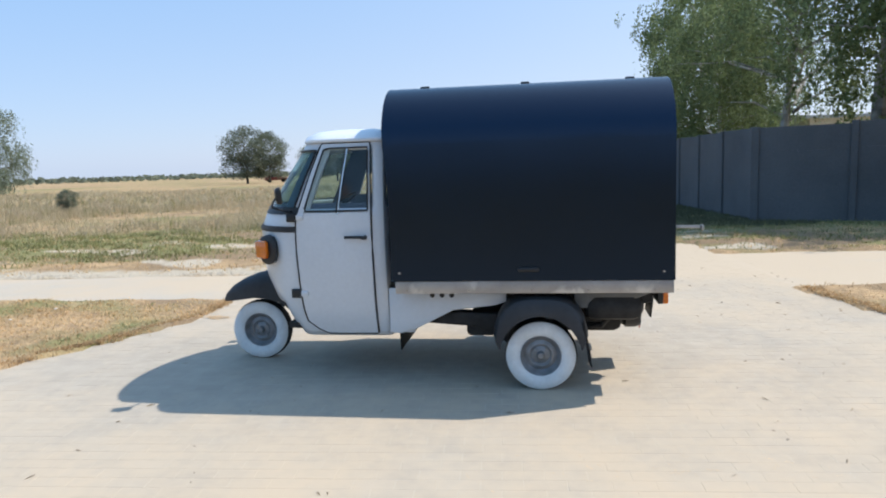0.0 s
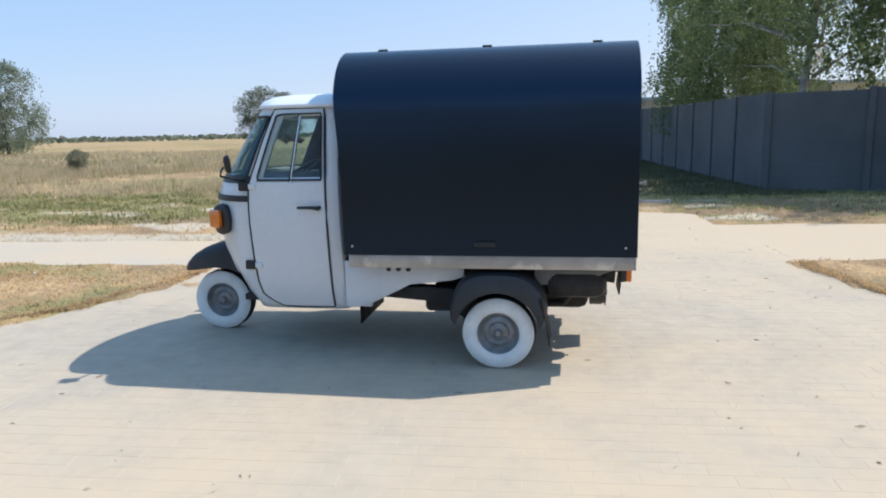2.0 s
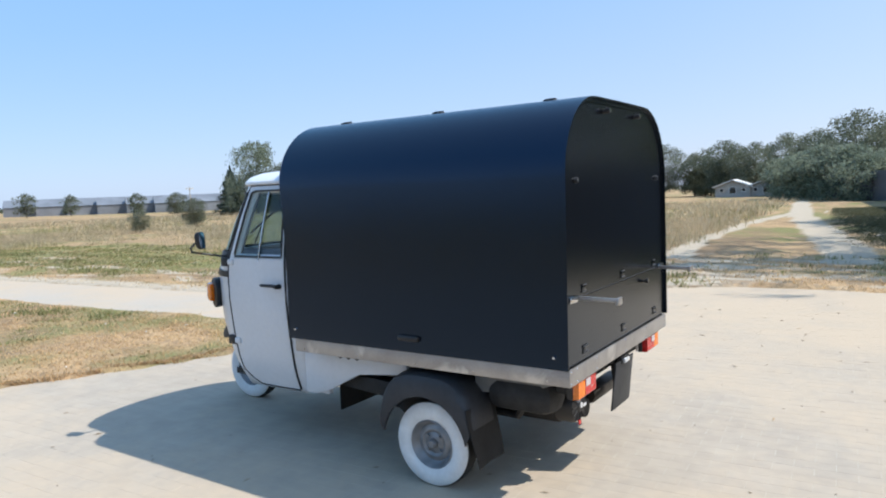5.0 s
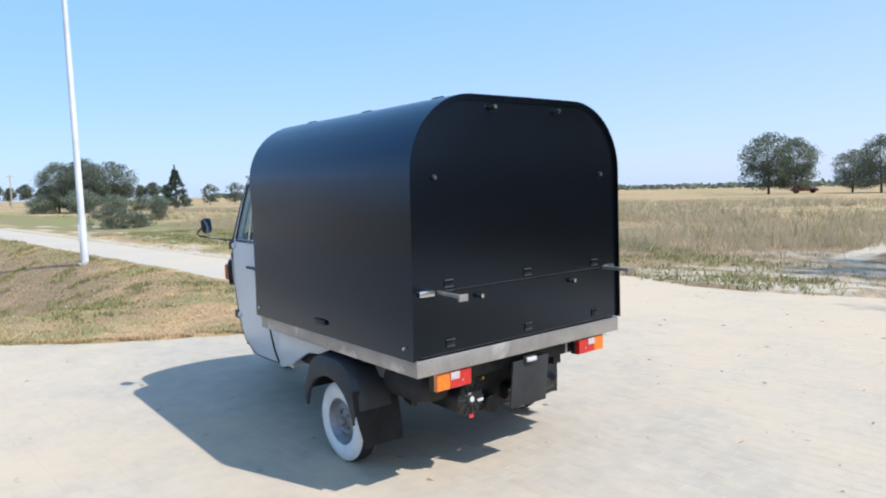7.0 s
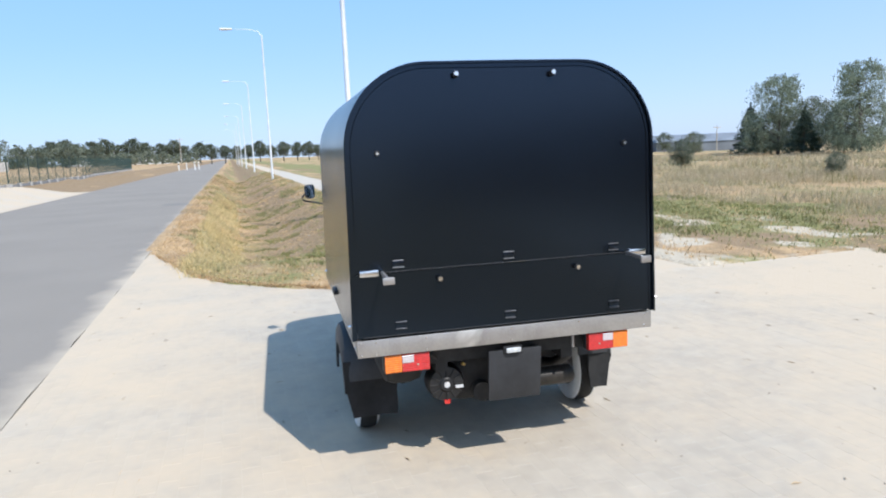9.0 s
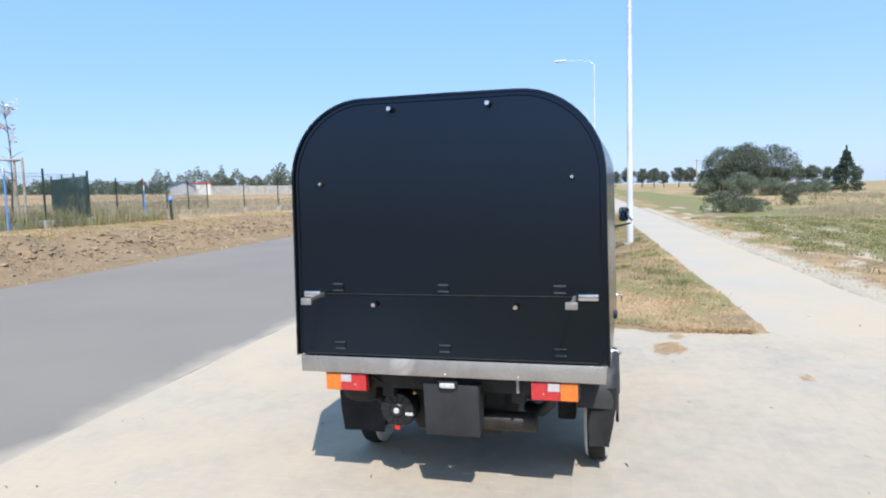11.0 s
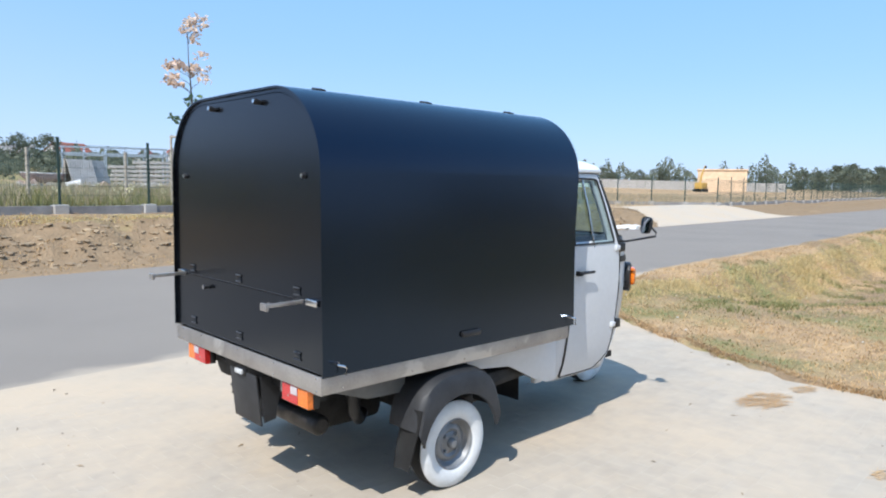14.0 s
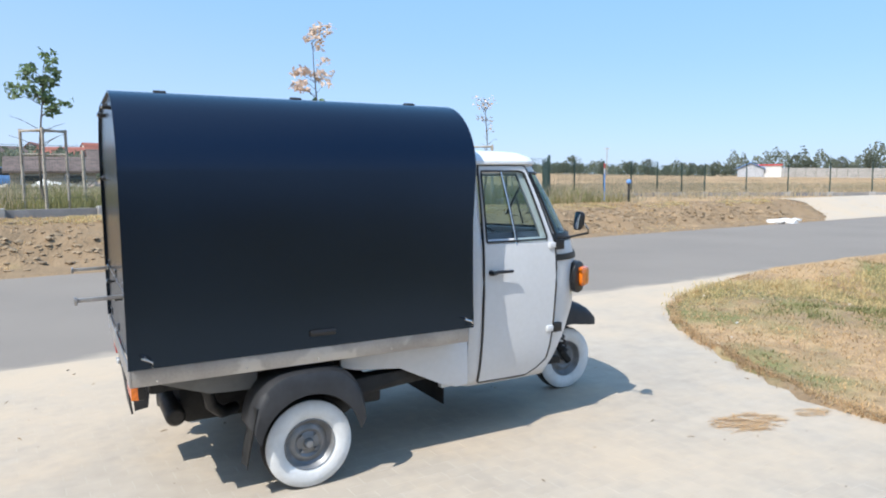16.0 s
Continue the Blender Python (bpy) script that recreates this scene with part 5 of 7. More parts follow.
def make_tree(name, label, seed, h, rx, base, leaf_mat, bark, clumps, per, leaf, spread, kind="round", hang=0.0, trunk=0.16, group=""):
    """A tree at the origin: tapered trunk, limbs to each clump, and a crown of leaves with gaps.
    h: height, rx: crown radius, base: where the crown begins, kind: round, weeping or cone."""
    rng = np.random.default_rng(seed)
    t = thing(name, label, "tree", group)
    lean = rng.normal(0, 0.03 * h, 2)
    spine = [Vector((lean[0] * f * f, lean[1] * f * f, h * 0.88 * f)) for f in (0, 0.12, 0.3, 0.5, 0.7, 0.85, 1.0)]
    bm = tube([p - Vector((0, 0, 0.25 if i == 0 else 0)) for i, p in enumerate(spine)], 0, 8, radii=[trunk * 1.25, trunk, trunk * 0.85, trunk * 0.62, trunk * 0.4, trunk * 0.22, trunk * 0.06])
    pts = []
    for i in range(clumps):
        f = rng.uniform(0, 1)
        z = base + (h - base) * f
        r = rx * math.sqrt(max(1 - (2 * f - 0.85) ** 2 / 1.4, 0.04)) * rng.uniform(0.25, 1.0) ** 0.6
        r *= 1 + 0.28 * noise.noise((i * 0.7, seed, f * 3))
        a = rng.uniform(0, 2 * math.pi)
        lump = 1 + 0.25 * math.sin(2 * a + seed) + 0.2 * math.sin(3 * a + 2 * seed + 4 * f) + 0.2 * math.sin(9 * f + seed)
        if kind == "cone":
            z = base + (h - base) * (1 - (1 - f) ** 1.35)
            r = rx * (1 - (z - base) / (h - base)) * rng.uniform(0.3, 1.0) ** 0.5
            lump = 1 + 0.10 * math.sin(22 * f + 2 * a)
        reach = min(r * lump, 1.12 * rx)
        p = Vector((reach * math.cos(a), reach * math.sin(a), z))
        pts.append(p)
        if i % max(1, clumps // 26) == 0:
            start = spine[0].lerp(spine[-1], max(0.12, min(0.92, (z - 0.25 * r - 0.3) / (h * 0.88))))
            mid = start.lerp(p, 0.55) + Vector((0, 0, 0.12 * r))
            tube([start, mid, p], 0, 5, bm, radii=[trunk * 0.32, trunk * 0.18, trunk * 0.04])
    part("trunk", bm, bark, t)
    if kind == "weeping":
        # strands of leaves that hang from the outer twigs
        c = []
        for p in pts:
            drop = rng.uniform(0.5, 1.0) * 0.26 * h * (p.xy.length / rx)
            strands = [(rng.normal(0, 1.1 * spread), rng.normal(0, 1.1 * spread), rng.normal(0, 0.15), rng.uniform(0.35, 1.15)) for _ in range(6)]
            for k in range(per):
                g = rng.uniform(0, 1)
                sx, sy, sz, reach = strands[k % 6]
                loose = spread * (0.42 - 0.20 * g)
                c.append((p.x * (1 + 0.05 * g) + sx + rng.normal(0, loose), p.y * (1 + 0.05 * g) + sy + rng.normal(0, loose), p.z + 0.2 + sz - drop * reach * g + rng.normal(0, 0.06)))
        leaves_mesh("crown", c, leaf, leaf_mat, t, rng, hang=1.2)
    else:
        sprays = [tuple(p) for p in pts]
        if kind == "cone":
            sprays = [q for q in sprays if q[2] < h * 0.90] + [(0.02 * rng.normal(), 0.02 * rng.normal(), h * g) for g in np.linspace(0.80, 1.0, 14)]
            c = [(x + rng.normal(0, 1) * w, y + rng.normal(0, 1) * w, z + rng.normal(0, 0.4) * w) for x, y, z in sprays for w in (spread * max(0.10, min(1.0, 1.9 * (1.02 - z / h))),) for _ in range(per)]
            leaves_mesh("crown", c, leaf, leaf_mat, t, rng, hang)
        else:
            leaves_mesh("crown", sprays, leaf, leaf_mat, t, rng, hang, per, spread)
    return t


def stand(x, y, sink=0.0):
    return height(x, y, False) - sink


def plant(tree, x, y, scale=1.0, turn=0.0, first=False):
    m = Matrix.Translation((x, y, stand(x, y))) @ Matrix.Rotation(radians(turn), 4, "Z")
    if first:
        tree.matrix_basis = m @ Matrix.Scale(scale, 4)
        return tree
    ob = copy_thing(tree, m)
    ob.scale = (scale,) * 3
    return ob


def build_trees():
    # drooping birches behind the concrete fence
    b1 = make_tree("birch_tree", "large drooping birch overhanging the concrete fence", 3, 11.5, 4.6, 4.3, LEAF_BIRCH, BIRCH_BARK, 200, 125, 0.088, 0.19, "weeping", trunk=0.20, group="birches behind the fence")
    plant(b1, 8.9, 15.4, 1.12, 0, True)
    plant(b1, 9.2, 13.4, 1.06, 75)
    # unseen birch, added out of view to shade the grass by the fence
    plant(b1, 11.5, 10.2, 0.72, 250)
    plant(b1, 7.5, 18.6, 0.78, 20)
    plant(b1, 8.4, 25.5, 0.72, 60)
    b2 = make_tree("birch_tree", "low-hanging birch leaning over the concrete fence", 7, 9.6, 3.7, 2.6, LEAF_BIRCH, BIRCH_BARK, 290, 165, 0.105, 0.24, "weeping", trunk=0.17, group="birches behind the fence")
    plant(b2, 7.2, 28.6, 0.98, 40, True)
    plant(b2, 6.6, 22.8, 0.72, 200)
    plant(b2, 10.9, 12.8, 1.12, 110)
    w = make_tree("willow_tree", "windblown grey-green tree standing in the meadow", 5, 8.8, 3.3, 0.6, LEAF_WILLOW, BARK, 300, 95, 0.135, 0.40, "weeping", trunk=0.2, group="meadow trees")
    plant(w, -54.0, 55.5, 1.0, 20, True)
    plant(w, -65.0, 55.0, 0.98, 200)
    b = make_tree("broadleaf_tree", "dark green broadleaf tree at the meadow's edge", 8, 8.0, 3.2, 0.9, LEAF_OAK, BARK, 230, 60, 0.19, 0.42, group="meadow trees")
    plant(b, -57.0, 56.5, 0.66, 0, True)
    fb = make_tree("broadleaf_tree", "dark green broadleaf tree standing far off", 8, 8.0, 3.2, 0.9, LEAF_OAK, BARK, 120, 18, 0.44, 0.42, group="far trees")
    fb_home = at(-130.4, 214)
    plant(fb, *fb_home, 0.7, 0, True)
    for x, y, s, r in ((-61.5, 56.5, 0.75, 80), (-68.0, 56.5, 0.62, 150), (-79.3, 53.5, 0.38, 30), (-71.5, 57, 0.42, 60)):
        plant(b, x, y, s, r)
    p = make_tree("conifer_tree", "dark young conifer in the meadow", 12, 6.5, 2.3, 0.3, LEAF_PINE, BARK, 420, 34, 0.17, 0.20, "cone", hang=0.5, trunk=0.12, group="meadow trees")
    plant(p, -68.6, 54.0, 0.95, 0, True)
    plant(p, -59.8, 54.0, 0.80, 40)
    plant(p, *at(163.2, 92), 0.85, 70)
    # oaks far out on the meadow
    for az, d, s, r in ((115.7, 118, 1.15, 10), (113.9, 120, 1.05, 140), (110.2, 124, 0.8, 220), (108.4, 116, 1.0, 300), (106.2, 120, 1.05, 20), (103.8, 118, 0.85, 95), (101.5, 110, 1.0, 160)):
        plant(b, *at(az, d), s, r)
    # big bush and shrubs beyond the footpath
    hedge = make_tree("bush", "broad grey-green bush beyond the footpath", 27, 3.4, 2.6, 0.05, LEAF_WILLOW, BARK, 190, 60, 0.17, 0.36, trunk=0.08, group="bushes beyond the footpath")
    for k, (x, y, s, r) in enumerate(((-74.5, 12.4, 0.66, 15), (-76.0, 18.6, 0.40, 95), (-76.5, 20.4, 0.45, 200), (-78.0, 9.6, 0.55, 60), (-74.0, 15.2, 0.50, 130))):
        plant(hedge, x, y, s, r, k == 0)
    for x, y, s, r in ((-78.5, 11.0, 0.64, 30), (-77.5, 13.4, 0.68, 130), (-79.0, 16.4, 0.66, 250), (-81.0, 13.4, 0.66, 60)):
        plant(b, x, y, s, r)
    # feathery low shrub in the rough grass beside the footpath
    shrub = make_tree("shrub", "feathery low green shrub in the rough grass", 31, 1.25, 1.15, 0.02, LEAF_OAK, BARK, 120, 40, 0.075, 0.14, hang=-1.4, trunk=0.03, group="shrubs")
    for k, (x, y, s, r) in enumerate(((-31.5, 5.3, 0.75, 0), (-31.0, 6.2, 0.55, 80), (-32.5, 7.0, 0.45, 200))):
        plant(shrub, x, y, s, r, k == 0)
    for az, d, s, r in ((160.5, 130, 0.45, 20), (158.5, 140, 0.5, 50), (155.8, 150, 0.55, 70), (153, 150, 0.5, 120), (148.5, 150, 0.5, 10)):
        plant(fb, *at(az, d), s, r)
    # trees closing the track beside the fence
    for az, d, s, r in ((92.4, 74, 0.98, 0), (95.2, 82, 0.85, 50), (97.2, 96, 0.95, 110), (89.6, 78, 0.8, 200), (99.4, 105, 0.9, 30), (101.0, 112, 0.85, 80), (93.9, 66, 0.6, 260), (91.0, 92, 0.95, 320), (103.0, 118, 0.8, 170), (96.6, 72, 0.35, 15)):
        plant(b, *at(az, d), s, r)
    for az, d, s, r in ((90.2, 62, 1.05, 0), (91.6, 60, 0.95, 70), (93.0, 63, 1.2, 140), (94.4, 68, 1.3, 20), (95.6, 72, 1.2, 200), (96.8, 76, 1.1, 90), (98.6, 120, 1.4, 30), (100.4, 118, 1.3, 260), (102.6, 122, 1.5, 310), (96.9, 78, 0.5, 15)):
        plant(hedge, *at(az, d), s, r)
    # avenue at the far end of the road
    lime = make_tree("avenue_tree", "round avenue tree at the road's far end", 15, 6.6, 2.3, 2.0, LEAF_OAK, BARK, 130, 26, 0.34, 0.36, trunk=0.17, group="avenue trees")
    for i in range(36):
        az = 163.5 + i * 0.94 + 0.35 * noise.noise((i * 3.1, 0, 0))
        d = 262 + 12 * noise.noise((i * 1.7, 5, 0))
        big = 1.22 if az > 187.5 else 0.96
        plant(lime, *at(az, d), big + 0.3 * noise.noise((i * 2.3, 9, 0.5)), i * 77, i == 0)
    # trees behind the field across the road
    wild = random.Random(14)
    for i in range(96):
        az = -166 + i * 0.88 + wild.uniform(-0.8, 0.8)
        d = (215 if az < -118 else 205) + 35 * noise.noise((i * 0.9, 2, 4))
        s = (0.66 if az < -142 else 0.50) * wild.uniform(0.55, 1.25)
        plant(fb, *at(az, d), s, i * 53)
    # tall trees behind the yard
    for az, d, s, r in ((-96.6, 118, 0.66, 20), (-98.0, 121, 1.06, 110), (-99.2, 119, 0.92, 250), (-101.9, 125, 0.70, 40), (-103.6, 128, 0.72, 310), (-95.2, 124, 0.5, 180)):
        plant(fb, *at(az, d), s, r)
    # low distant woods on the meadow's horizon
    rng = np.random.default_rng(77)
    cs = []
    for i in range(2600):
        az, d = rng.uniform(94, 160), rng.uniform(520, 640)
        hh = 4.5 * (0.45 + 0.55 * noise.noise((az * 0.5, 3, 1)) ** 2 + 0.35 * noise.noise((az * 2.2, 1, 1)))
        x, y = at(az, d)
        cs.append((x, y, height(x, y, False) + rng.uniform(0, max(hh, 1.5)) + 1))
    woods = new("distant_woods")
    leaves_mesh("crown", cs, 4.5, LEAF_OAK, woods, rng)
    tagged(woods, "low dark belt of distant woods", "woods", kind="stuff")
    cs = []
    for i in range(70000):
        # past -80 the belt is unseen, added to darken the rear panel's reflection
        az = rng.uniform(-174, -45)
        d = rng.uniform(225, 300) if az < -118 else rng.uniform(110, 300)
        hh = (12.0 if -166 < az < -142 else 6.5 if az < -118 else 5.0) * (0.55 + 0.5 * noise.noise((az * 0.45, 7, 1)) + 0.35 * noise.noise((az * 1.7, 8, 1)))
        x, y = at(az, d)
        cs.append((x, y, height(x, y, False) + rng.uniform(0, 1) ** 0.8 * max(hh, 1.2) + 0.3))
    bush = []
    for i in range(420):
        # bushes past -80 are likewise unseen, added for that reflection
        az, d = rng.uniform(-121, -45), rng.uniform(70, 150)
        x, y = at(az, d)
        r = rng.uniform(0.6, 1.25)
        for p in rng.normal(0, 0.45, (150, 3)):
            bush.append((x + r * p[0] * 1.3, y + r * p[1] * 1.3, height(x, y, False) + max(0.1, r * (0.7 + p[2]))))
    scrub = new("bushes")
    leaves_mesh("crown", bush, 0.30, LEAF_OAK, scrub, rng)
    tagged(scrub, "dark green bushes behind the yard", "bushes", kind="stuff")
    woods = new("distant_woods")
    leaves_mesh("crown", cs, 0.75, LEAF_OAK, woods, rng)
    tagged(woods, "belt of bushes and trees beyond the field", "woods", kind="stuff")
    # shrubs
    for az, d, s, r in ((165.2, 44, 0.16, 30), (146, 44, 0.22, 60), (150.5, 38, 0.15, 100), (134, 30, 0.12, 10)):
        plant(b, *at(az, d), s, r)


def young_tree(x, y, pink, seed, h):
    """A newly planted tree tied between three stakes."""
    rng = np.random.default_rng(seed)
    z = stand(x, y)
    t = thing("young_tree", "newly planted thin tree with withered leaves" if pink else "newly planted thin tree with green leaves", "tree", "young trees by the fence", Matrix.Translation((x, y, z)))
    spine = [Vector((0.10 * math.sin(f * 4 + seed), 0.06 * f, h * f)) for f in (0, 0.2, 0.4, 0.6, 0.8, 1.0)]
    bm = tube(spine, 0, 6, radii=[0.035, 0.03, 0.026, 0.02, 0.012, 0.005])
    top, low = [], []
    for i in range(27):
        f = rng.uniform(0.42, 1.0)
        a = rng.uniform(0, 6.28)
        s = spine[int(f * 4.99)].lerp(spine[min(int(f * 4.99) + 1, 5)], f * 5 % 1)
        r = rng.uniform(0.15, 0.62 if pink else 1.0) * (1.15 - 0.5 * f) * h / 4.2
        e = s + Vector((r * math.cos(a), r * math.sin(a), 0.25 * r + 0.12))
        tube([s, s.lerp(e, 0.6) + Vector((0, 0, 0.03)), e], 0, 4, bm, radii=[0.009, 0.006, 0.003])
        (top if f > 0.62 else low).append(tuple(e))
    part("trunk", bm, BARK, t)
    leaves_mesh("crown", top, 0.14 if h > 4 or not pink else 0.085, LEAF_PINK if pink else LEAF_YOUNG, t, rng, 0.3, (17 if h > 4 else 6) if pink else 22, 0.085)
    if low and h > 4:
        leaves_mesh("lower_leaves", low, 0.14, LEAF_YOUNG, t, rng, 0.3, 20, 0.10)
    frame_ = thing("tree_stakes", "three round wooden stakes with cross rails round a young tree", "tree stakes", "stakes by the fence", Matrix.Translation((x, y, z)))
    feet = [(-0.45, -0.25), (0.45, -0.25), (0.0, 0.5)]
    for a, b in feet:
        part("stake", rod((a, b, -0.2), (a, b, 1.92), 0.032, seg=8), STAKE, frame_)
    for i in range(3):
        a, b = feet[i], feet[(i + 1) % 3]
        for zz in (1.89, 1.35) if i == 0 else (1.87,):
            part("rail", rod((*a, zz), (*b, zz), 0.026, seg=8), STAKE, frame_)


# ---- fences, lamps and street furniture ----
def build_concrete_fence():
    """Panel fence: posts, and a tall slab between each two. The slabs are pieces of the fence."""
    slab_mesh = None
    post_mesh = None

    def leg(start, way, count, name):
        nonlocal slab_mesh, post_mesh
        wayv = Vector((*way, 0)).normalized()
        yaw = math.degrees(math.atan2(wayv.y, wayv.x))
        f = thing(name, "weathered grey concrete panel fence in the birches' shade", "fence", "concrete fences")
        f["kind"] = "structure"
        for i in range(count + 1):
            p = Vector((*start, 0)) + wayv * 2.04 * i
            z = stand(p.x, p.y)
            m = Matrix.Translation((p.x, p.y, z)) @ pose(0, 0, 0, 0, 0, yaw)
            if post_mesh is None:
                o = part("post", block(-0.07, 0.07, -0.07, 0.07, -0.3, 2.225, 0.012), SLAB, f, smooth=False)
                post_mesh = o.data
            else:
                o = new("post", post_mesh)
                o.parent = f
            o.matrix_basis = m
            if i < count:
                for k in range(4):
                    if slab_mesh is None:
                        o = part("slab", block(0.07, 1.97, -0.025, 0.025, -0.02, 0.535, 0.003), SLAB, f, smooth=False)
                        slab_mesh = o.data
                    else:
                        o = new("slab", slab_mesh)
                        o.parent = f
                    o.matrix_basis = m @ Matrix.Translation((0, 0.0006 * math.sin(i * 5 + k * 3), 0.5555 * k))
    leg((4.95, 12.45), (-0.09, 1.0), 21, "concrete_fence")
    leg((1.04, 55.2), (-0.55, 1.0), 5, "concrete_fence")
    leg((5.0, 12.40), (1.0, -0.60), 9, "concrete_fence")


def mesh_fence(points, spacing, z_of, gauge=1.0):
    """Green wire fence: posts on concrete feet, kerb boards between them, and wire panels."""
    f = thing("wire_fence", "green welded wire fence on concrete kerb boards", "fence", "wire fences")
    made = {}

    def piece(name, key, make, mat, m):
        if key not in made:
            made[key] = part(name, make(), mat, f, smooth=False)
            o = made[key]
        else:
            o = new(name, made[key].data)
            o.parent = f
        o.matrix_basis = m
        if name == "wire_panel":
            o["kind"] = "stuff"

    def wires(length):
        v, fc = [], []

        def bar(a, b, r):
            a, b = Vector(a), Vector(b)
            d = (b - a).normalized()
            s = d.orthogonal().normalized()
            t = d.cross(s)
            i = len(v)
            for q in (a, b):
                for k in range(3):
                    ang = 2.094 * k
                    v.append(tuple(q + r * (math.cos(ang) * s + math.sin(ang) * t)))
            for k in range(3):
                fc.append((i + k, i + (k + 1) % 3, i + 3 + (k + 1) % 3, i + 3 + k))
        n = int(length / 0.05)
        for k in range(n + 1):
            bar((k * length / n, 0, 0.20), (k * length / n, 0, 1.52), 0.0026 * gauge)
        for z in (0.22, 0.42, 0.62, 0.82, 1.02, 1.22, 1.42, 1.51):
            bar((0, 0.006, z), (length, 0.006, z), 0.0035)
        bm = bmesh.new()
        vs = [bm.verts.new(p) for p in v]
        for q in fc:
            bm.faces.new([vs[i] for i in q])
        return bm
    for a, b in zip(points, points[1:]):
        a, b = Vector((*a, 0)), Vector((*b, 0))
        n = max(1, round((b - a).length / spacing))
        step = (b - a) / n
        length = round(step.length, 2)
        yaw = math.degrees(math.atan2(step.y, step.x))
        for i in range(n + 1):
            p = a + step * i
            m = Matrix.Translation((p.x, p.y, z_of(p.x, p.y))) @ pose(0, 0, 0, 0, 0, yaw)
            piece("post", "post", lambda: block(-0.025, 0.025, -0.02, 0.02, 0, 1.66, 0.004), WIRE, m)
            piece("foot", "foot", lambda: block(-0.15, 0.15, -0.10, 0.10, -0.25, 0.23, 0.015), KERB, m)
            if i < n:
                piece("kerb_board", f"kerb{length}", lambda: block(0.15, length - 0.15, -0.03, 0.03, -0.15, 0.19, 0.006), BOARD, m)
                piece("wire_panel", f"wire{length}", lambda: wires(length), WIRE, m)
    return f


def build_fences():
    build_concrete_fence()
    z_of = lambda x, y: stand(x, y) - 0.02
    mesh_fence([(14.0, -10.5), (4.2, -12.1), (-13.6, -15.0)], 1.95, z_of)
    mesh_fence([(-13.75, -15.15), (-16.6, -19.3), (-27.2, -20.0)], 1.65, z_of, 2.2)
    mesh_fence([(-27.2, -20.0), (-35.8, -14.6), (-53, -15.4), (-95, -20)], 1.85, z_of)
    # second row of pale posts behind the fence
    for i in range(7):
        x, y = 0.5 - 2.6 * i, -17.0 - 0.4 * i
        z = stand(x, y)
        post = thing("pale_post", "pale weathered round post behind the fence", "post", "pale posts", Matrix.Translation((x, y, z)))
        part("shaft", rod((0, 0, -0.2), (0, 0, 1.55), 0.045, seg=8), STAKE, post)


def street_lamp(x, y):
    z = stand(x, y)
    lamp = thing("street_lamp", "tall galvanised street lamp with a long arm over the road", "street lamp", "street lamps", Matrix.Translation((x, y, z)))
    part("base_plate", block(-0.16, 0.16, -0.16, 0.16, -0.1, 0.02, 0.01), KERB, lamp)
    part("pole", tube([(0, 0, 0), (0, 0, 1.1), (0, 0, 1.15), (0, 0, 10.6)], 0, 14, radii=[0.085, 0.083, 0.076, 0.045]), GALV, lamp)
    part("door_panel", block(-0.035, 0.035, -0.092, -0.074, 0.55, 0.95, 0.004), GALV, lamp)
    part("arm", tube([(0, 0, 10.5), (0, -0.25, 10.85), (0, -0.8, 10.98), (0, -2.1, 11.02)], 0, 8, radii=[0.028, 0.022, 0.015, 0.012]), GALV, lamp)
    head = block(-0.16, 0.16, -2.95, -2.05, 10.96, 11.08, 0.05)
    head = part("luminaire", head, HOUSE_WHITE, lamp)
    part("lamp_glass", block(-0.11, 0.11, -2.85, -2.35, 10.945, 10.962, 0.004), CLEAR, head)


def build_street_furniture():
    for k in range(7):
        street_lamp(-14.97 - 35 * k, 0.92 - 2.45 * k)
    # blue hydrant and marker posts on the bank
    x, y = -16.8, -14.5
    hyd = thing("hydrant_post", "thin post with a round blue cap on the bank", "hydrant", m=Matrix.Translation((x, y, stand(x, y) - 0.05)))
    part("shaft", rod((0, 0, -0.1), (0, 0, 0.74), 0.045, seg=12), PLASTIC, hyd)
    part("cap", lathe([(0.0, 0.16), (0.05, 0.15), (0.085, 0.10), (0.09, 0.04), (0.06, 0.0), (0.0, -0.01)], Matrix.Translation((0, 0, 0.72)), 18), BLUE, hyd, "round blue cap")
    for x, y, tall, red in ((-16.1, -15.0, 1.2, True), (-9.5, -13.7, 1.55, False)):
        mk = thing("marker_post", "thin blue marker post with a small sign plate", "marker post", "marker posts", Matrix.Translation((x, y, stand(x, y) - 0.05)))
        part("shaft", rod((0, 0, -0.1), (0, 0, tall), 0.022, seg=10), BLUE, mk)
        part("sign_plate", block(-0.07, 0.07, -0.01, 0.01, tall - 0.12, tall + 0.06, 0.004, m=pose(0, 0, 0, 0, 0, 35)), HOUSE_WHITE, mk, "white plate")
        if red:
            part("top_plate", block(-0.07, 0.07, -0.01, 0.01, tall + 0.07, tall + 0.25, 0.004, m=pose(0, 0, 0, 0, 0, 35)), RED_PAINT, mk, "red plate")
    young_tree(-5.1, -14.1, True, 4, 4.75)
    young_tree(-11.3, -15.5, True, 9, 3.5)
    young_tree(1.35, -14.1, False, 13, 3.3)


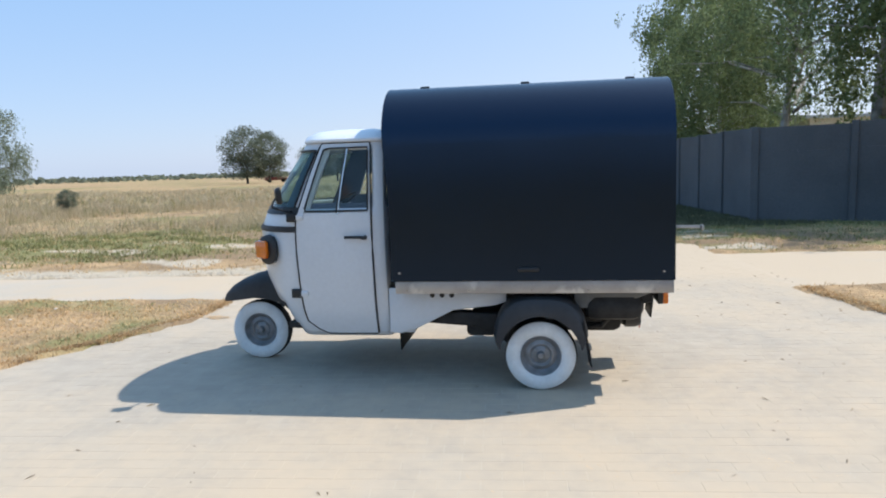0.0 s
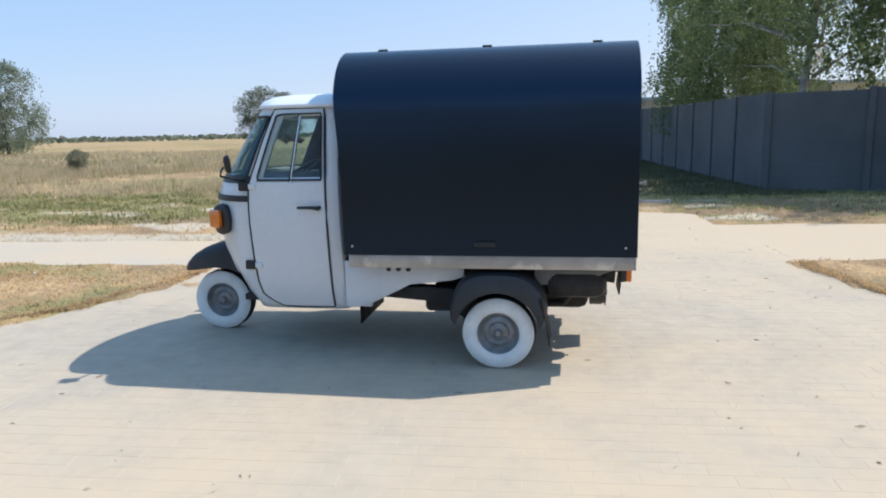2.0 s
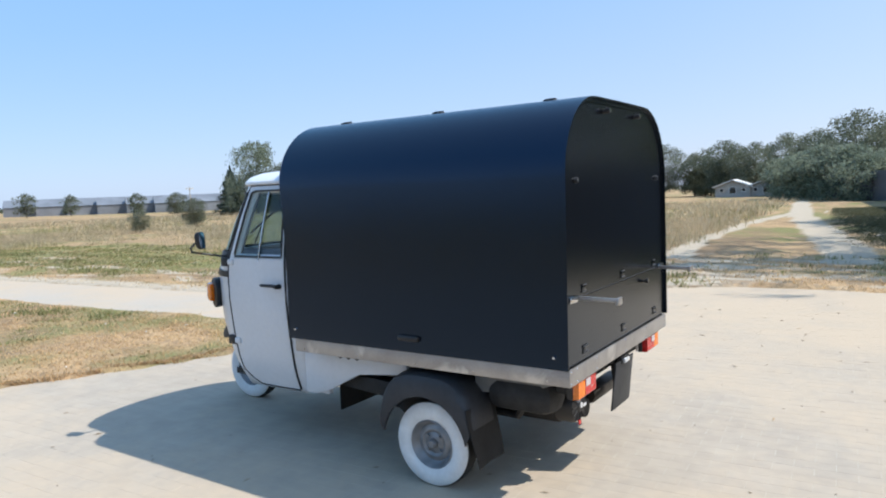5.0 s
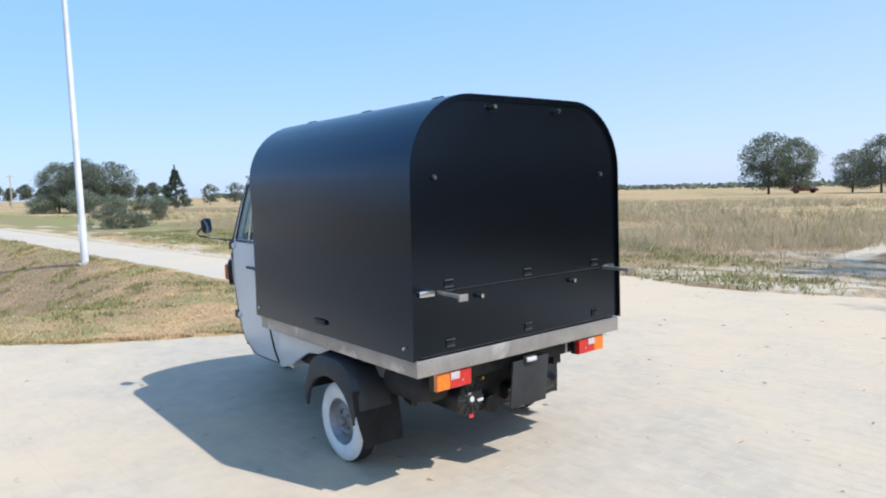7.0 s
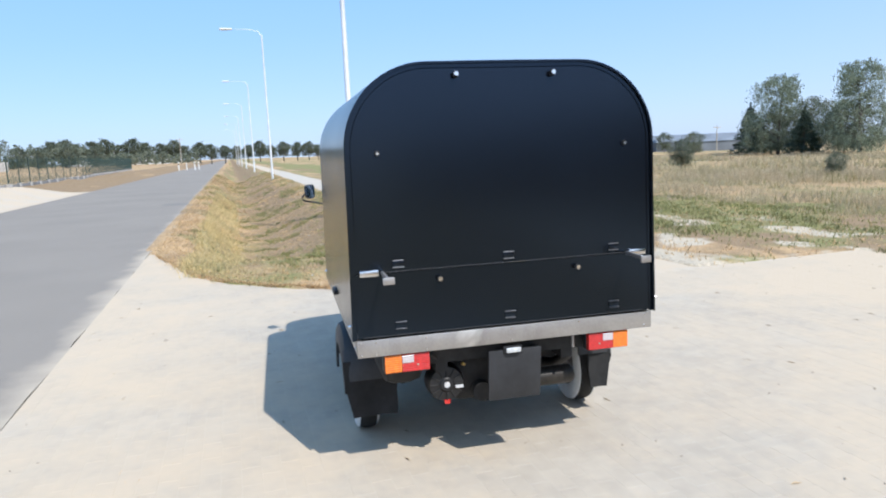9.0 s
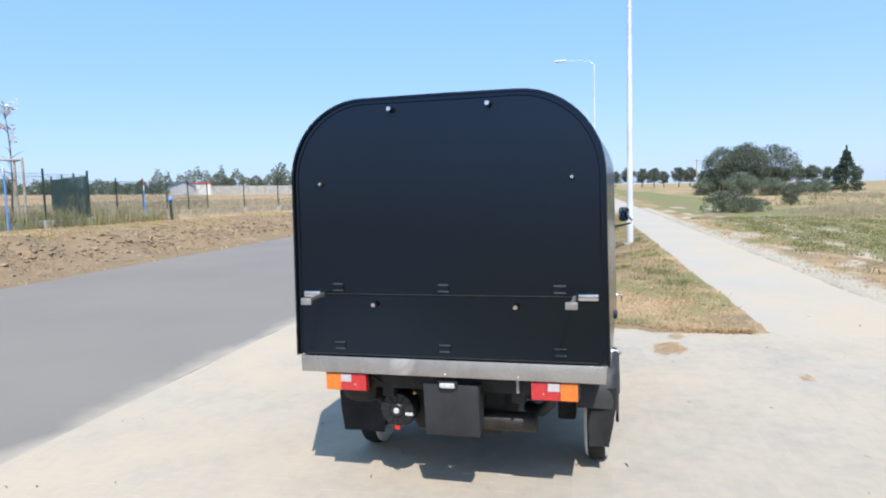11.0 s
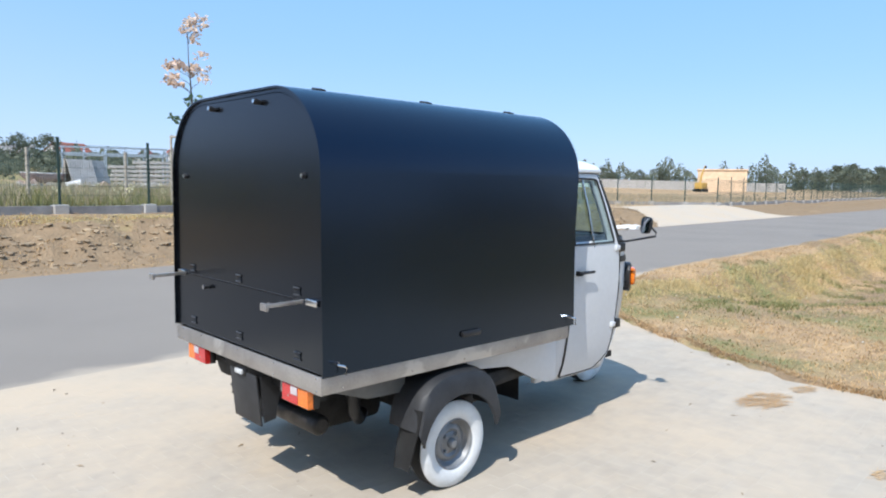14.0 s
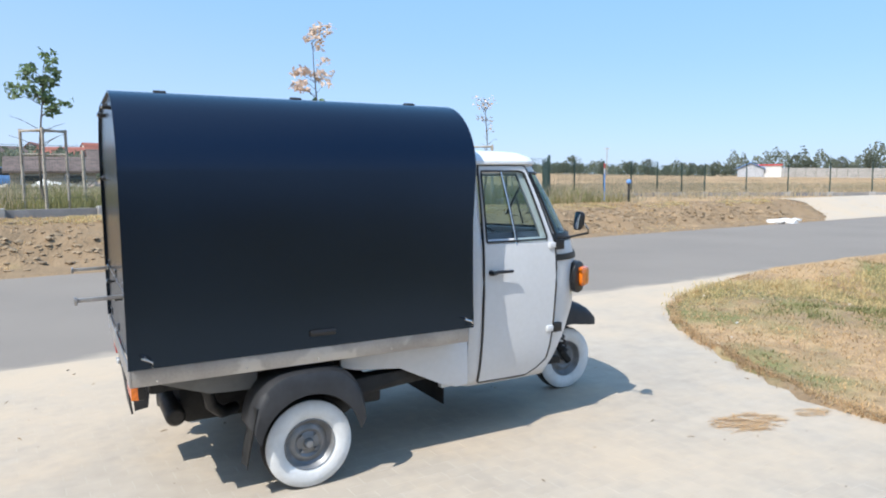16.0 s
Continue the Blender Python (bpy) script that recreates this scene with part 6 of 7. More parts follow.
# ---- far buildings ----
def house(az, d, w, deep, eave, ridge, wall, roof, turn, label, name="house"):
    x, y = at(az, d)
    h = thing(name, label, "house" if name == "house" else "building", m=Matrix.Translation((x, y, stand(x, y))) @ pose(0, 0, 0, 0, 0, turn))
    part("wall", block(-w / 2, w / 2, -deep / 2, deep / 2, -0.5, eave), wall, h, smooth=False)
    if ridge > eave:
        over = 0.35
        part("gable", prism([(-deep / 2, eave - 0.02), (deep / 2, eave - 0.02), (0, ridge - 0.12)], "x", -w / 2 + 0.05, w / 2 - 0.05), wall, h, smooth=False)
        for s in (-1, 1):
            slope = (ridge - eave) / (deep / 2)
            lo = (s * (deep / 2 + over), eave - slope * over)
            part("roof", prism([lo, (0, ridge), (0, ridge + 0.14), (lo[0], lo[1] + 0.14)], "x", -w / 2 - over, w / 2 + over), roof, h, smooth=False)
    else:
        part("roof", block(-w / 2 - 0.2, w / 2 + 0.2, -deep / 2 - 0.2, deep / 2 + 0.2, eave, eave + 0.25), roof, h, smooth=False)
    for s in (-1, 1):
        for k in range(max(2, int(w / 3))):
            wx = -w / 2 + (k + 0.5) * w / max(2, int(w / 3))
            lo, hi = min(1.0, eave * 0.35), min(2.3, eave * 0.75)
            win = part("window", block(wx - 0.62, wx + 0.62, s * deep / 2 - 0.04, s * deep / 2 + 0.04, lo - 0.07, hi + 0.07), GREY_SHEET, h, smooth=False)
            part("pane", block(wx - 0.55, wx + 0.55, s * deep / 2 - 0.046, s * deep / 2 + 0.046, lo, hi), DARK_WINDOW, win, smooth=False)
    # the gable ends: a window or door in the middle, and a small one on each side
    if name == "hut":
        for s in (-1, 1):
            for yy, half, lo, hi in ((0.0, 0.38, 0.55, 1.35), (-1.35, 0.2, 0.8, 1.2), (1.35, 0.2, 0.8, 1.2)):
                win = part("window", block(s * w / 2 - 0.04, s * w / 2 + 0.04, yy - half - 0.06, yy + half + 0.06, lo - 0.06, hi + 0.06), HOUSE_WHITE, h, smooth=False)
                part("pane", block(s * w / 2 - 0.05, s * w / 2 + 0.05, yy - half, yy + half, lo, hi), DARK_WINDOW, win, smooth=False)
    return h


CAR_RED = material("faded_car_red", (0.22, 0.05, 0.045), 0.5)


def far_car(az, d, turn, mat, label):
    x, y = at(az, d)
    car = thing("parked_car", label, "car", m=Matrix.Translation((x, y, stand(x, y))) @ pose(0, 0, 0, 0, 0, turn))
    part("body", prism([(-2.0, 0.35), (2.0, 0.35), (2.0, 0.8), (1.2, 0.95), (-1.7, 0.95), (-2.0, 0.85)], "y", -0.8, 0.8, 0.06), mat, car)
    part("cabin", prism([(1.15, 0.93), (0.7, 1.42), (-1.0, 1.45), (-1.65, 0.93)], "y", -0.72, 0.72, 0.05), DARK_WINDOW, car)
    part("roof", block(-0.95, 0.65, -0.70, 0.70, 1.42, 1.48, 0.02), mat, car)
    for a in (-1.25, 1.25):
        for s in (-0.8, 0.62):
            part("wheel", rod((a, s, 0.32), (a, s + 0.18, 0.32), 0.32, seg=16), RUBBER, car)


def build_far():
    # village across the field
    for az, d, w, eave, ridge, roof, turn in ((-84, 240, 12, 3.2, 6.4, ROOF_RED, 12), (-88.5, 215, 10, 3.0, 6.0, ROOF_RED, 80), (-93, 250, 13, 3.4, 7.0, ROOF_RED, 20), (-97.5, 225, 11, 3.0, 5.8, GREY_SHEET, 60),
                                               (-101, 255, 14, 5.0, 5.0, HOUSE_WHITE, 5), (-105, 245, 12, 3.2, 6.5, ROOF_RED, 30), (-112, 250, 11, 3.2, 6.6, ROOF_RED, 75), (-118, 280, 12, 3.2, 6.4, ROOF_RED, 15),
                                               (-124, 300, 12, 3.2, 6.6, ROOF_RED, 40), (-167.8, 300, 12, 3.4, 5.8, GREY_SHEET, 10), (-170.4, 310, 13, 3.4, 5.4, GREY_SHEET, 70), (-165.5, 330, 11, 3.2, 6.2, ROOF_RED, 35), (-90.0, 190, 11, 2.4, 4.7, ROOF_RED, -4), (-92.6, 200, 12, 2.4, 4.4, ROOF_BROWN, 10), (-86.2, 185, 11, 2.4, 4.6, ROOF_BROWN, 30), (-103.4, 150, 8, 2.2, 2.2, HOUSE_WHITE, -12), (-123.4, 250, 9, 2.6, 5.6, ROOF_RED, 15), (-110.4, 150, 6, 2.2, 4.2, ROOF_RED, 60)):
        house(az, d, w, w * 0.7, eave, ridge, HOUSE_WHITE, roof, turn, "pale village house with a red roof" if roof is ROOF_RED else "pale village house with a brown roof" if roof is ROOF_BROWN else "pale village house with a grey roof")
    # shell of a new building, red and blue shop, pale hoarding
    house(-156.6, 150, 13, 9, 4.2, 4.2, BRICK_ORANGE, BRICK_ORANGE, 25, "unfinished orange block building", "building_shell")
    house(-145.6, 160, 5, 5, 2.4, 2.4, HOUSE_WHITE, RED_PAINT, 35, "small white building with red signs", "shop")
    house(-144.4, 160, 6, 5, 1.8, 3.0, GREY_SHEET, BLUE, 35, "low shed with a blue roof", "shed")
    x0, y0 = at(-144.0, 165)
    x1, y1 = at(-161, 175)
    hoard = thing("site_hoarding", "long pale grey hoarding round a building site", "hoarding")
    n = 26
    for i in range(n):
        a, b = Vector((x0 + (x1 - x0) * i / n, y0 + (y1 - y0) * i / n, 0)), Vector((x0 + (x1 - x0) * (i + 0.96) / n, y0 + (y1 - y0) * (i + 0.96) / n, 0))
        yaw = math.degrees(math.atan2(b.y - a.y, b.x - a.x))
        part("board", block(0, (b - a).length, -0.04, 0.04, -0.3, 2.0, m=Matrix.Translation((a.x, a.y, stand(a.x, a.y))) @ pose(0, 0, 0, 0, 0, yaw)), KERB, hoard, smooth=False)
    x, y = at(-155.2, 138)
    crane = thing("excavator", "yellow excavator with a raised arm", "excavator", m=Matrix.Translation((x, y, stand(x, y))) @ Matrix.Scale(0.8, 4))
    part("body", block(-1.3, 1.3, -1.0, 1.0, 0.7, 2.2, 0.1), YELLOW, crane)
    for s in (-1, 1):
        part("track", block(-1.6, 1.6, s * 0.9 - 0.3, s * 0.9 + 0.3, 0, 0.7, 0.15), IRON, crane)
    boom = part("boom", tube([(0.6, 0, 1.6), (0.5, 0.2, 3.6), (0.1, 0.9, 6.2)], 0, 6, radii=[0.30, 0.25, 0.16]), YELLOW, crane)
    part("bucket", block(-0.1, 0.3, 0.8, 1.3, 5.6, 6.1, 0.08), IRON, boom)
    # slab stacks and rubble on the yard across the road
    for az, d, lay in ((-117.4, 37, 8), (-115.2, 38.5, 8), (-119.6, 40, 5), (-112.0, 43, 7), (-110.0, 46, 6), (-121.5, 44, 4)):
        x, y = at(az, d)
        st = thing("slab_stack", "stack of grey concrete slabs on timbers", "slab stack", "slab stacks", Matrix.Translation((x, y, stand(x, y))) @ pose(0, 0, 0, 0, 0, az + 95))
        for k in range(lay):
            o = 0.1 * math.sin(k * 2.2 + az)
            part("slab", block(-1.5 + o, 1.5 + o, -0.6, 0.6, 0.10 + 0.27 * k, 0.28 + 0.27 * k, 0.01), KERB, st)
            for s in (-1.2, 1.2):
                part("timber", block(s - 0.06, s + 0.06, -0.6, 0.6, 0.01 + 0.27 * k, 0.10 + 0.27 * k), STAKE, st)
    rng = random.Random(5)
    for i in range(130):
        az, d = rng.uniform(-112, -80), rng.uniform(33, 43)
        x, y = at(az, d)
        s = rng.uniform(0.18, 0.50)
        bm = block(-1.1 * s, 1.1 * s, -0.7 * s, 0.7 * s, -0.25 * s, 0.55 * s * rng.uniform(0.4, 1.6), 0.02, m=pose(0, 0, 0.2 * s, rng.uniform(-35, 35), rng.uniform(-35, 35), rng.uniform(0, 180)))
        for v in bm.verts:
            v.co += 0.14 * s * noise.noise_vector(v.co * 2.2 + Vector((i * 9, 0, 0)))
        heap = tagged(part("concrete_lump", bm, rng.choice([KERB, KERB, GREY_SHEET, SLAB, HOUSE_WHITE, EARTH_PINK, STAKE]), smooth=False), "broken lump of masonry lying on the yard", "concrete lump", "concrete lumps")
        heap.matrix_basis = Matrix.Translation((x, y, stand(x, y) + 0.1 * s))
    for az, d, turn, mat_ in ((-119.2, 56, 100, HOUSE_WHITE),):
        x, y = at(az, d)
        van = thing("parked_trailer", "low covered trailer parked on the yard", "trailer", m=Matrix.Translation((x, y, stand(x, y))) @ pose(0, 0, 0, 0, 0, turn))
        part("body", prism([(-1.6, 0.5), (1.6, 0.5), (1.6, 1.1), (1.1, 1.45), (-1.2, 1.45), (-1.6, 1.0)], "y", -0.8, 0.8, 0.05), mat_, van)
        for a in (-0.9, 0.9):
            part("wheel", rod((a, -0.82, 0.3), (a, 0.82, 0.3), 0.3, seg=14), RUBBER, van)
    house(-90.0, 45, 4.6, 3.2, 1.25, 2.0, STAKE, ROOF_BROWN, 2, "low timber shed with a brown roof in the yard", "shed")
    far_car(-86.6, 46, 8, BLUE, "dark blue car parked in the yard")
    # leaning sheets, an upturned boat hull and a steel frame shed on the yard
    for az, d, turn in ((-105.9, 39, 20), (-107.0, 40, 40)):
        x, y = at(az, d)
        fr = thing("sheet_rack", "grey sheets leaning on a timber rack in the yard", "sheet rack", "sheet racks", Matrix.Translation((x, y, stand(x, y))) @ pose(0, 0, 0, 0, 0, turn))
        for s_ in (-1, 1):
            part("sheet", prism([(s_ * 0.75, 0.0), (s_ * 0.70, 0.0), (s_ * 0.05, 1.75), (s_ * 0.10, 1.78)], "x", -0.75, 0.75), KERB, fr, smooth=False)
        for xx in (-0.8, 0.8):
            part("timber", rod((xx, 0, 0), (xx, 0, 1.8), 0.05, seg=6), STAKE, fr)
    x, y = at(-103.6, 38)
    hull = thing("boat_hull", "faded red and white boat hull lying on the yard", "boat", m=Matrix.Translation((x, y, stand(x, y) + 0.35)) @ pose(0, 0, 0, 8, 0, 24) @ Matrix.Scale(0.72, 4))
    rows = []
    for k in range(11):
        a = -1 + 2 * k / 10
        w, d0 = 0.65 * (1 - abs(a) ** 2.6), 0.65 * (1 - 0.55 * abs(a) ** 3)
        rows.append([(1.9 * a, w * math.sin(t_ * math.pi / 2), 0.75 + 0.15 * a * a - d0 * math.cos(t_ * math.pi / 2)) for t_ in (-1, -0.75, -0.4, 0, 0.4, 0.75, 1)])
    part("hull", strip(rows, 0.04), EARTH_PINK, hull)
    part("gunwale", tube([(1.9 * a, 0.65 * (1 - abs(a) ** 2.6), 0.76 + 0.15 * a * a) for a in (-1, -0.8, -0.5, 0, 0.5, 0.8, 1)], 0.045, 6), HOUSE_WHITE, hull)
    for xx in (-1.0, 0.9):
        part("trestle", block(xx - 0.08, xx + 0.08, -0.5, 0.5, -0.36, 0.12), STAKE, hull)
    x, y = at(-108.4, 62)
    frame_shed = thing("steel_frame_shed", "open blue-grey steel frame shed behind the yard", "shed", m=Matrix.Translation((x, y, stand(x, y))) @ pose(0, 0, 0, 0, 0, -15))
    for k in range(6):
        for s_ in (-1.6, 1.6):
            part("post", block(-4 + 1.6 * k - 0.07, -4 + 1.6 * k + 0.07, s_ - 0.07, s_ + 0.07, -0.3, 2.6), STEEL_BLUE, frame_shed, smooth=False)
        part("rafter", prism([(-1.75, 2.6), (1.75, 2.6), (1.75, 2.75), (0, 3.25), (-1.75, 2.75)], "x", -4 + 1.6 * k - 0.06, -4 + 1.6 * k + 0.06), STEEL_BLUE, frame_shed, smooth=False)
    for s_ in (-1.62, 1.62):
        part("purlin", block(-4.2, 4.2, s_ - 0.06, s_ + 0.06, 2.6, 2.78), STEEL_BLUE, frame_shed, smooth=False)
    part("ridge_beam", block(-4.2, 4.2, -0.08, 0.08, 3.22, 3.36), STEEL_BLUE, frame_shed, smooth=False)
    # wooden power poles along the field road, white marker bollards by the road
    for az, d, tall in ((174.0, 150, 6.4), (-172.6, 190, 6.8), (144.6, 150, 5.2), (-133.6, 150, 6.0)):
        x, y = at(az, d)
        pole = thing("power_pole", "thin wooden power pole with a cross arm", "power pole", "power poles", Matrix.Translation((x, y, stand(x, y))))
        part("shaft", rod((0, 0, -0.4), (0, 0, tall), 0.13, 0.08, seg=8), STAKE, pole)
        part("cross_arm", block(-0.06, 0.06, -0.8, 0.8, tall - 0.5, tall - 0.38), STAKE, pole)
        for yy in (-0.7, 0.0, 0.7):
            part("insulator", rod((0, yy, tall - 0.38), (0, yy, tall - 0.18), 0.06, seg=8), HOUSE_WHITE, pole)
    for az, d in ((-172.3, 120), (-172.9, 122), (-173.5, 119), (-173.8, 121)):
        x, y = at(az, d)
        bol = thing("bollard", "white roadside marker post", "bollard", "roadside bollards", Matrix.Translation((x, y, stand(x, y))))
        part("shaft", prism([(-0.10, -0.1), (0.10, -0.1), (0.09, 1.25), (-0.06, 1.35)], "y", -0.07, 0.07, 0.01), HOUSE_WHITE, bol)
        part("band", block(-0.105, 0.105, -0.075, 0.075, 0.95, 1.12), TRIM, bol)
    # hall and sheds behind the concrete fence
    house(63.5, 38, 16, 9, 3.1, 3.5, HOUSE_WHITE, GREY_SHEET, 10, "low white hall behind the fence", "hall")
    house(85.4, 62, 6.0, 7, 3.7, 3.7, TAN, STEEL_BLUE, -14, "flat-roofed tan building behind the fence", "hall")
    house(98.45, 100, 7.0, 4.3, 1.45, 2.25, KERB, HOUSE_WHITE, 95, "small white hut by the track", "hut")
    house(100.8, 100, 7.0, 4.3, 1.45, 2.25, KERB, HOUSE_WHITE, 95, "small white hut by the track", "hut")
    # long glasshouses beyond the meadow
    for i in range(6):
        x, y = at(144.5 + 2.0 * i, 170 + 3 * i)
        g = thing("glasshouse", "long grey glasshouse with a pitched roof", "glasshouse", "glasshouses", Matrix.Translation((x, y, stand(x, y))) @ pose(0, 0, 0, 0, 0, 60))
        part("wall", block(-8, 8, -3.2, 3.2, -0.5, 2.2), HOTHOUSE, g, smooth=False)
        part("roof", prism([(-3.4, 2.2), (3.4, 2.2), (0, 3.9)], "x", -8.1, 8.1), HOTHOUSE, g, smooth=False)
    # car parked far off under the oaks
    far_car(113.3, 127, 15, CAR_RED, "small red car parked under far trees")


# ---- grass ----
def blades(name, spots, tall, wide, mat, label, rng, lean=0.35):
    """Grass blades, one thin bent blade per spot. spots: rows of x, y, z, size."""
    s = np.asarray(spots, float)
    n = len(s)
    a = rng.uniform(0, 2 * math.pi, n)
    h = tall * s[:, 3] * rng.uniform(0.6, 1.4, n)
    w = wide * rng.uniform(0.6, 1.3, n)
    la = rng.uniform(0, 2 * math.pi, n)
    lo = lean * h * rng.uniform(0.2, 1.4, n)
    base = s[:, :3]
    side = np.stack([np.cos(a), np.sin(a), np.zeros(n)], 1) * w[:, None]
    mid = base + np.stack([np.cos(la) * lo * 0.35, np.sin(la) * lo * 0.35, h * 0.55], 1)
    tip = base + np.stack([np.cos(la) * lo, np.sin(la) * lo, h * np.sqrt(np.clip(1 - (lo / h) ** 2 * 0.5, 0.2, 1))], 1)
    base = base - np.array([0, 0, 0.02])
    v = np.stack([base - side, base + side, mid + side * 0.7, mid - side * 0.7, tip], 1).reshape(-1, 3)
    k = np.arange(n) * 5
    loops = np.stack([k, k + 1, k + 2, k + 3, k + 3, k + 2, k + 4], 1).ravel()
    me = bpy.data.meshes.new(name)
    me.vertices.add(5 * n)
    me.vertices.foreach_set("co", v.ravel())
    me.loops.add(7 * n)
    me.loops.foreach_set("vertex_index", loops)
    me.polygons.add(2 * n)
    me.polygons.foreach_set("loop_start", np.stack([np.arange(n) * 7, np.arange(n) * 7 + 4], 1).ravel())
    me.update(calc_edges=True)
    me.materials.append(mat)
    return tagged(new(name, me), label, "grass", kind="stuff")


def lying_straw(spots, rng, size=1.0):
    """Stalks that lie flat on the paving."""
    v, f = [], []
    for x, y, z, _ in spots:
        a, n = rng.normal(2.6, 0.7), len(v)
        c, s_, h = math.cos(a), math.sin(a), rng.uniform(0.02, 0.06) * size
        zz = rng.uniform(0.002, 0.010) * size
        for p, q, t in ((-h, -0.0022 * size, 0), (h, -0.0022 * size, 0.004), (h, 0.0022 * size, 0.004), (-h, 0.0022 * size, 0)):
            v.append((x + p * c - q * s_, y + p * s_ + q * c, zz + t))
        f.append((n, n + 1, n + 2, n + 3))
    tagged(raw("loose_straw", v, f, SWEPT_STRAW), "loose straw lying on the paving", "straw", kind="stuff")


def sow(count, u0, u1, v0, v1, rng, keep, clump=5, spread=0.05):
    """Spots for tufts inside a stretch of the plan."""
    out = []
    for _ in range(count):
        u, v = rng.uniform(u0, u1), rng.uniform(v0, v1)
        if paved(u, v, -0.03):
            continue
        x, y = xy(u, v)
        size = keep(u, v, x, y)
        if size <= 0:
            continue
        z = height(x, y)
        for _ in range(clump):
            out.append((x + rng.normal(0, spread), y + rng.normal(0, spread), z, size * rng.uniform(0.7, 1.2)))
    return out


def build_grass():
    rng = np.random.default_rng(42)

    def short_dry(u, v, x, y):
        s, g = cover_of(x, y)
        return 0 if rng.uniform() < 0.75 * s + 0.2 * g else 0.7 + 0.5 * noise.noise((x, y, 3))

    def short_green(u, v, x, y):
        s, g = cover_of(x, y)
        tuft = smooth(0.22, 0.40, noise.noise((x * 1.5, y * 1.5, 91))) if -3 < v < 3 else 0.8 * smooth(-0.05, 0.3, noise.noise((x * 0.35, y * 1.3, 93)))
        return 0 if rng.uniform() > (g * 1.6 - 0.40) * (0.35 + 1.6 * tuft) else 0.7 + 0.5 * tuft

    def meadow(u, v, x, y):
        patch = noise.noise((x * 0.12, y * 0.12, 17)) + 0.6 * noise.noise((x * 0.5, y * 0.5, 18))
        far = smooth(9.0, 12.5, v + 0.8 * noise.noise((x * 0.6, 3, 3)))
        if u > 2.2 or far <= 0.02 or rng.uniform() > 0.35 + 0.9 * patch + 0.2:
            return 0
        if -1.5 < u < 3 and v < 60:
            return 0
        return (0.5 + 0.6 * max(patch, -0.4)) * far
    blades("dry_grass", sow(26000, -24, -3.2, -2.7, 2.6, rng, short_dry, 5), 0.040, 0.0045, STRAW, "short straw-coloured grass on the verge", rng, 2.4)
    blades("green_grass", sow(14000, -24, -3.2, -2.7, 2.6, rng, short_green, 6, 0.05), 0.042, 0.006, GREEN_GRASS, "short green grass patches on the verge", rng, 1.6)
    blades("dry_grass", sow(9000, 2.6, 14, -2.7, 9.5, rng, short_dry, 4), 0.05, 0.005, STRAW, "short straw-coloured grass on the verge", rng, 1.8)
    blades("green_grass", sow(3200, 2.6, 12, 5.2, 12, rng, short_green, 5, 0.05), 0.07, 0.006, GREEN_GRASS, "short green grass near the fence", rng, 1.3)
    blades("green_grass", sow(12500, 1.4, 6.2, 9.5, 40, rng, lambda u, v, x, y: smooth(2.3, 4.0, u + 0.09 * max(v - 12, 0) + 0.8 * noise.noise((x * 0.9, y * 0.9, 33))), 6, 0.07), 0.09, 0.010, WEED_SHADED, "weeds by the fence, its shade put into their dark green", rng, 1.0)
    blades("dry_grass", sow(9000, -26, 3, 4.2, 11, rng, short_dry, 4), 0.07, 0.006, STRAW, "short straw-coloured grass along the footpath", rng, 1.6)
    blades("green_grass", sow(13000, -26, 2.5, 5.0, 12.5, rng, short_green, 5, 0.06), 0.09, 0.008, GREEN_GRASS, "low green weeds along the meadow", rng, 1.3)
    blades("tall_grass", sow(13000, -34, 2.2, 9, 24, rng, meadow, 9, 0.12), 0.50, 0.006, STRAW_TALL, "tall dry meadow grass gone to seed", rng, 0.8)
    blades("tall_grass", sow(12000, -75, 2, 22, 62, rng, meadow, 5, 0.28), 0.52, 0.027, STRAW_TALL, "tall dry meadow grass gone to seed", rng, 0.8)
    blades("green_grass", sow(7000, -60, 2, 10, 45, rng, lambda u, v, x, y: meadow(u, v, x, y) * (noise.noise((x * 0.3, y * 0.3, 51)) > 0.05), 6, 0.14), 0.55, 0.010, GREEN_GRASS, "green weeds standing in the meadow", rng, 0.5)
    blades("dry_grass", sow(8000, -34, 7, -13.5, -9.3, rng, lambda u, v, x, y: 0.8 * (rng.uniform() < 0.3 + 0.8 * noise.noise((x * 0.5, y * 0.5, 33))), 5, 0.07), 0.07, 0.008, STRAW, "sparse dry grass on the soil bank", rng, 1.5)
    blades("green_grass", sow(9000, -26, -6, -1.6, 2.2, rng, lambda u, v, x, y: 0.9 * (noise.noise((x * 1.1, y * 1.1, 63)) > 0.22), 6, 0.05), 0.07, 0.007, GREEN_GRASS, "green tufts in the ditch", rng, 1.0)
    blades("green_grass", sow(14000, -18, 9, -32, -13.3, rng, lambda u, v, x, y: 0.5 + 0.8 * abs(noise.noise((x * 0.4, y * 0.4, 9))), 5, 0.12), 0.55, 0.011, GREEN_GRASS, "rank green weeds behind the wire fence", rng, 0.5)
    blades("tall_grass", sow(9500, -18, 9, -30, -13.3, rng, lambda u, v, x, y: 0.9 * (noise.noise((x * 0.6, y * 0.6, 19)) > -0.05), 4, 0.12), 0.60, 0.008, STRAW_TALL, "dry stalks among the weeds", rng, 0.5)
    blades("tall_grass", sow(7000, -60, -15, -48, -13.5, rng, lambda u, v, x, y: 0.8 * (rng.uniform() < 0.6), 5, 0.2), 0.42, 0.012, STRAW_TALL, "pale stubble field across the road", rng, 0.4)
    blades("dry_grass", sow(12000, -70, -24, -2.7, 2.4, rng, short_dry, 4, 0.09), 0.09, 0.010, STRAW, "short straw-coloured grass along the ditch", rng, 1.6)
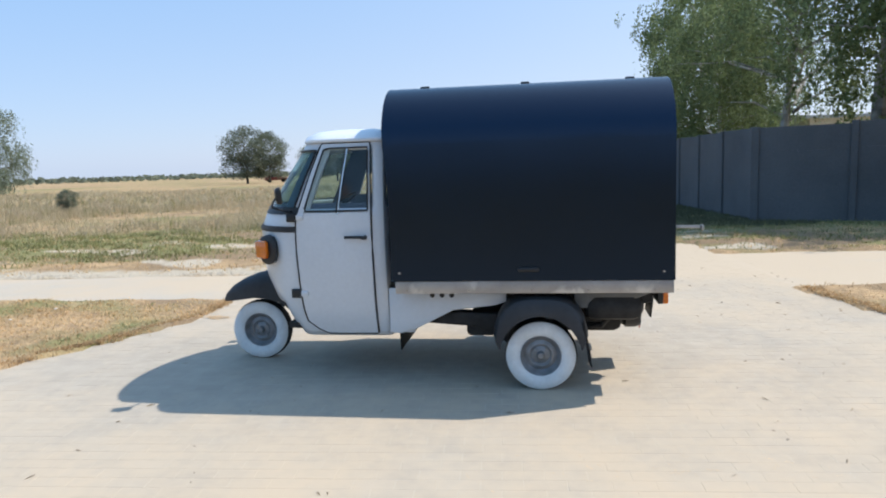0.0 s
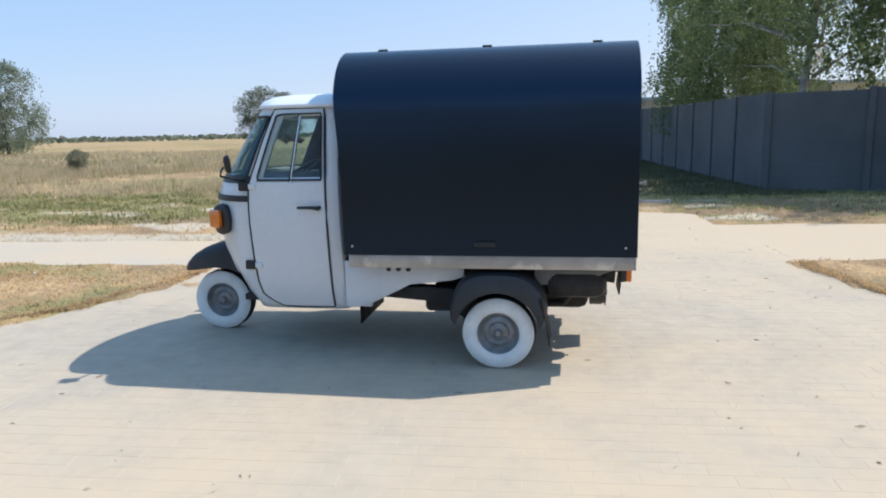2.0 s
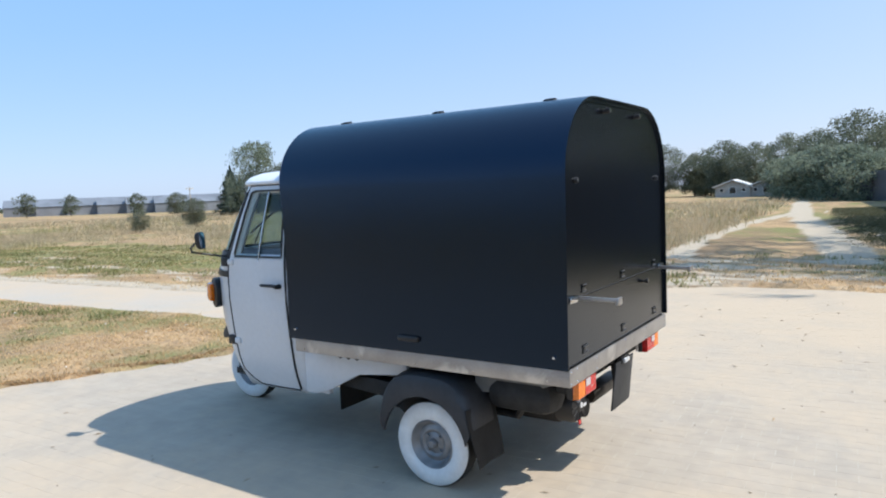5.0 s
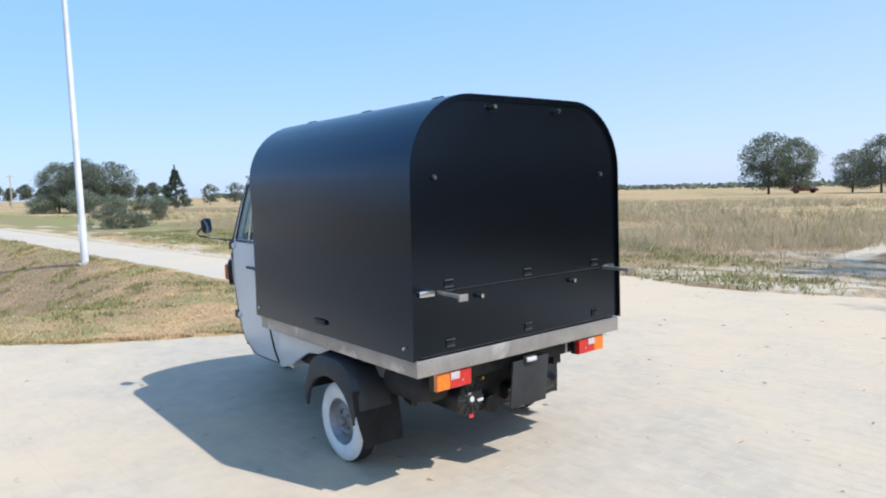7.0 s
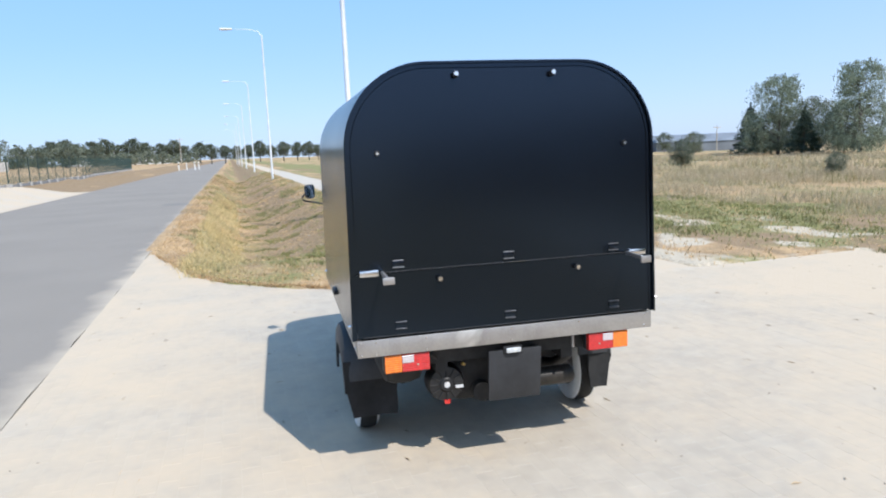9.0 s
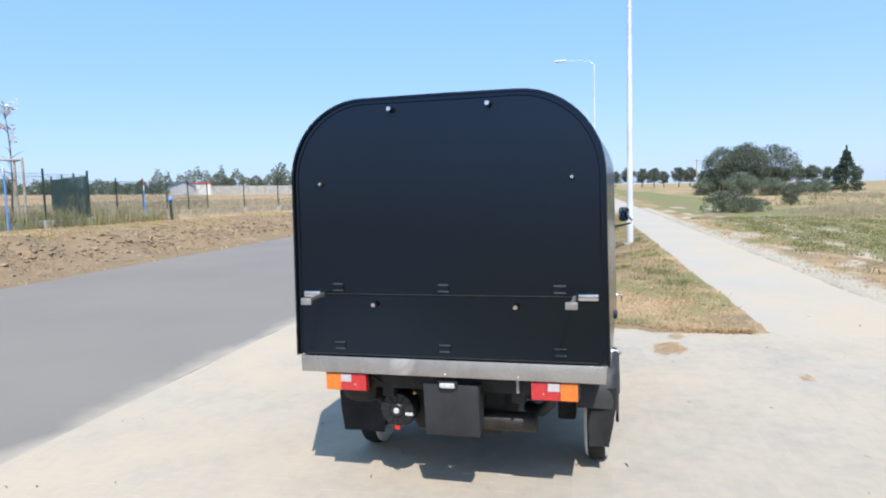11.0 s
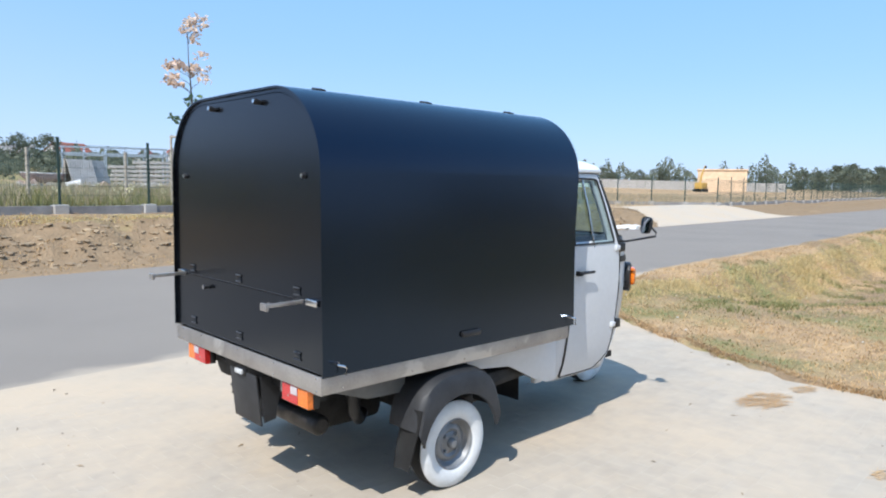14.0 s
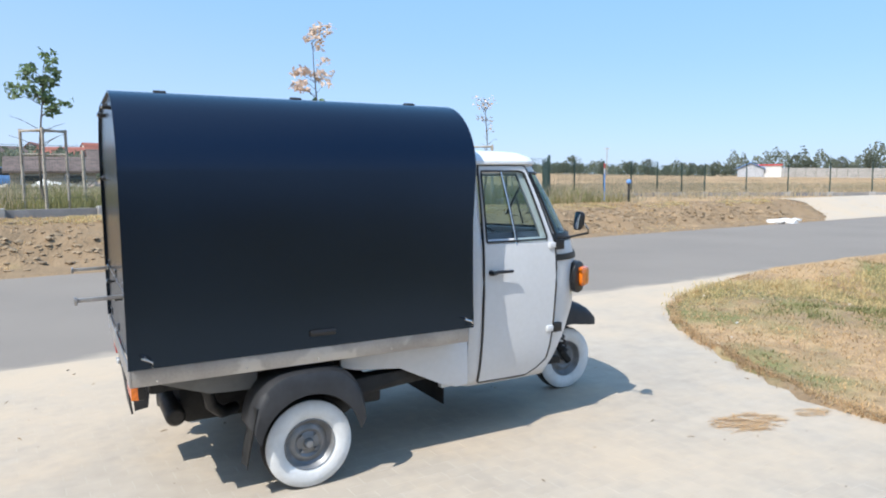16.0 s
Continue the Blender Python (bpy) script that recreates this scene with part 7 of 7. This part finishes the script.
    blades("green_grass", sow(7000, -70, -24, -2.7, 2.4, rng, lambda u, v, x, y: 0.9 * (noise.noise((x * 0.6, y * 0.9, 64)) > 0.12), 5, 0.09), 0.10, 0.010, GREEN_GRASS, "green tufts along the ditch", rng, 1.2)
    blades("dry_grass", sow(5200, -34, -5.2, -2.1, -1.25, rng, lambda u, v, x, y: max(0, 0.55 + 0.9 * noise.noise((x * 0.5, y * 1.5, 29))) * smooth(-4.8, -7, u), 7, 0.07), 0.13, 0.005, STRAW_PALE, "pale yellow dead grass on the ditch shoulder", rng, 1.1)
    blades("dry_grass", sow(5000, -24, 7, -12.3, -11.8, rng, lambda u, v, x, y: max(0.0, 0.4 + 1.2 * noise.noise((x * 0.8, y * 0.8, 35))), 5, 0.06), 0.06, 0.006, STRAW_PALE, "yellow dead grass along the top of the bank", rng, 1.4)
    heads = [(x, y, z + rng.uniform(0.35, 0.65)) for x, y, z, _ in sow(170, -14, 8, -22, -13.4, rng, lambda u, v, x, y: 1.0 * (noise.noise((x * 0.5, y * 0.5, 77)) > 0.05), 4, 0.10)]
    leaves_mesh("flower_heads", heads, 0.055, FLOWER, None, rng, 0.0, 3, 0.03)
    tagged(bpy.data.objects["flower_heads"], "pale yellow flower heads among the weeds", "flowers", kind="stuff")
    # a thin scatter of stalks where the wheels have drawn sand on to the drive
    spots = []
    for _ in range(30):
        x, y = rng.normal(0.75, 0.55), rng.normal(-1.85, 0.16)
        spots.append((x, y, 0.004, 1.0))
    lying_straw(spots, rng, 0.38)
    # straw swept on to the paving in a ragged heap, and a thin wisp beside the verge
    for u, v, long_, short, count, gap in ((-2.62, 1.40, 0.25, 0.21, 1250, 0.05), (-3.13, 1.52, 0.14, 0.10, 240, 0.12), (-1.70, 2.32, 0.09, 0.07, 110, 0.0)):
        spots = []
        for _ in range(count):
            a, b = rng.uniform(-1, 1), rng.uniform(-1, 1)
            fill = noise.noise((a * 1.3 + u * 7, b * 2.6, 5)) + 0.5 * noise.noise((a * 4.0, b * 8.0, 9))
            if a * a + b * b > 1.0 - 0.5 * rng.uniform(0, 1) or fill < gap - 0.25:
                continue
            x, y = xy(u - 0.86 * a * long_ + 0.86 * b * short, v + 0.51 * a * long_ + 0.51 * b * short)
            spots.append((x, y, 0.010, 1.0))
        lying_straw(spots, rng, 0.75)
    # grass that creeps over the edge of the drive
    spots = []
    for _ in range(5200):
        v = rng.uniform(-2.6, 2.3)
        creep = 0.05 + 0.10 * noise.noise((v * 2.3, 4, 1)) + 0.05 * noise.noise((v * 9.0, 7, 1))
        x, y = xy(flare_west(v) - 0.05 + creep * rng.uniform(0, 1) + rng.normal(0, 0.03), v)
        spots.append((x, y, 0.012, rng.uniform(0.6, 1.1)))
        v = rng.uniform(-2.6, 2.55)
        creep = 0.06 + 0.10 * noise.noise((v * 2.1, 14, 1)) + 0.05 * noise.noise((v * 8.0, 17, 1))
        x, y = xy(flare_east(v) + 0.07 - creep * rng.uniform(0, 1) + rng.normal(0, 0.03), v)
        spots.append((x, y, 0.012, rng.uniform(0.6, 1.1)))
    blades("dry_grass", spots, 0.045, 0.0045, STRAW, "short dry grass creeping over the edge of the drive", rng, 2.2)


# ---- block paving ----
def stone(w, d, h=0.02, cut=0.0009):
    """One paving block with a chamfered top: corner points and faces."""
    a, b = w / 2, d / 2
    v = [(-a, -b, -h), (a, -b, -h), (a, b, -h), (-a, b, -h), (-a, -b, -cut), (a, -b, -cut), (a, b, -cut), (-a, b, -cut),
         (-a + cut, -b + cut, 0), (a - cut, -b + cut, 0), (a - cut, b - cut, 0), (-a + cut, b - cut, 0)]
    f = [(8, 9, 10, 11)]
    for i in range(4):
        j = (i + 1) % 4
        f += [(4 + i, 4 + j, 8 + j, 8 + i), (i, j, 4 + j, 4 + i)]
    return v, f


def build_paving():
    rng = random.Random(11)
    v0, f0 = stone(0.1972, 0.0991)
    near = bpy.data.objects["pavement"]
    shared = None
    verts, faces = [], []
    n = 0
    row = 0
    v = -2.70
    while v < 6.75:
        off = 0.1 * (row % 2)
        u = -10.8 + off
        while u < 8.6:
            if paved(u, v, -0.02) == "drive":
                x, y = xy(u, v)
                z = 0.0004 * rng.uniform(-1, 1)
                if 1.1 < u < 2.75 and -2.5 < v < 0.9:
                    if shared is None:
                        ob = raw("paving_stone", v0, f0, CONCRETE, near)
                        shared = ob.data
                    else:
                        ob = new("paving_stone", shared)
                        ob.parent = near
                    ob.matrix_basis = pose(x, y, z, 0, 0, math.degrees(STREET))
                else:
                    b = len(verts)
                    for a in v0:
                        verts.append((x + a[0] * CA - a[1] * SA, y + a[0] * SA + a[1] * CA, z + a[2]))
                    faces += [tuple(b + i for i in q) for q in f0]
            u += 0.2
        v += 0.1
        row += 1
    rest = raw("paving_stones", verts, faces, CONCRETE, near)
    rest["kind"] = "stuff"


def build_litter():
    """Clods on the soil bank, and twigs, leaves and grit on the drive."""
    rng = random.Random(21)

    def lumps(name, places, mat, label, category):
        verts, faces = [], []
        bm = bmesh.new()
        bmesh.ops.create_icosphere(bm, subdivisions=1, radius=1.0)
        base = [v.co.copy() for v in bm.verts]
        tri = [tuple(v.index for v in f.verts) for f in bm.faces]
        bm.free()
        for x, y, z, r, flat in places:
            n = len(verts)
            spin = rng.uniform(0, 6.28)
            c, s = math.cos(spin), math.sin(spin)
            off = Vector((x * 7, y * 7, 0))
            for p in base:
                k = r * (1 + 0.5 * noise.noise(p * 1.3 + off))
                a, b = p.x * k * 1.3, p.y * k
                verts.append((x + a * c - b * s, y + a * s + b * c, z + p.z * k * flat - 0.2 * r * flat))
            faces += [tuple(n + i for i in t) for t in tri]
        tagged(raw(name, verts, faces, mat), label, category, kind="stuff")
    places = []
    for _ in range(4200):
        u, v = rng.uniform(-24, 7), rng.triangular(-12.4, -9.8, -10.8)
        if -42 < u < -23.5 and rng.random() < 0.9:
            continue
        x, y = xy(u, v)
        places.append((x, y, height(x, y), rng.uniform(0.015, 0.05) * rng.choice((0.4, 0.6, 1.0, 1.4, 1.9)), 0.42))
    CLOD = material("dry_clods", (0.32, 0.235, 0.142), 0.95, vary=0.2, scale=1.0, color2=(0.21, 0.15, 0.092), island=0.15, bump=0.4, bump_scale=25)
    lumps("soil_clods", places, CLOD, "dry brown clods lying on the soil bank", "soil")
    places = []
    for _ in range(2600):
        u, v = rng.uniform(-40, -5), rng.triangular(-1.3, 2.2, 0.6)
        if paved(u, v, 0.15) or cover_of(*xy(u, v))[0] < 0.35:
            continue
        x, y = xy(u, v)
        places.append((x, y, height(x, y), rng.uniform(0.008, 0.035), 0.6))
    lumps("soil_clods", places, CLOD, "small brown clods on the ditch's bare soil", "soil")
    places = []
    for _ in range(120):
        u, v = rng.uniform(-3.2, 3.2), rng.uniform(-2.7, 6.0)
        x, y = xy(u, v)
        places.append((x, y, 0.002, rng.uniform(0.002, 0.006), 0.5))
    lumps("grit", places, material("grit", (0.22, 0.18, 0.14), 0.9, island=0.3), "grit and small stones on the paving", "grit")
    verts, faces = [], []
    for _ in range(170):
        u, v = rng.uniform(-4.5, 3.2), rng.uniform(-2.7, 6.0)
        if not paved(u, v):
            continue
        x, y = xy(u, v)
        a, h, w, n = rng.uniform(0, 6.28), rng.uniform(0.010, 0.035), rng.uniform(0.002, 0.006), len(verts)
        c, s = math.cos(a), math.sin(a)
        for p, q, t in ((-h, 0, 0.003), (0, -w, 0.006), (h, 0, 0.004), (0, w, 0.010)):
            verts.append((x + p * c - q * s, y + p * s + q * c, t))
        faces.append((n, n + 1, n + 2, n + 3))
    tagged(raw("fallen_leaves", verts, faces, material("fallen_leaf", (0.30, 0.22, 0.13), 0.8, island=0.4)), "dry fallen leaves and twigs on the paving", "leaves", kind="stuff")
    places = []
    for x, y, r in ((-20.6, -10.9, 0.35), (-19.9, -10.8, 0.22), (-21.2, -11.0, 0.25), (-20.2, -11.1, 0.2)):
        places.append((x, y, height(x, y, False) + 0.05, r, 0.4))
    lumps("lime_heap", places, HOUSE_WHITE, "small white heap by the side entrance", "heap")
    places = []
    for _ in range(36):
        u, v = rng.uniform(-16, -3.6), rng.uniform(-2.4, 2.2)
        if paved(u, v, 0.1):
            continue
        x, y = xy(u, v)
        places.append((x, y, height(x, y) + 0.02, rng.uniform(0.008, 0.02), 0.6))
    lumps("pebbles", places, HOUSE_WHITE, "pale pebbles lying in the verge", "pebbles")


build_trees()
build_fences()
build_street_furniture()
build_far()
build_grass()
build_litter()
build_paving()
